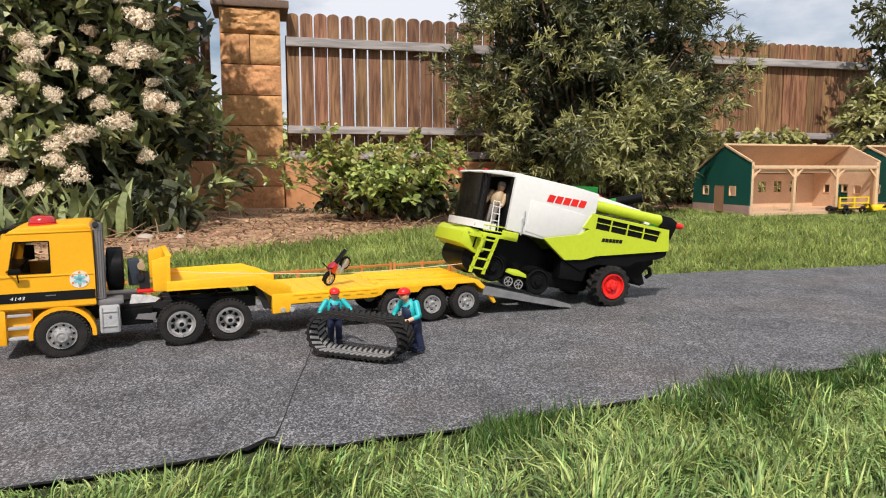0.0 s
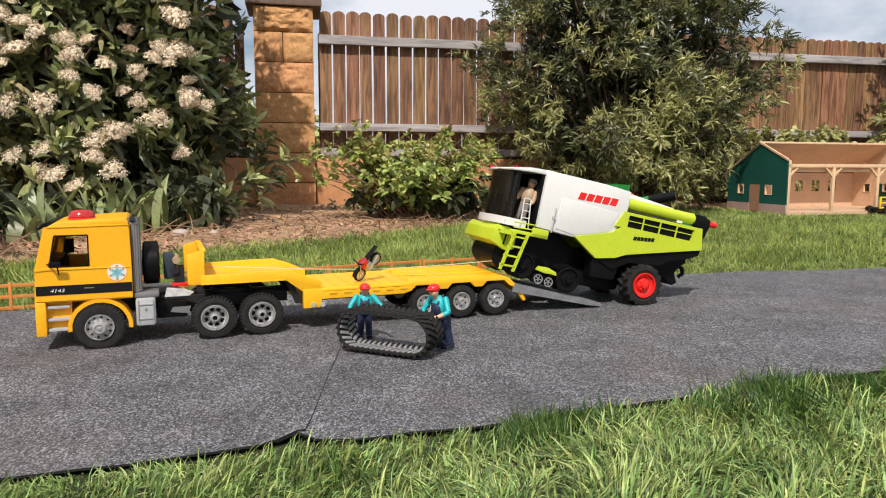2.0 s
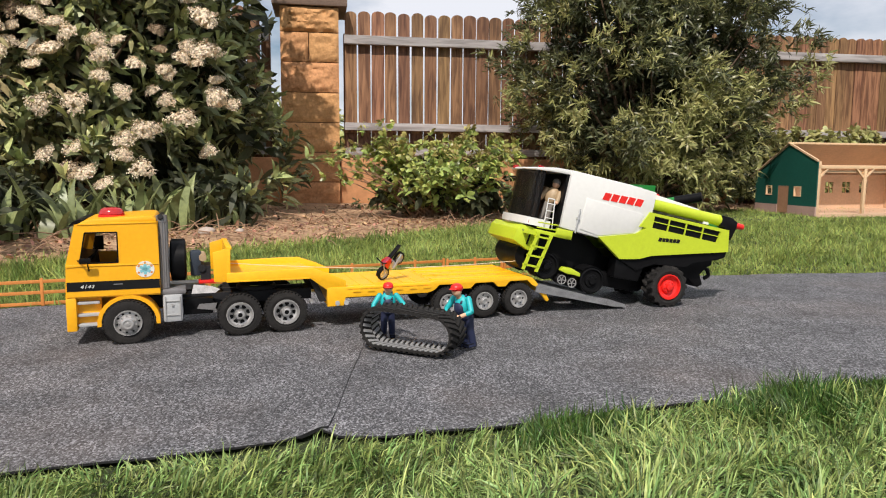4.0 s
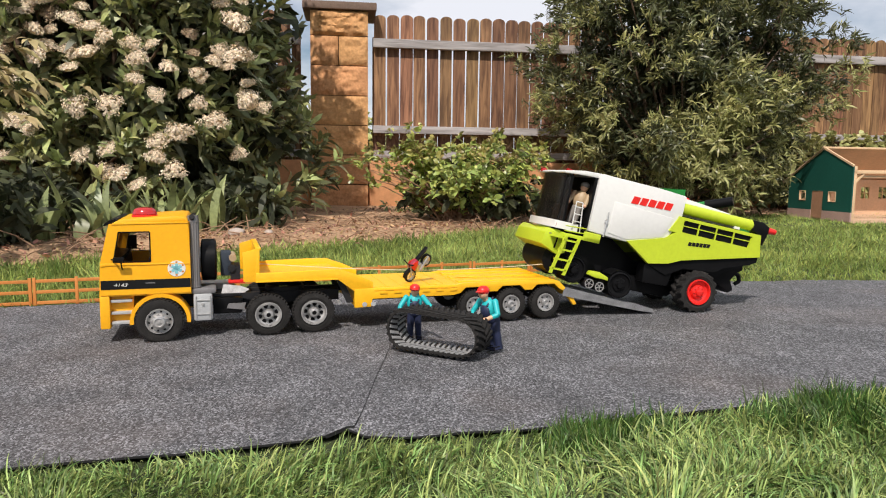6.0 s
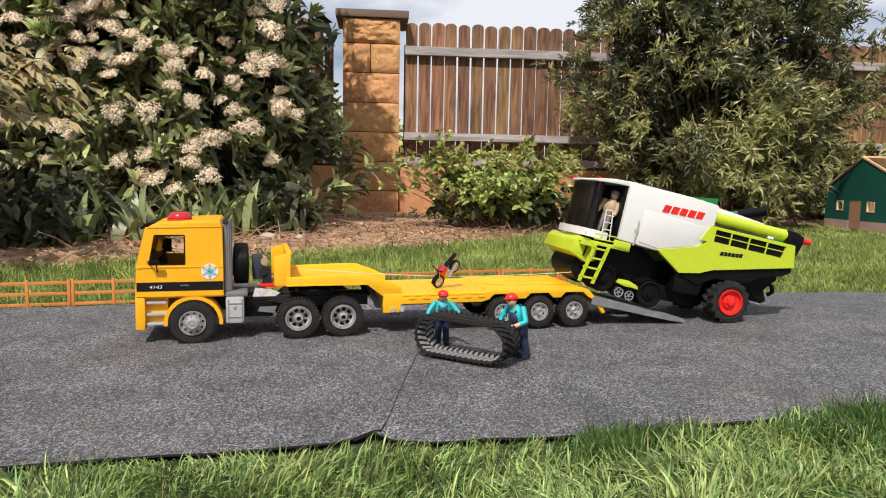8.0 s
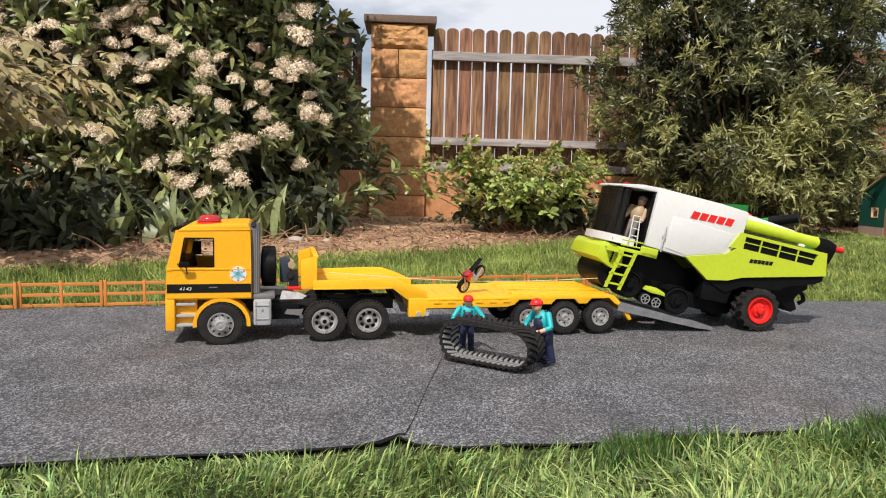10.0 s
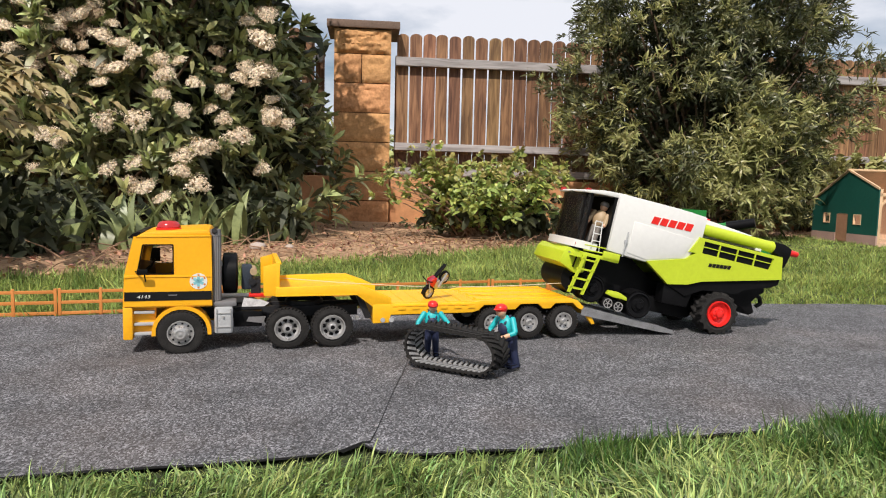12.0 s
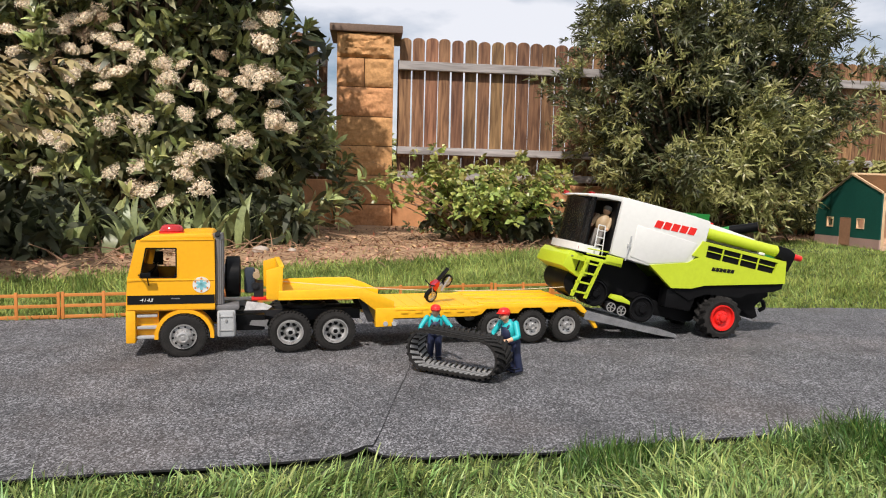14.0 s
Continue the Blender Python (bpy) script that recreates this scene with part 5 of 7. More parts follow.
doll("toy_driver", CAB, [(0, "limb", (-0.006, 0, 0.004), (-0.005, 0, 0.034), 0.0055, 0.006), (0, "limb", (0.006, 0, 0.004), (0.005, 0, 0.034), 0.0055, 0.006), (1, "ball", (0, 0, 0.052), 0.0140, (1, 0.75, 1.35)),
     (1, "limb", (-0.014, 0, 0.062), (-0.018, -0.008, 0.042), 0.0052, 0.0045), (1, "limb", (0.014, 0, 0.062), (0.017, -0.010, 0.042), 0.0052, 0.0045), (2, "ball", (-0.018, -0.010, 0.040), 0.004, (1, 1, 1)), (2, "ball", (0.017, -0.012, 0.040), 0.004, (1, 1, 1)),
     (2, "ball", (0, 0, 0.0775), 0.0088, (0.92, 1, 1.1)), (3, "ball", (0, 0, 0.0815), 0.0096, (1, 1.05, 0.75))], [M["greycap"], M["tan"], M["skin"], M["greycap"]],
     "toy driver in tan shirt and grey cap in the cab doorway")


# ---- loose rubber track ----
def make_track():
    m = Matrix.Translation((0.026, 1.0625, 0.0045)) @ pose(0, 0, 0, 0, 0, -31)
    t = thing("rubber_track", m, "loose black rubber track loop standing on its edge rim", "rubber track")
    n, half, R, w, th = 72, 0.049, 0.0280, 0.050, 0.0030

    def at(s, out):
        """A point of the loop at the share s of its length, out from the middle line."""
        L = 4 * half + 2 * math.pi * R
        d = (s % 1.0) * L
        if d < 2 * half:
            x, z, nx, nz = -half + d, 0.0, 0, -1
        elif d < 2 * half + math.pi * R:
            a = (d - 2 * half) / R - math.pi / 2
            x, z, nx, nz = half + R * math.cos(a), R + R * math.sin(a), math.cos(a), math.sin(a)
        elif d < 4 * half + math.pi * R:
            u = (d - 2 * half - math.pi * R)
            x, z, nx, nz = half - u, 2 * R, 0, 1
        else:
            a = (d - 4 * half - math.pi * R) / R + math.pi / 2
            x, z, nx, nz = -half + R * math.cos(a), R + R * math.sin(a), math.cos(a), math.sin(a)
        z = R + (z - R) * (1.0 + 0.06 * math.cos((x + 0.05) * 20))
        return Vector((x + nx * out, 0, max(0.0, z) + nz * out + 0.0035)), Vector((nx, 0, nz))
    bm = B()
    rings = []
    for k in range(n):
        ring = []
        for y, out in ((-w / 2, -th / 2), (w / 2, -th / 2), (w / 2, th / 2), (-w / 2, th / 2)):
            p, _ = at(k / n, out)
            ring.append(bm.verts.new((p.x, y, p.z)))
        rings.append(ring)
    for k in range(n):
        a, b = rings[k], rings[(k + 1) % n]
        for j in range(4):
            bm.faces.new((a[j], a[(j + 1) % 4], b[(j + 1) % 4], b[j]))
    belt = part("belt", bm, M["tyre"], t, "black rubber belt")
    outer = B()
    box(outer, -0.0024, 0.0024, -w * 0.26, w * 0.26, 0, 0.0030, 0.0005, 1)
    outer = mesh_of("tread_bar", outer, M["tyre"], 0)
    inner = B()
    box(inner, -0.0024, 0.0024, -w * 0.215, w * 0.215, 0, 0.0020, 0.0004, 1)
    inner = mesh_of("drive_lug", inner, M["trackgrey"], 0)
    bars = 40
    for k in range(bars):
        for side in (-1, 1):
            p, d = at((k + 0.25 * side) / bars, th / 2 - 0.0004)
            rot = d.to_track_quat("Z", "Y").to_matrix().to_4x4() if abs(d.z) < 0.999 else Matrix.Identity(4) if d.z > 0 else pose(0, 0, 0, 180, 0, 0)
            ang = math.degrees(math.atan2(d.x, d.z))
            part("tread_bar", outer, None, t, "", Matrix.Translation((p.x, side * w * 0.25, p.z)) @ pose(0, 0, 0, 0, ang, 0) @ pose(0, 0, 0, 0, 0, 24 * side))
        for side in (-1, 1):
            p, d = at((k + 0.5 + 0.22 * side) / bars, -th / 2 + 0.0003)
            ang = math.degrees(math.atan2(-d.x, -d.z))
            part("drive_lug", inner, None, t, "", Matrix.Translation((p.x, side * w * 0.225, p.z)) @ pose(0, 0, 0, 0, ang, 0) @ pose(0, 0, 0, 0, 0, 16 * side))
    return t


M["trackgrey"] = mat("pale_grey_rubber", (0.24, 0.24, 0.24), 0.6, var=0.25, scale=60)
make_track()


# ---- motorbike on the deck, and the tow string ----
M["darkred"] = mat("dark_red_plastic", (0.28, 0.02, 0.04), 0.35, var=0.1, scale=90)


def make_bike():
    m = TRUCK @ Matrix.Translation((0.428, 0.048, 0.0690)) @ pose(0, 0, 0, 0, 0, 12) @ pose(0, 0, 0, 0, -40, 0) @ pose(0, 0, 0, 24, 0, 0)
    t = thing("toy_motorbike", m, "small red and black toy motorbike tipped up on the deck", "toy motorbike")
    r = 0.0125
    tm = tyre_mesh("tyre", r, 0.006, 0.0088, 20, 0.0012)
    rm = B()
    lathe(rm, [(0.0092, 0.001), (0.0092, 0.005), (0.0080, 0.005), (0.0080, 0.001)], seg=20)
    for k in range(6):
        bmesh.ops.create_cube(rm, size=1, matrix=pose(0, 0, 0, 0, 60 * k, 0) @ Matrix.LocRotScale((0.0042, 0.003, 0), None, (0.0084, 0.0016, 0.0008)))
    rm = mesh_of("rim", rm, M["silver"], 0)
    for x in (0.010, 0.052):
        w = part("wheel", tm, None, t, "", Matrix.Translation((x, -0.003, r)))
        part("rim", rm, None, w)
    f = B()
    tube(f, [(0.052, 0.004, r), (0.034, 0.003, 0.0150), (0.022, 0.002, 0.030)], 0.0014, 6)
    tube(f, [(0.052, -0.004, r), (0.034, -0.003, 0.0150)], 0.0014, 6)
    part("frame", f, M["black"], t)
    fk = B()
    for y in (-0.0042, 0.0042):
        tube(fk, [(0.010, y, r), (0.0190, y, 0.036)], 0.0011, 6)
    part("fork", fk, M["lightgrey"], t)
    part("engine", box(B(), 0.024, 0.040, -0.005, 0.005, 0.008, 0.022, 0.002), M["silver"], t, "silver engine block")
    part("exhaust", cyl(B(), (0.030, -0.0065, 0.010), (0.058, -0.0075, 0.022), 0.0022, 0.0028, 10), M["silver"], t)
    part("tank", box(B(), 0.020, 0.036, -0.0045, 0.0045, 0.026, 0.0340, 0.002), M["darkred"], t, "dark red fuel tank")
    for y in (-0.0062, 0.0050):
        part("side_panel", prism(B(), [(0.0195, 0.020), (0.030, 0.0235), (0.036, 0.031), (0.024, 0.036), (0.0175, 0.031)], y, y + 0.0012, 0.0003), M["red"], t, "red side panel")
    part("saddle", prism(B(), [(0.034, 0.028), (0.064, 0.034), (0.066, 0.037), (0.036, 0.033)], -0.004, 0.004, 0.001), M["black"], t)
    part("mudguard", arch(B(), 0.010, r, 0.0140, 0.0152, 20, 150, -0.0035, 0.0035, 8), M["black"], t)
    hb = B()
    tube(hb, [(0.020, -0.014, 0.041), (0.018, -0.004, 0.038), (0.018, 0.004, 0.038), (0.020, 0.014, 0.041)], 0.0012, 6)
    part("handlebar", hb, M["black"], t)
    return t


make_bike()
st = B()
p0, p1, p2 = TRUCK @ Vector((0.160, 0.062, 0.1120)), TRUCK @ Vector((0.452, 0.064, 0.0900)), HARVESTER @ Vector((-0.036, 0.03, 0.030))
line_pts = [p0.lerp(p1, k / 6) - Vector((0, 0, 0.002 * math.sin(math.pi * k / 6))) for k in range(7)] + [p1.lerp(p2, k / 6) - Vector((0, 0, 0.002 * math.sin(math.pi * k / 6))) for k in range(1, 7)]
tube(st, line_pts, 0.0007, 5)
tagged(part("tow_string", st, M["string"]), "taut cream string from the winch to the combine", "string")


# ---- green combine on the lawn ----
GREEN = Matrix.Translation((0.646, 1.915, -0.004)) @ pose(0, 0, 0, 0, 0, 9.1)


def make_green():
    W = 0.17
    t = thing("toy_combine_harvester", GREEN, "green toy combine with yellow rims standing on the lawn", "toy combine")
    G, Bk = M["green"], M["black"]
    part("body", prism(B(), [(-0.040, 0.080), (0.040, 0.070), (0.120, 0.078), (0.215, 0.082), (0.250, 0.060), (0.304, 0.062), (0.313, 0.100), (0.311, 0.148), (0.300, 0.152), (0.195, 0.156), (-0.036, 0.163), (-0.044, 0.150)], 0.004, W - 0.004, 0.004), G, t, "green moulded body")
    part("grain_tank", prism(B(), [(-0.060, 0.158), (0.080, 0.158), (0.088, 0.196), (0.060, 0.208), (-0.050, 0.208), (-0.064, 0.190)], 0.012, W - 0.012, 0.005), G, t, "green grain tank")
    fl = B()
    for a, b in (((-0.066, 0.205), (-0.058, 0.240)), ((0.082, 0.204), (0.092, 0.238))):
        prism(fl, [a, (a[0] + 0.003, a[1]), (b[0] + 0.003, b[1]), b], 0.02, W - 0.02)
    box(fl, -0.060, 0.092, 0.018, 0.022, 0.204, 0.238)
    box(fl, -0.060, 0.092, W - 0.022, W - 0.018, 0.204, 0.238)
    part("tank_flap", fl, G, t, "raised green tank flaps")
    part("engine_deck", box(B(), 0.090, 0.190, 0.02, W - 0.02, 0.150, 0.176, 0.004), G, t)
    en = B()
    box(en, 0.100, 0.150, 0.014, 0.03, 0.158, 0.172, 0.002)
    cyl(en, (0.165, 0.02, 0.168), (0.165, 0.008, 0.168), 0.009, None, 14)
    part("engine", en, Bk, t)
    part("engine_cover", prism(B(), [(0.120, 0.170), (0.192, 0.170), (0.188, 0.194), (0.140, 0.196)], 0.06, W - 0.02, 0.003), G, t)
    for y0, y1 in ((0.000, 0.0045), (W - 0.0045, W)):
        part("stripe", prism(B(), [(-0.028, 0.0985), (0.210, 0.0945), (0.212, 0.1015), (-0.026, 0.1035)], y0, y1), M["rimyellow"], t, "yellow side stripe")
        part("stripe", prism(B(), [(0.214, 0.0945), (0.312, 0.0935), (0.312, 0.0990), (0.214, 0.1010)], y0, y1), M["rimyellow"], t, "yellow side stripe")
        part("panel_ridge", prism(B(), [(0.00, 0.128), (0.190, 0.122), (0.195, 0.126), (0.00, 0.131)], y0 + 0.001, y1 - 0.001), G, t)
    au = B()
    cyl(au, (0.030, 0.020, 0.176), (0.115, -0.050, 0.197), 0.0125, None, 18)
    ball(au, (0.030, 0.020, 0.172), 0.018, (1, 1, 1), 14, 10)
    a = part("auger_tube", au, G, t, "green unloading auger swung out")
    part("spout", cyl(B(), (0.115, -0.050, 0.197), (0.168, -0.094, 0.211), 0.0140, 0.0125, 18), Bk, a, "black spout")
    # cab
    part("cab_roof", prism(B(), [(-0.162, 0.203), (-0.150, 0.210), (-0.062, 0.210), (-0.058, 0.198), (-0.160, 0.198)], 0.012, W - 0.012, 0.003), G, t, "green cab roof")
    part("roof_lamp", box(B(), -0.164, -0.156, 0.014, 0.032, 0.200, 0.207, 0.001), M["rimyellow"], t, "small yellow roof lamp")
    part("cab_window", prism(B(), [(-0.148, 0.112), (-0.150, 0.198), (-0.070, 0.198), (-0.070, 0.112)], 0.018, W - 0.018, 0.004), M["cabglass"], t, "smoked cab glass")
    for x in (-0.149, -0.104, -0.072):
        part("cab_post", box(B(), x - 0.003, x + 0.003, 0.015, 0.020, 0.108, 0.199), Bk, t)
    part("cab_base", prism(B(), [(-0.148, 0.098), (-0.060, 0.098), (-0.060, 0.114), (-0.146, 0.114)], 0.014, W - 0.014, 0.002), G, t)
    part("seat", box(B(), -0.105, -0.080, 0.065, 0.105, 0.114, 0.160, 0.004), Bk, t)
    part("cab_back", box(B(), -0.074, -0.058, 0.014, W - 0.014, 0.098, 0.200), G, t)
    for x in (-0.062, -0.030):
        part("ladder_side", prism(B(), [(x, 0.112), (x + 0.004, 0.112), (x + 0.003, 0.024), (x - 0.001, 0.024)], -0.008, -0.004), G, t)
    for k in range(5):
        part("ladder_rung", box(B(), -0.061, -0.028, -0.010, 0.002, 0.028 + 0.018 * k, 0.031 + 0.018 * k), G, t)
    part("platform", box(B(), -0.10, -0.026, -0.008, 0.02, 0.100, 0.105), G, t)
    part("belly", prism(B(), [(-0.060, 0.098), (0.240, 0.080), (0.220, 0.040), (0.040, 0.035), (-0.050, 0.045)], 0.04, W - 0.04), M["dark"], t)
    big, bigrim = lug_tyre("tyre", 0.047, 0.036, 0.029, 18), dish_rim("rim", 0.0295, M["rimyellow"])
    mid, midrim = lug_tyre("tyre", 0.037, 0.028, 0.0215, 16), dish_rim("rim", 0.022, M["rimyellow"])
    for y, mir in ((-0.004, False), (W + 0.004, True)):
        wheel(t, -0.008, y, 0.044, big, bigrim, None, mir, "large lugged tyre on a yellow rim")
        wheel(t, 0.194, y + (0.012 if not mir else -0.012), 0.034, mid, midrim, None, mir, "smaller lugged tyre on a yellow rim")
    hi = B()
    box(hi, 0.300, 0.335, 0.060, W - 0.060, 0.050, 0.064, 0.002)
    cyl(hi, (0.330, W / 2, 0.046), (0.330, W / 2, 0.074), 0.006, None, 12)
    part("hitch", hi, Bk, t)
    # feeder and header with reel
    part("feeder_house", prism(B(), [(-0.060, 0.098), (-0.060, 0.060), (-0.175, 0.012), (-0.180, 0.044)], 0.05, W - 0.05, 0.002), G, t, "green feeder house")
    part("header_back", prism(B(), [(-0.180, 0.006), (-0.174, 0.006), (-0.172, 0.060), (-0.178, 0.060)], -0.085, W + 0.085), G, t, "green header back wall")
    part("header_floor", prism(B(), [(-0.250, 0.004), (-0.176, 0.004), (-0.176, 0.009), (-0.250, 0.007)], -0.085, W + 0.085), G, t)
    for y in (-0.088, W + 0.083):
        part("header_side", prism(B(), [(-0.285, 0.006), (-0.172, 0.006), (-0.172, 0.062), (-0.215, 0.058), (-0.265, 0.018)], y, y + 0.005, 0.001), G, t)
    part("screw", cyl(B(), (-0.205, -0.080, 0.026), (-0.205, W + 0.080, 0.026), 0.010, None, 14), M["dark"], t)
    c = Vector((-0.238, 0, 0.064))
    for k in range(6):
        a = radians(60 * k + 12)
        part("reel_bat", box(B(), c.x + 0.030 * math.cos(a) - 0.003, c.x + 0.030 * math.cos(a) + 0.003, -0.082, W + 0.082, c.z + 0.030 * math.sin(a) - 0.002, c.z + 0.030 * math.sin(a) + 0.002), Bk, t)
    for y in np.linspace(-0.080, W + 0.080, 6):
        sp = B()
        for k in range(6):
            a = radians(60 * k + 12)
            tube(sp, [(c.x, y, c.z), (c.x + 0.030 * math.cos(a), y, c.z + 0.030 * math.sin(a))], 0.0017, 5)
            b = radians(60 * k + 72)
            tube(sp, [(c.x + 0.030 * math.cos(a), y, c.z + 0.030 * math.sin(a)), (c.x + 0.030 * math.cos(b), y, c.z + 0.030 * math.sin(b))], 0.0015, 5)
        part("reel_spider", sp, Bk, t)
    part("reel_shaft", cyl(B(), (c.x, -0.086, c.z), (c.x, W + 0.086, c.z), 0.003, None, 8), Bk, t)
    return t


make_green()


# ---- little orange fence along the felt ----
def make_panel():
    t = thing("toy_fence", Matrix.Identity(4), "orange-brown plastic toy paddock fence panel stuck in the grass", "toy fence", "toy fence panels")
    L = 0.158
    for x in (0.0, L / 2 - 0.003, L - 0.006):
        part("post", box(B(), x, x + 0.006, 0.0, 0.005, -0.004, 0.060, 0.0008), M["orange"], t)
    for z in (0.006, 0.028, 0.050):
        part("rail", box(B(), 0.006, L - 0.006, 0.001, 0.0038, z, z + 0.0065, 0.0006), M["orange"], t)
    return t


FENCE_DIR = math.degrees(math.atan2(0.352, 1.04))
first = make_panel()
for k in range(12):
    at = Matrix.Translation((-0.66, 1.448, 0.0)) @ pose(0, 0, 0, 0, 0, FENCE_DIR) @ Matrix.Translation((-0.760 + 0.159 * k, 0.004 * math.sin(k * 2.3), -0.002)) @ pose(0, 0, 0, random.uniform(-4, 4), 0, random.uniform(-2, 2))
    if k == 0:
        first.matrix_basis = at
    else:
        copy_thing(first, at)


# ---- toy sheds ----
SHED = Matrix.Translation((2.475, 3.975, 0.004)) @ pose(0, 0, 0, 0, 0, 10.5)


def gable(x0, x1, skin, foot, t):
    """An end wall with a door opening and two windows, built round the openings."""
    D = 0.525
    g = B()
    for poly in ([(0.0, 0.055), (0.120, 0.055), (0.120, 0.185), (0.0, 0.185)], [(0.120, 0.055), (0.180, 0.055), (0.180, 0.110), (0.120, 0.110)], [(0.120, 0.172), (0.180, 0.172), (0.180, 0.185), (0.120, 0.185)], [(0.180, 0.055), (0.225, 0.055), (0.225, 0.185), (0.180, 0.185)],
                 [(0.225, 0.172), (0.320, 0.172), (0.320, 0.185), (0.225, 0.185)], [(0.320, 0.055), (0.370, 0.055), (0.370, 0.185), (0.320, 0.185)], [(0.370, 0.055), (0.425, 0.055), (0.425, 0.110), (0.370, 0.110)], [(0.370, 0.172), (0.425, 0.172), (0.425, 0.185), (0.370, 0.185)],
                 [(0.425, 0.055), (D, 0.055), (D, 0.185), (0.425, 0.185)], [(0.0, 0.185), (D, 0.185), (D, 0.245), (0.235, 0.428), (0.0, 0.322)]):
        prism(g, poly, x0, x1, 0, "yz")
    w = part("end_wall", g, skin, t)
    b = B()
    for a, c in ((0.0, 0.225), (0.320, D)):
        prism(b, [(a, 0.0), (c, 0.0), (c, 0.055), (a, 0.055)], x0 - 0.001, x1 + 0.001, 0, "yz")
    part("plinth", b, foot, w, "pinkish painted plinth")
    for a, c in ((0.120, 0.180), (0.370, 0.425)):
        fr = B()
        for y0, y1, z0, z1 in ((a, c, 0.110, 0.114), (a, c, 0.168, 0.172), (a, a + 0.004, 0.114, 0.168), (c - 0.004, c, 0.114, 0.168)):
            box(fr, x0 - 0.003, x1 + 0.003, y0, y1, z0, z1)
        part("window_frame", fr, M["strip"], w)
    return w


def make_shed():
    L, D = 1.030, 0.525
    t = thing("toy_shed", SHED, "open-fronted plywood toy barn with dark green end walls", "toy shed", "toy sheds on the lawn")
    gable(-0.008, 0.0, M["shedgreen"], M["plinth"], t)
    gable(L, L + 0.008, M["ply"], M["ply"], t)
    part("door", prism(B(), [(0.227, 0.008), (0.318, 0.008), (0.318, 0.170), (0.227, 0.170)], -0.006, -0.001, 0, "yz"), M["doorply"], t, "brown plank door in the green end wall")
    bw = B()
    xs, ww = (0.115, 0.270, 0.425, 0.566, 0.706, 0.848), 0.033
    box(bw, 0.0, L, D - 0.008, D, 0.0, 0.116)
    box(bw, 0.0, L, D - 0.008, D, 0.190, 0.240)
    edges = [0.0] + [v for x in xs for v in (x - ww, x + ww)] + [L]
    for a, b in zip(edges[::2], edges[1::2]):
        box(bw, a, b, D - 0.008, D, 0.116, 0.190)
    part("back_wall", bw, M["ply"], t, "pale plywood back wall with six windows")
    for x in xs:
        fr = B()
        box(fr, x - 0.002, x + 0.002, D - 0.007, D - 0.001, 0.116, 0.190)
        box(fr, x - ww, x + ww, D - 0.007, D - 0.001, 0.151, 0.155)
        part("window_bar", fr, M["strip"], t)
    part("roof", prism(B(), [(0.232, 0.4300), (0.238, 0.4340), (0.575, 0.2240), (0.571, 0.2170)], -0.020, L + 0.020, 0, "yz"), M["roofply"], t, "brown plywood rear roof slope")
    part("ridge_strip", box(B(), -0.022, L + 0.022, 0.226, 0.242, 0.428, 0.440, 0.002), M["strip"], t, "pale pine ridge strip")
    for x in (-0.012, L):
        part("verge_strip", prism(B(), [(0.0, 0.318), (0.0, 0.330), (0.235, 0.436), (0.235, 0.424)], x, x + 0.012, 0, "yz"), M["strip"], t)
        part("verge_strip", prism(B(), [(0.235, 0.424), (0.235, 0.436), (0.565, 0.232), (0.560, 0.222)], x, x + 0.012, 0, "yz"), M["strip"], t)
    part("floor", box(B(), 0.0, L, 0.0, D - 0.008, -0.008, 0.012), M["ply"], t)
    part("beam", box(B(), 0.0, L, 0.0, 0.016, 0.280, 0.300, 0.001), M["strip"], t)
    part("beam", box(B(), 0.0, L, 0.016, 0.024, 0.256, 0.270, 0.001), M["strip"], t)
    for x in (0.0, 0.330, 0.676, L - 0.018):
        part("post", box(B(), x, x + 0.018, 0.0, 0.018, 0.012, 0.280 if 0 < x < 1 else 0.322, 0.001), M["strip"], t)
        for s in (-1, 1):
            if (x == 0 and s < 0) or (x > 1 and s > 0):
                continue
            c = x + 0.009
            part("brace", prism(B(), [(c + s * 0.009, 0.222), (c + s * 0.009, 0.236), (c + s * 0.056, 0.281), (c + s * 0.070, 0.281)], 0.003, 0.015), M["strip"], t)
    return t


shed = make_shed()
copy_thing(shed, SHED @ Matrix.Translation((1.195, -0.01, 0)))


def make_implement():
    """A yellow toy implement with an upright frame, parked before the sheds."""
    m = SHED @ Matrix.Translation((0.600, -0.10, -0.004))
    t = thing("toy_implement", m, "yellow toy farm implement with upright frame before the shed", "toy implement")
    Y = M["rimyellow"]
    fr = B()
    for x in (0.0, 0.120, 0.236):
        box(fr, x, x + 0.010, 0.0, 0.010, 0.035, 0.108, 0.001)
    for z in (0.036, 0.066, 0.099):
        box(fr, 0.0, 0.246, 0.001, 0.009, z, z + 0.008, 0.001)
    part("upright_frame", fr, Y, t, "yellow upright frame")
    part("boom", prism(B(), [(0.236, 0.060), (0.246, 0.060), (0.290, 0.016), (0.440, 0.020), (0.440, 0.034), (0.300, 0.034)], 0.0, 0.05, 0.002), Y, t)
    part("pan", prism(B(), [(0.30, 0.012), (0.44, 0.012), (0.46, 0.030), (0.44, 0.052), (0.32, 0.040)], 0.05, 0.11, 0.003), Y, t)
    ty = tyre_mesh("tyre", 0.024, 0.018, 0.012, 18)
    for x, y in ((0.05, -0.012), (0.19, -0.012), (0.05, 0.11), (0.19, 0.11), (0.40, 0.0)):
        part("wheel", ty, None, t, "", Matrix.Translation((x, y, 0.024)))
    part("bed", box(B(), 0.01, 0.236, 0.002, 0.115, 0.026, 0.040, 0.002), M["dark"], t)
    return t


make_implement()


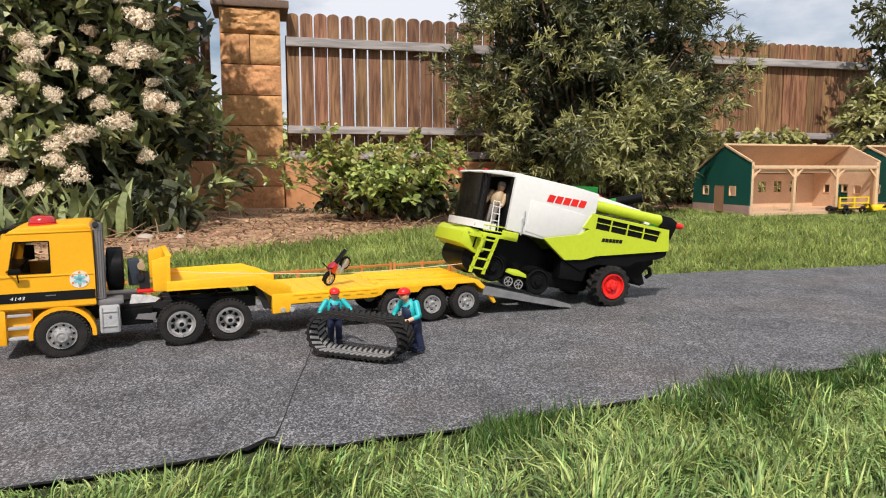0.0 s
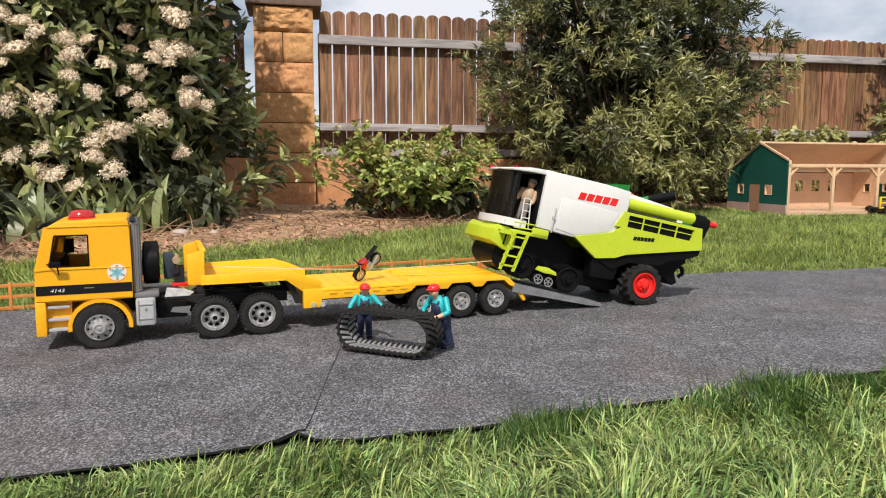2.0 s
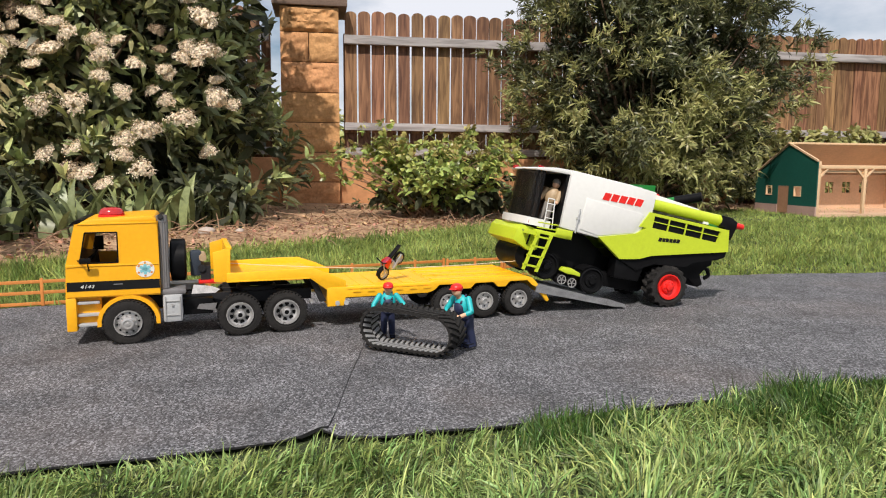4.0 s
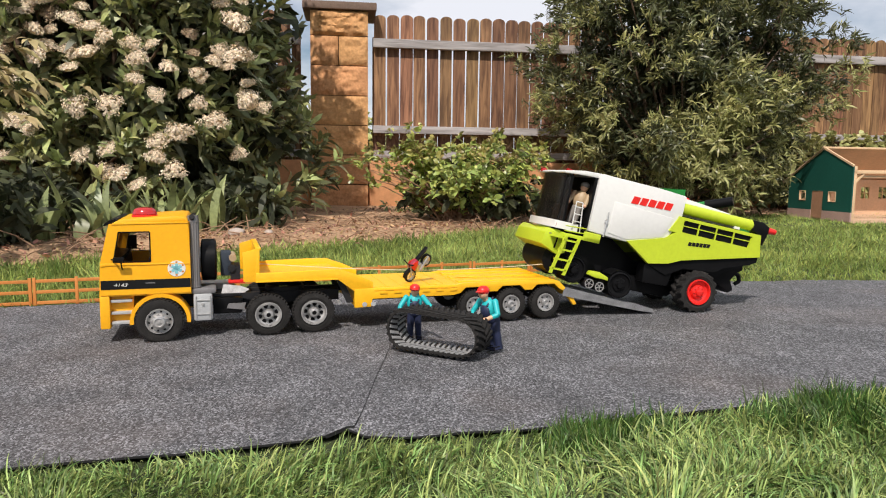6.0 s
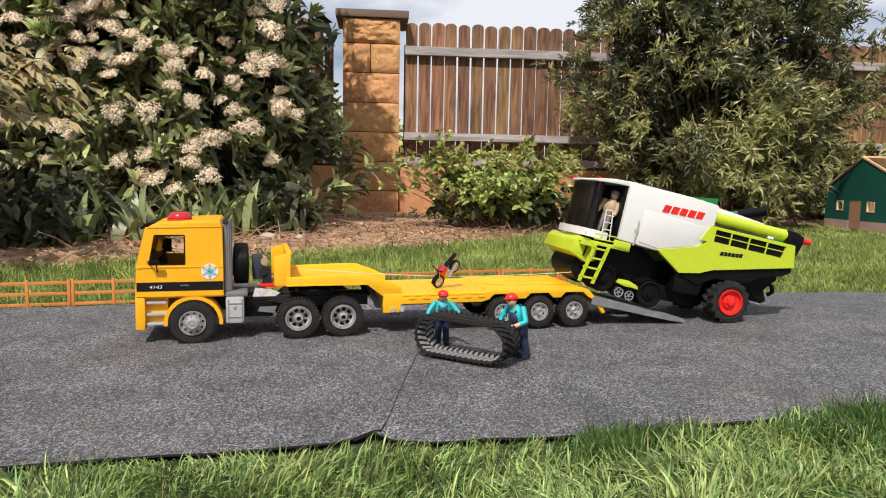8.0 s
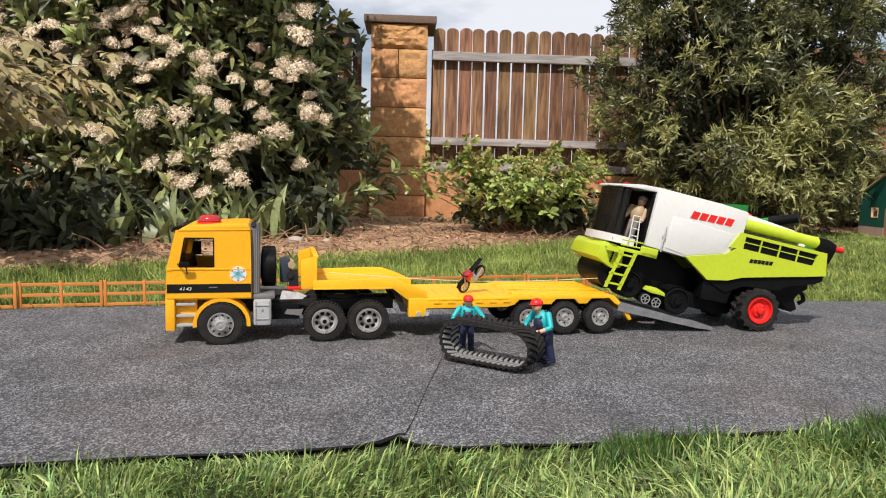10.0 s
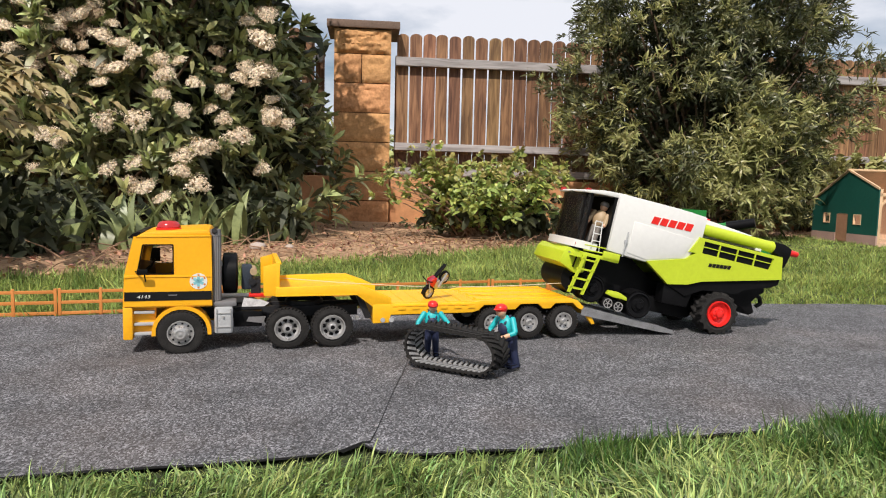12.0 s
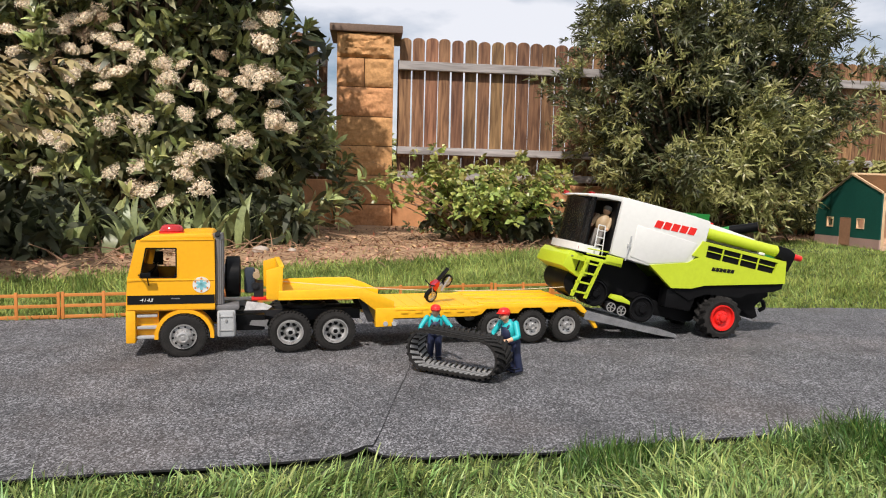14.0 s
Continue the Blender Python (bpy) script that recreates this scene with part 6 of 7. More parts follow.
# ---- plants ----
def unit(v):
    return v / np.maximum(1e-9, np.linalg.norm(v, axis=-1, keepdims=True))


def leaves(rs, base, way, face, length, width, shape, droop=0.25, fold=0.0):
    """Strips of quads: base points, ways they grow, the side they face; shape: share of the width along the leaf."""
    n, rows = len(base), len(shape)
    way, face = unit(way), unit(face)
    side = unit(np.cross(way, face))
    up = np.cross(side, way)
    P = np.zeros((n, rows, 2, 3))
    for k, s in enumerate(shape):
        u = k / (rows - 1)
        c = base + way * (length * u)[:, None] - np.array([0, 0, 1.0]) * (length * (droop * u * u))[:, None] + up * (length * 0.10 * math.sin(math.pi * u))[:, None]
        for j, sg in enumerate((-1, 1)):
            P[:, k, j] = c + side * (sg * 0.5 * s * width)[:, None] + up * (fold * width * s)[:, None]
    return P


def shell_points(rs, n, c, r, thick=0.35, low=-1.0):
    """Points in the outer layer of a lumpy ellipsoid, with the ways outward."""
    d = unit(rs.normal(size=(n * 3, 3)))
    d = d[d[:, 2] > low][:n]
    lump = np.array([1 + 0.16 * noise.noise((v[0] * 2.2 + c[0], v[1] * 2.2, v[2] * 2.2 + c[1])) + 0.10 * noise.noise((v[0] * 6, v[1] * 6 + c[0], v[2] * 6)) for v in d])
    k = (1 - thick * rs.random(len(d)) ** 1.5) * lump
    return np.array(c) + d * np.array(r) * k[:, None], unit(d / np.array(r))


def limbs(rs, base, tips, r0, r1, name, parent, lift=0.4):
    bm = B()
    for tip in tips:
        b = Vector(base) + Vector((rs.uniform(-0.06, 0.06), rs.uniform(-0.06, 0.06), 0))
        tip = Vector(tip)
        mid = b.lerp(tip, 0.5) + Vector((0, 0, lift * (tip - b).length * 0.2))
        pts = [b, b.lerp(mid, 0.5), mid, mid.lerp(tip, 0.55), tip]
        for i in range(4):
            cyl(bm, pts[i], pts[i + 1], r0 + (r1 - r0) * i / 4, r0 + (r1 - r0) * (i + 1) / 4, 6)
    return part(name, bm, M["bark"], parent)


OVATE = (0.12, 0.75, 1.0, 0.72, 0.05)
LANCE = (0.2, 0.9, 1.0, 0.6, 0.03)


def rosettes(rs, tips, out, per, length, width, spread, shape=OVATE, droop=0.25, lift=0.3):
    """Whorls of leaves round each shoot's tip."""
    n = len(tips)
    base = np.repeat(tips, per, 0) + rs.normal(size=(n * per, 3)) * 0.15 * length
    axis = unit(out + np.array([0, 0, lift]))
    axis = np.repeat(axis, per, 0)
    way = unit(axis + unit(rs.normal(size=(n * per, 3))) * spread)
    face = unit(axis + rs.normal(size=way.shape) * 0.35)
    L = length * rs.uniform(0.6, 1.15, n * per)
    return leaves(rs, base, way, face, L, width * L / length * rs.uniform(0.85, 1.2, n * per), shape, droop)


def floret_mesh(seed, material):
    """A flat-topped cluster of many small pale florets on fine stalks."""
    rs = np.random.RandomState(seed)
    n = 190
    r = np.sqrt(rs.random(n))
    a = rs.random(n) * 2 * math.pi
    lump = 1 + 0.22 * np.sin(3 * a + seed) + 0.1 * np.sin(7 * a)
    top = np.stack([r * np.cos(a) * lump, r * np.sin(a) * lump, 0.62 * np.sqrt(np.maximum(0, 1 - (0.95 * r) ** 2)) + 0.12 * rs.random(n)], -1)
    nrm = unit(np.stack([np.cos(a) * r, np.sin(a) * r, 0.55 + 0 * r], -1) + 0.25 * rs.normal(size=(n, 3)))
    P = leaves(rs, top - 0.0, np.cross(nrm, rs.normal(size=(n, 3))), nrm, np.full(n, 0.15), np.full(n, 0.135) * rs.uniform(0.7, 1.2, n), (0.5, 1.0, 0.5), 0.0)
    Q = leaves(rs, top * 0.86, np.cross(nrm, rs.normal(size=(n, 3))), nrm, np.full(n, 0.16), np.full(n, 0.14), (0.5, 1.0, 0.5), 0.0)
    R = leaves(rs, top * np.array([0.2, 0.2, 0]) - np.array([0, 0, 0.25]), top + np.array([0, 0, 0.2]), nrm, np.full(n, 0.85), np.full(n, 0.02), (1.0, 1.0, 1.0), 0.0)
    ob = quads("flower_head", np.concatenate([P, Q, R]), material)
    me = ob.data
    bpy.data.objects.remove(ob)
    return me


def make_viburnum():
    rs = np.random.RandomState(11)
    t = thing("flowering_shrub", Matrix.Translation((-1.7, 3.5, 0)), "large dark evergreen shrub with cream flower heads", "shrub")
    inv = np.array([-1.7, 3.5, 0.0])
    tips, out = shell_points(rs, 2300, (-1.78, 3.60, 0.78), (1.04, 0.74, 1.02), 0.42, -0.85)
    t2, o2 = shell_points(rs, 60, (-0.86, 3.72, 0.32), (0.28, 0.34, 0.38), 0.6, -0.8)
    t3, o3 = shell_points(rs, 420, (-2.7, 3.4, 0.8), (0.9, 0.7, 1.0), 0.4, -0.8)
    t6, o6 = shell_points(rs, 150, (-1.80, 2.98, 0.24), (0.80, 0.30, 0.26), 0.5, -0.5)
    t4, o4 = shell_points(rs, 380, (-1.45, 3.55, 1.45), (0.74, 0.6, 0.55), 0.5, -0.5)
    # t5, t9, t11: unseen upper lobes added to shade the pillar and lower leaves.
    t5, o5 = shell_points(rs, 240, (-1.2, 3.7, 1.95), (0.48, 0.4, 0.5), 0.6, -0.8)
    t7, o7 = shell_points(rs, 170, (-1.06, 4.25, 0.72), (0.22, 0.26, 0.55), 0.8, -0.9)
    t8, o8 = shell_points(rs, 75, (-0.72, 4.22, 0.22), (0.24, 0.20, 0.32), 0.8, -0.9)
    t9, o9 = shell_points(rs, 300, (-1.00, 3.72, 1.72), (0.25, 0.32, 0.34), 0.9, -0.9)
    t11, o11 = shell_points(rs, 420, (-0.98, 3.12, 1.50), (0.46, 0.38, 0.40), 0.8, -0.9)
    t10, o10 = shell_points(rs, 30, (-0.66, 3.36, 0.18), (0.24, 0.26, 0.24), 0.8, -0.9)
    t12, o12 = shell_points(rs, 270, (-1.16, 3.30, 1.96), (0.32, 0.30, 0.32), 0.9, -0.9)   # unseen high lobe, added to shade the pillar's foot
    tips, out = np.concatenate([tips, t2, t3, t4, t5, t6, t7, t8, t9, t10, t11, t12]), np.concatenate([out, o2, o3, o4, o5, o6, o7, o8, o9, o10, o11, o12])
    keep = tips[:, 2] > 0.06
    keep &= np.array([noise.noise((p[0] * 4.5, p[1] * 4.5, p[2] * 4.5)) for p in tips]) > -0.12   # dark hollows between the shoots
    keep &= (tips[:, 2] > 0.34) | (rs.random(len(tips)) < 0.45)   # thinned near the ground for a darker foot
    tips, out = tips[keep] - inv, out[keep]
    quads("crown", rosettes(rs, tips, out, 9, 0.102, 0.0255, 0.95, OVATE, 0.28), M["leafdark"], t)
    pick = rs.random(len(tips)) < 0.54
    quads("young_growth", rosettes(rs, tips[pick] + out[pick] * 0.05, out[pick], 8, 0.092, 0.0255, 0.85, OVATE, 0.12, 0.8), M["leaflight"], t)
    # Darkened leaves fill the middle: shade inside the shrub as colour.
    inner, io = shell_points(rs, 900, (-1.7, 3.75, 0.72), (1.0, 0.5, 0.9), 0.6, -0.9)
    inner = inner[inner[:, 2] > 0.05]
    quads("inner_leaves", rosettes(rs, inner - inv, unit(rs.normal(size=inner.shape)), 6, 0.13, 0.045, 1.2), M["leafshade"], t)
    # Low leaves painted dark for the shade at the shrub's foot.
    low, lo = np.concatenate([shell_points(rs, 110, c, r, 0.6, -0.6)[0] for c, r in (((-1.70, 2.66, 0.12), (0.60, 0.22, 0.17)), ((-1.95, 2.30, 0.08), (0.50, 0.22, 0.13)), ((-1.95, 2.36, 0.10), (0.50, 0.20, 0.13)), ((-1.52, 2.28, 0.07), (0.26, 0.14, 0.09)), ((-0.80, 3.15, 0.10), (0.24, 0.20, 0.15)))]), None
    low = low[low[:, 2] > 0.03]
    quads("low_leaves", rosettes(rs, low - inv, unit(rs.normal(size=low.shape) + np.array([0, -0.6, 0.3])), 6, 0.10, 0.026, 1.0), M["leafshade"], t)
    limbs(rs, (0, 0.1, 0.0), [p for p in tips[::26]], 0.018, 0.003, "branch", t)
    heads, faded = [floret_mesh(s, M["blossom"]) for s in (1, 2, 3, 4)], [floret_mesh(5, M["oldblossom"])]
    spots = [(-1.62, 0.91), (-1.8, 0.83), (-1.74, 0.86), (-1.62, 0.77), (-1.4, 0.85), (-1.51, 0.7), (-1.33, 0.72), (-1.25, 0.78), (-1.13, 0.7), (-1.02, 0.67), (-0.85, 0.7), (-0.74, 0.72), (-0.75, 0.84), (-1.62, 0.62), (-1.61, 0.45), (-1.38, 0.51),
             (-1.26, 0.52), (-1.14, 0.62), (-1.06, 0.56), (-0.9, 0.53), (-0.84, 0.46), (-0.7, 0.53), (-1.08, 0.38), (-0.99, 0.41), (-1.07, 0.31), (-1.25, 0.34), (-1.38, 0.32), (-1.28, 0.25), (-1.0, 0.26), (-1.67, 0.96), (-0.74, 0.96),
             (-1.48, 0.94), (-1.52, 0.80), (-1.50, 0.74), (-1.40, 0.66), (-1.31, 0.82), (-1.16, 0.76), (-0.66, 0.52), (-1.14, 0.20), (-1.21, 0.24), (-1.56, 0.42), (-1.56, 0.88), (-1.44, 1.02)]
    rng = random.Random(4)
    spots += [(rng.uniform(-2.6, -1.85), rng.uniform(0.4, 1.3)) for k in range(26)] + [(rng.uniform(-1.7, -0.8), rng.uniform(1.05, 1.5)) for k in range(9)]
    spots += [(rng.uniform(-2.0, -1.55), rng.uniform(0.72, 1.1)) for k in range(22)] + [(rng.uniform(-1.85, -0.72), rng.uniform(0.28, 1.0)) for k in range(26)] + [(rng.uniform(-1.75, -1.38), rng.uniform(0.72, 1.02)) for k in range(12)]
    big = {0, 15, 16, 21, 23, 11, 12}
    for k, (x, z) in enumerate(spots):
        s = 0.060 if k in big else rng.uniform(0.038, 0.052) if k < 100 else rng.uniform(0.028, 0.044)
        m = Matrix.Translation(Vector((x, 2.86 + 0.10 * abs(x + 1.3) - 0.22 * min(1.0, max(0.0, (-1.5 - x) / 0.4)) + rng.uniform(-0.02, 0.05) + (0.08 if k >= 100 else 0), z)) - Vector(inv)) @ pose(0, 0, 0, rng.uniform(25, 60), rng.uniform(-28, 28), 0) @ pose(0, 0, 0, 0, 0, rng.uniform(0, 360)) @ Matrix.Diagonal((s * rng.uniform(0.8, 1.25), s * rng.uniform(0.75, 1.1), s * rng.uniform(0.7, 1.1), 1))
        part("flower_head", (heads + faded)[k % 5 if k > 40 else k % 4], None, t, "cream flower head going brown" if k == 0 else "", m)
    return t


# Dark leaf colour standing in for the shade inside the shrubs.
M["leafshade"] = mat("shaded_leaf", (0.045, 0.052, 0.020), 0.62, var=0.3, scale=7, island=0.3, sheer=0.1)
make_viburnum()


def make_willow():
    rs = np.random.RandomState(5)
    o = np.array([1.6, 4.5, 0.0])
    t = thing("narrow_leaved_shrub", Matrix.Translation(o), "tall bushy shrub with narrow olive leaves before the fence", "shrub")

    def sprays(n, c, r, low, per, size, thick):
        """Shoots gathered into sprays, with dark gaps between them."""
        p, q = shell_points(rs, n, c, r, thick, low)
        p, q = np.repeat(p, per, 0), np.repeat(q, per, 0)
        along = rs.random((len(p), 1)) * size * 1.6
        return p + rs.normal(size=p.shape) * size * 0.55 + q * along - np.array([0, 0, 1.0]) * along * 0.35, unit(q + rs.normal(size=q.shape) * 0.35)
    a, ao = sprays(380, (1.58, 4.47, 0.84), (0.86, 0.48, 0.72), -0.95, 13, 0.075, 0.4)
    b, bo = sprays(180, (1.66, 4.47, 1.42), (0.80, 0.45, 0.42), -0.4, 11, 0.075, 0.45)
    c, co = sprays(40, (2.36, 4.5, 0.88), (0.32, 0.30, 0.34), -1, 11, 0.07, 0.5)
    d, do = sprays(84, (1.66, 4.06, 0.54), (0.40, 0.18, 0.40), -0.9, 11, 0.075, 0.5)
    tips, out = np.concatenate([a, b, c, d]), np.concatenate([ao, bo, co, do])
    keep = tips[:, 2] > 0.05
    keep &= np.array([noise.noise((p[0] * 3.6 + 4, p[1] * 3.6, p[2] * 3.6)) for p in tips]) > -0.14   # dark hollows between the sprays
    keep &= (tips[:, 0] > 1.15) | (tips[:, 2] > 0.62) | (rs.random(len(tips)) < 0.5)   # thinned low down on the rose's side to show the dark inner leaves
    tips, out = tips[keep] - o, out[keep]
    # More pale leaves low and in front, fewer high up: sunlight put into colour.
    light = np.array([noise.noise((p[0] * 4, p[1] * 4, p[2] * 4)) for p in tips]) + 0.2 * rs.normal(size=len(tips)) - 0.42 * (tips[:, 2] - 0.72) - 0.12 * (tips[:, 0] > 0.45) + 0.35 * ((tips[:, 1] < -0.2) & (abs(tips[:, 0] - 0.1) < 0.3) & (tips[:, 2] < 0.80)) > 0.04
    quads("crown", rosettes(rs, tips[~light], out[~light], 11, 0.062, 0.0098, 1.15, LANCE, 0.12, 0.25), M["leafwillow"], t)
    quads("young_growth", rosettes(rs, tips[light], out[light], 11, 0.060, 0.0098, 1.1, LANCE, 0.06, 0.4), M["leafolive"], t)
    # The inner mass is coloured dark in place of deep shade.
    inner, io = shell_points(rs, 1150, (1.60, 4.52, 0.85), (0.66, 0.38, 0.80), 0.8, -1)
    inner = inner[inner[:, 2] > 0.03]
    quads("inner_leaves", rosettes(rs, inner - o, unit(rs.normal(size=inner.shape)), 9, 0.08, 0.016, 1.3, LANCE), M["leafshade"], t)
    limbs(rs, (0, 0, 0), [p for p in tips[::80]], 0.014, 0.002, "branch", t)
    return t


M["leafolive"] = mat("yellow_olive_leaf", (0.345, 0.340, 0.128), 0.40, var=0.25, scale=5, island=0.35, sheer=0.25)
make_willow()


def make_rose():
    rs = np.random.RandomState(8)
    o = np.array([0.16, 3.62, 0.015])
    t = thing("rose_bush", Matrix.Translation(o), "low rose bush with glossy green leaves in the mulch", "shrub")
    stems, tips, outs = B(), [], []
    for k in range(84):
        a = rs.uniform(0, 2 * math.pi)
        reach = rs.uniform(0.14, 0.60)
        end = Vector((math.cos(a) * reach * 1.0, math.sin(a) * reach * 0.75, rs.uniform(0.20, 0.44) - 0.18 * max(0, reach - 0.35)))
        b = Vector((rs.uniform(-0.07, 0.07), rs.uniform(-0.05, 0.05), -0.01))
        prev = b
        for i in range(1, 6):
            u = i / 5
            p = b.lerp(end, u) + Vector((rs.normal() * 0.012, rs.normal() * 0.012, 0.05 * math.sin(math.pi * u)))
            cyl(stems, prev, p, 0.005 * (1.2 - u), 0.005 * (1.0 - u) + 0.0008, 5)
            if i > 1:
                for q in range(1 if end.x < -0.26 else 3):
                    w = prev.lerp(p, rs.random())
                    tips.append(w + Vector(rs.normal(size=3) * 0.03))
                    outs.append(Vector((w.x, w.y, 0.15)))
            prev = p
    part("stem", stems, M["twig"], t)
    tips, outs = np.array(tips), unit(np.array(outs))
    quads("leaves", rosettes(rs, tips, outs, 6, 0.045, 0.022, 1.0, OVATE, 0.25, 0.4), M["leafrose"], t)
    up = tips[:, 2] > 0.29
    quads("young_leaves", rosettes(rs, tips[up] + np.array([0, 0, 0.02]), outs[up], 4, 0.042, 0.018, 0.9, OVATE, 0.3, 0.6), M["leafbronze"], t)
    # Dark-coloured leaves paint the shadow low inside the bush.
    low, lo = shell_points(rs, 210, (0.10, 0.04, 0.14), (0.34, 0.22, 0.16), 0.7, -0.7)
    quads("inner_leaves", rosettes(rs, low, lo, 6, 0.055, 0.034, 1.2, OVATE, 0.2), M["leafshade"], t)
    return t


make_rose()


def make_straps(x, y, n, length, width, seed, label, name="broad_leaved_plant"):
    """A clump of long arching leaves from one crown."""
    rs = np.random.RandomState(seed)
    t = thing(name, Matrix.Translation((x, y, 0.015)), label, "plant", "leafy clumps in the bed")
    a = rs.uniform(0, 2 * math.pi, n)
    way = np.stack([np.cos(a) * rs.uniform(0.2, 1.0, n), np.sin(a) * rs.uniform(0.2, 1.0, n), rs.uniform(1.0, 1.9, n)], -1)
    face = np.stack([-np.cos(a), -np.sin(a), 0.5 + 0 * a], -1) + rs.normal(size=(n, 3)) * 0.3
    base = rs.normal(size=(n, 3)) * np.array([0.05, 0.04, 0.0])
    L = length * rs.uniform(0.6, 1.1, n)
    P = leaves(rs, base, way, face, L, np.full(n, width) * rs.uniform(0.7, 1.2, n), (0.45, 0.85, 1.0, 0.95, 0.75, 0.4, 0.04), rs.uniform(0.05, 0.40, n), 0.12)
    quads("leaves", P, M["leafbroad"], t)
    return t


for x, y, n, L, w, s in ((-0.93, 2.86, 26, 0.33, 0.036, 1), (-1.12, 2.52, 24, 0.27, 0.032, 2), (-1.30, 2.42, 12, 0.25, 0.042, 3), (-0.76, 3.02, 16, 0.26, 0.032, 5), (-0.94, 2.62, 22, 0.27, 0.026, 7), (-1.24, 2.58, 20, 0.27, 0.032, 9), (-1.64, 2.48, 16, 0.27, 0.030, 12)):
    make_straps(x, y, n, L, w, s, "clump of arching grey-green strap leaves at the shrub's foot" if w < 0.04 else "clump of broad pale green leaves at the shrub's foot")


def make_maple():
    rs = np.random.RandomState(21)
    o = np.array([-2.02, 2.14, 0.0])
    t = thing("maple_tree", Matrix.Translation(o), "small maple with lobed bronze leaves on drooping twigs", "tree")
    tips = []
    bm = B()
    cyl(bm, (0, 0, -0.02), (0.02, 0, 0.45), 0.016, 0.012, 8)
    for k in range(46):
        # The fore twigs lie outside the view, added to shade the bed.
        fore = k > 22
        end = Vector((rs.uniform(0.10, 0.80) if fore else rs.uniform(0.30, 0.95), rs.uniform(-0.60, -0.22) if fore else rs.uniform(-0.2, 0.25), rs.uniform(0.44, 0.66) if fore else rs.uniform(0.42, 0.64)))
        mid = Vector((0.02, 0, 0.45)).lerp(end, 0.5) + Vector((0, 0, 0.10))
        cyl(bm, (0.02, 0, 0.43), mid, 0.006, 0.004, 5)
        cyl(bm, mid, end, 0.004, 0.0012, 5)
        for q in range(12 if fore else 10):
            tips.append(mid.lerp(end, q / 8) + Vector(rs.normal(size=3) * 0.03))
    part("trunk", bm, M["bark"], t)
    tips = np.array([tuple(p) for p in tips])
    strips = []
    for k in range(len(tips)):
        head = unit(np.array([[rs.uniform(0.2, 1.0), rs.uniform(-0.8, 0.3), rs.uniform(-0.6, 0.0)]]))[0]
        side = unit(np.cross(head, [0, 0.3, 1.0]))
        for a in (-1.15, -0.6, 0.0, 0.6, 1.15):
            strips.append((tips[k], head * math.cos(a) + side * math.sin(a), 0.078 * (1 - 0.28 * abs(a))))
    base = np.array([s[0] for s in strips])
    way = np.array([s[1] for s in strips])
    L = np.array([s[2] for s in strips])
    P = leaves(rs, base, way, np.tile([0.1, -0.35, 1.0], (len(base), 1)) + rs.normal(size=base.shape) * 0.2, L, L * 0.36, (0.30, 0.8, 1.0, 0.55, 0.03), 0.15)
    quads("crown", P, M["leafmaple"], t)
    return t


make_maple()


def make_bush(x, y, r, n, seed, label, material, length=0.07, width=0.03, name="garden_bush", lobes=()):
    rs = np.random.RandomState(seed)
    t = thing(name, Matrix.Translation((x, y, 0.02)), label, "shrub")
    tips, out = shell_points(rs, n, (0, 0, r[2] * 0.95), r, 0.5, -0.9)
    for c, lr, ln in lobes:
        lt, lo = shell_points(rs, ln, c, lr, 0.8, -1)
        tips, out = np.concatenate([tips, lt]), np.concatenate([out, lo])
    tips[:, 2] = np.maximum(tips[:, 2], 0.03)
    quads("crown", rosettes(rs, tips, out, 7, length, width, 1.0), M[material], t)
    # Every third shoot repeats inside in a colour darkened for shade.
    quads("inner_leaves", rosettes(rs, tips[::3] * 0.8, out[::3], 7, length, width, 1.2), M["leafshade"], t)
    if n > 100:
        limbs(rs, (0, 0, 0), [p for p in tips[::30]], 0.010, 0.002, "branch", t)
    return t


make_bush(4.02, 4.88, (0.30, 0.22, 0.46), 420, 31, "leafy bush with dull olive leaves beside the fence's end", "leafolive", 0.075, 0.024)
make_bush(4.42, 5.0, (0.34, 0.28, 0.62), 300, 32, "tall bush with olive leaves hanging over the fence's end", "leafwillow", 0.07, 0.024, lobes=(((-0.14, 0, 1.46), (0.42, 0.25, 0.17), 130), ((-0.40, -0.1, 1.30), (0.20, 0.15, 0.06), 22), ((-0.42, -0.1, 0.95), (0.16, 0.1, 0.25), 26)))
for k, (x, w) in enumerate(((2.65, 0.24), (3.05, 0.26), (3.42, 0.24))):
    make_bush(x, 4.98 + 0.1 * k * 0.4, (w, 0.12, 0.29), 240, 40 + k, "low leafy hedge plant along the foot of the fence", "leafolive", 0.06, 0.03, "hedge_plant")
for k, (x, y) in enumerate(((0.62, 3.95), (0.92, 4.15), (0.5, 4.3), (-0.05, 4.2))):
    make_bush(x, y, (0.20, 0.18, 0.05), 34, 70 + k, "straggly grey-green ground plant in the mulch", "leafbroad", 0.05, 0.014, "ground_plant")
make_bush(0.72, 4.45, (0.26, 0.22, 0.08), 60, 51, "straggly grey-green ground plant in the mulch", "leafbroad", 0.06, 0.02, "ground_plant")
for k, (s, back, h) in enumerate(((-0.75, 1.5, 0.42), (-0.2, 1.8, 0.40), (-2.0, 1.6, 0.45))):
    x, y = fence_xy(s, back)
    make_bush(x, y, (0.55, 0.4, h), 420, 60 + k, "green bush in the next garden, behind the fence", "leaflight", 0.09, 0.04)


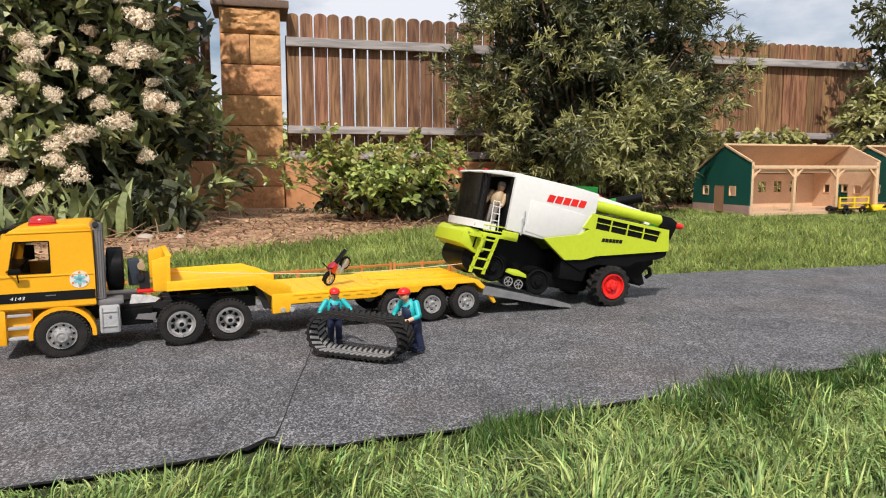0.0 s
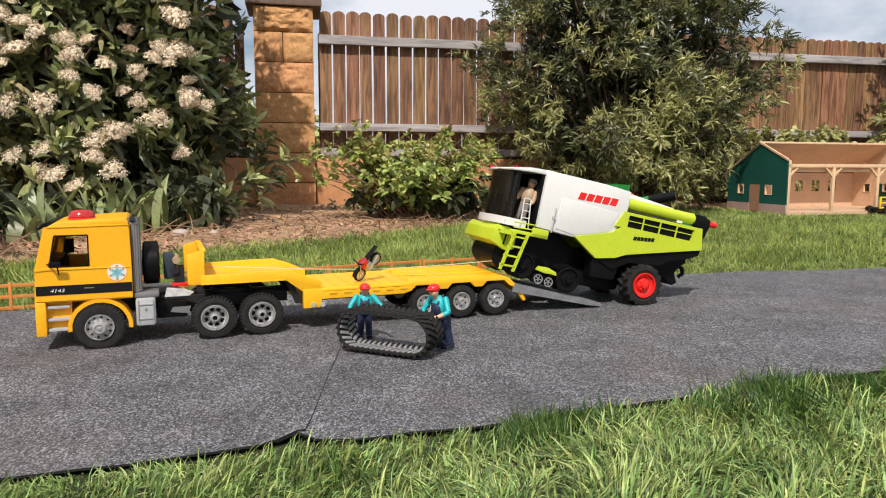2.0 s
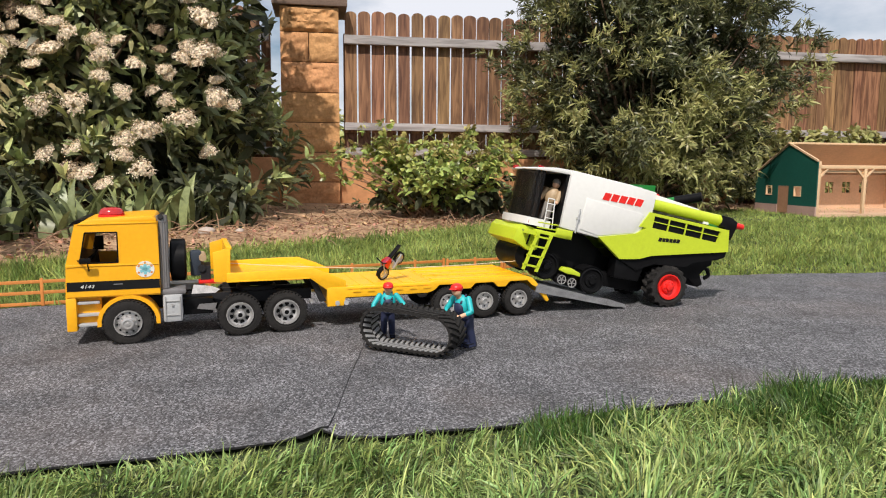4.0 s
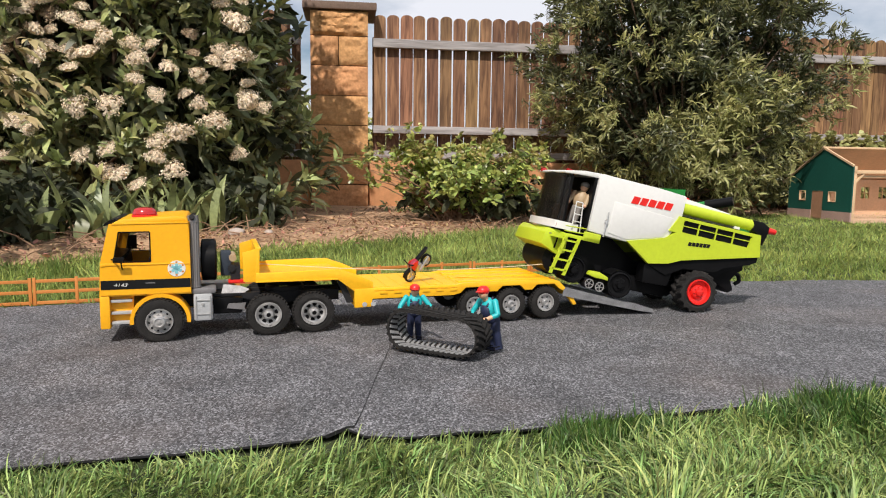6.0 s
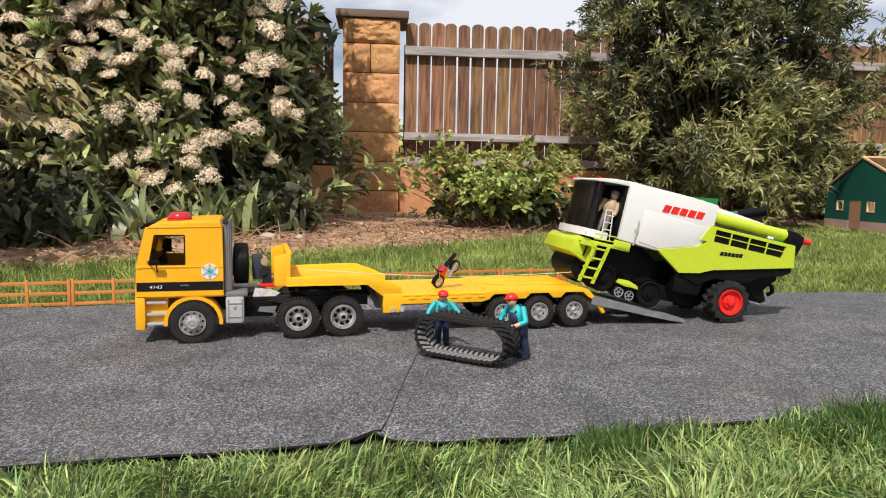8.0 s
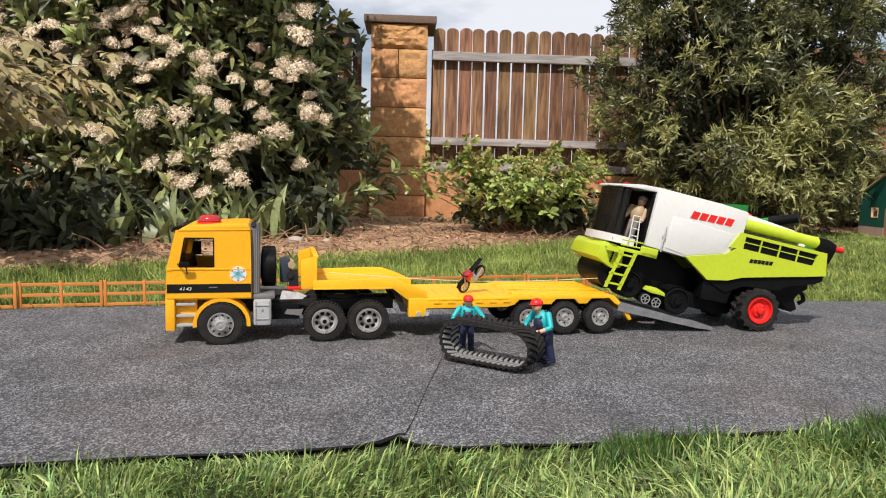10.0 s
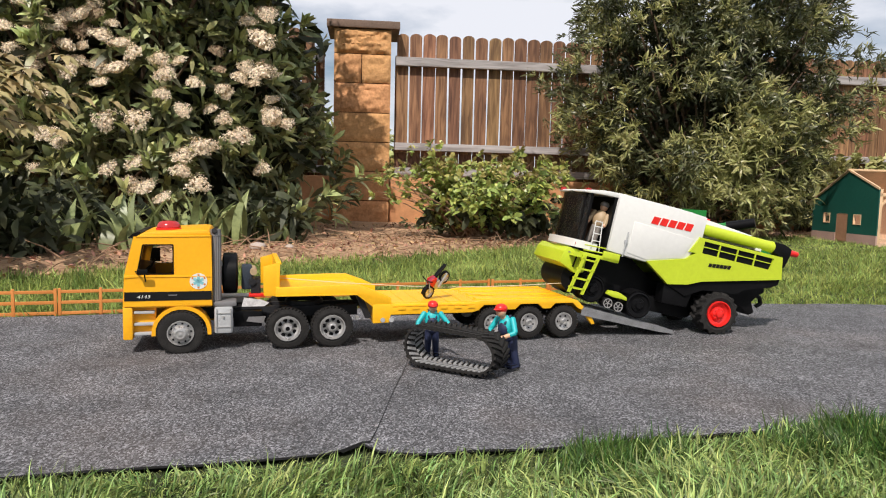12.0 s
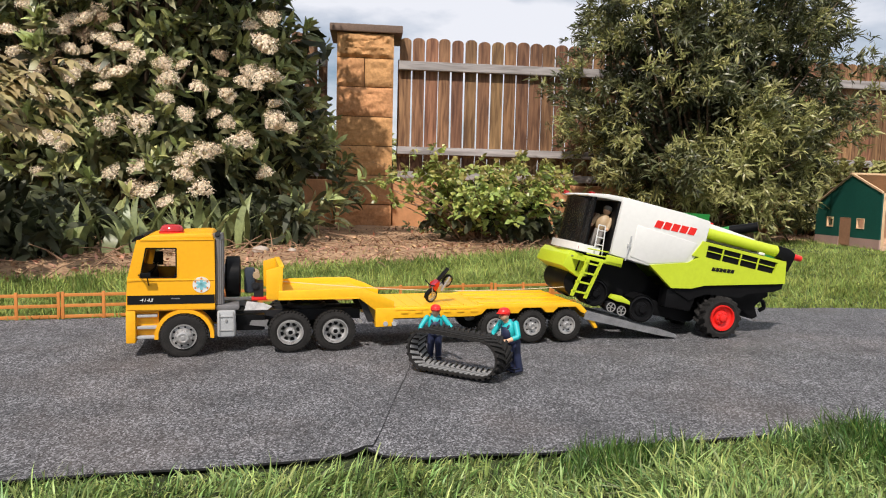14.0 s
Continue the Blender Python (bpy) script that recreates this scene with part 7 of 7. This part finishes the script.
# ---- mulch, twigs and a pale stone in the bed ----
def make_chips():
    rs = np.random.RandomState(3)
    pts = []
    while len(pts) < 10500:
        x = rs.uniform(-2.4, 2.6)
        y = float(bed_y(x)) + rs.uniform(-0.06, 2.1) * (1 if rs.random() < 0.6 else 0.3)
        if y < fence_xy((x + 0.372), 0)[1] - 0.02:
            pts.append((x, y, ground_z(x, y) + 0.004))
    base = np.array(pts)
    n = len(base)
    way = unit(rs.normal(size=(n, 3)) * np.array([1, 1, 0.35]))
    face = unit(np.array([0, 0, 1.0]) + rs.normal(size=(n, 3)) * 0.45)
    L = rs.uniform(0.006, 0.024, n)
    ob = quads("mulch_chips", leaves(rs, base, way, face, L, L * rs.uniform(0.25, 0.6, n), (0.6, 1.0, 0.9, 0.4), -0.05), M["chip"], None, False)
    tagged(ob, "dry bark chips and fallen leaves on the bed", "mulch", kind="stuff")
    bm = B()
    for k in range(240):
        x = rs.uniform(-1.2, 1.4)
        y = float(bed_y(x)) + rs.uniform(0.02, 0.8)
        a = rs.uniform(0, 6.28)
        l = rs.uniform(0.04, 0.22)
        p = Vector((x, y, ground_z(x, y) + 0.006))
        q = p + Vector((math.cos(a) * l, math.sin(a) * l, rs.uniform(-0.005, 0.06)))
        cyl(bm, p, p.lerp(q, 0.5) + Vector((0, 0, 0.008)), 0.0026, 0.002, 5)
        cyl(bm, p.lerp(q, 0.5) + Vector((0, 0, 0.008)), q, 0.002, 0.001, 5)
    tagged(part("dry_twigs", bm, M["twig"]), "dry brown twigs lying on the mulch", "twigs", kind="stuff")


make_chips()


def make_stone(x, y, r, seed, label):
    bm = B()
    bmesh.ops.create_icosphere(bm, subdivisions=3, radius=r)
    for v in bm.verts:
        v.co *= 1 + 0.25 * noise.noise(v.co * (2.2 / r) * 0.4 + Vector((seed, 0, 0)))
        v.co.z *= 0.55
    ob = part("stone", bm, M["stone"], None, at=Matrix.Translation((x, y, ground_z(x, y) + r * 0.3)))
    return tagged(ob, label, "stone")


M["stone"] = mat("pale_stone", (0.40, 0.33, 0.28), 0.85, var=0.2, scale=25, bump=0.002, bscale=120)
make_stone(-0.70, 2.66, 0.032, 1.0, "pale pinkish stone at the edge of the bed")
make_stone(-0.60, 2.75, 0.018, 2.0, "small pale stone lying in the mulch")


# ---- grass ----
def field(xs, ys, f, k):
    """A smooth random field over the lawn."""
    return np.array([noise.noise((x * f, y * f, k)) for x, y in zip(xs, ys)])


def blades(name, xs, ys, h, width, seed, label, lean=0.5, flop=0.6, droop=(0.1, 1.0), shape=(0.9, 1.0, 0.85, 0.6, 0.08), material="grass"):
    """Curved blades; those of one clump flop over the same way."""
    rs = np.random.RandomState(seed)
    n = len(xs)
    z = np.array([ground_z(x, y) for x, y in zip(xs, ys)]) - 0.004
    a = rs.uniform(0, 2 * math.pi, n)
    comb = 7.0 * field(xs, ys, 7.0, 7) + 3.0 * field(xs, ys, 19.0, 4)
    out = np.stack([np.cos(a) * lean + np.cos(comb) * flop, np.sin(a) * lean + np.sin(comb) * flop * 0.8, np.ones(n)], -1)
    out[:, :2] *= rs.random(n)[:, None] ** 0.6 * 1.4
    face = np.stack([np.cos(a + 1.57), np.sin(a + 1.57), 0.3 + 0 * a], -1)
    P = leaves(rs, np.stack([xs, ys, z], -1), out, face, h, width, shape, rs.uniform(*droop, n))
    return tagged(quads(name, P, M[material]), label, "grass", kind="stuff")


def make_grass():
    rs = np.random.RandomState(17)
    # before the felt: long, flopped over in clumps
    n = 400000
    xs, ys = rs.uniform(-1.15, 1.75, n), rs.uniform(0.22, 1.25, n)
    edge = near_y(xs)
    ok = (ys < edge + 0.001) & (ys > edge - 0.62) & (np.abs(xs) < 0.72 * ys + 0.45)
    xs, ys, edge = xs[ok], ys[ok], edge[ok]
    ok = field(xs + 3, ys, 15, 2) + 0.25 * rs.normal(size=len(xs)) > -0.26
    xs, ys, edge = xs[ok], ys[ok], edge[ok]
    h = (0.050 + 0.026 * field(xs, ys, 3.2, 2) + 0.030 * field(xs, ys, 10, 2)) * rs.uniform(0.55, 1.35, len(xs))
    rise = np.interp(xs, (0.12, 0.16, 0.29, 0.32, 0.40, 0.43), (0.0, 0.6, 0.6, 0.0, 0.0, 1.0))     # the two tall tufts at the felt's edge
    h *= np.interp(edge - ys, (0.0, 0.012, 0.04, 0.09), (0.34, 0.54, 0.76, 1.0)) * (1 - rise) + rise * np.interp(edge - ys, (0.0, 0.03, 0.1), (0.45, 0.8, 1.05))
    blades("foreground_grass", xs, ys, np.clip(h, 0.008, 0.066), rs.uniform(0.0008, 0.0024, len(xs)), 1, "long bright green grass before the felt road", 0.55, 0.75, (0.2, 1.2))
    # tall, darker tufts over the felt's edge
    n = 42000
    xs = rs.uniform(0.10, 1.5, n)
    ys = near_y(xs) - np.interp(xs, (0.37, 0.44, 0.54, 0.62), (0.075, 0.115, 0.115, 0.075)) * rs.random(n) ** 0.8 + 0.002
    rise = np.interp(xs, (0.115, 0.15, 0.22, 0.28, 0.315, 0.372, 0.40, 0.50, 0.56, 0.66, 0.8, 1.5), (0.0, 0.95, 0.9, 1.05, 0.0, 0.0, 0.95, 1.2, 0.9, 0.7, 1.0, 0.9))
    ok = (rise > 0.05) & (field(xs, ys, 12.0, 3) + 0.2 * rs.normal(size=n) > -0.22)
    xs, ys, rise = xs[ok], ys[ok], rise[ok]
    h = (0.037 + 0.012 * field(xs, ys, 14.0, 5)) * rs.uniform(0.6, 1.35, len(xs)) * rise
    blades("edge_grass", xs, ys, np.maximum(0.008, h), rs.uniform(0.0009, 0.0021, len(xs)), 3, "tall dark green grass tufts along the felt's edge", 0.45, 0.35, (0.05, 0.8), (0.9, 1.0, 0.85, 0.6, 0.08), "grassdark")
    # lawn beyond
    n = 190000
    xs = rs.uniform(-1.9, 4.2, n)
    far, bed = far_y(xs), bed_y(xs)
    u = rs.random(n) ** 1.3
    ys = far - 0.004 + (bed - far + 0.05) * u
    ok = (np.abs(xs - 0.05 * ys) < 0.86 * ys + 0.15)
    xs, ys = xs[ok], ys[ok]
    h = (0.040 + 0.020 * field(xs, ys, 2.4, 2)) * rs.uniform(0.5, 1.35, len(xs)) * np.interp(ys, (1.3, 3.0, 3.8, 4.5), (1.0, 1.15, 0.75, 0.85))
    blades("lawn_grass", xs, ys, np.maximum(0.012, h), rs.uniform(0.0014, 0.0030, len(xs)) * np.interp(ys, (1.3, 4.5), (1.0, 1.6)), 2, "bright green lawn grass between the road and the bed", 0.42, 0.30, (0.05, 1.0), (0.95, 0.9, 0.1), "lawn")


make_grass()
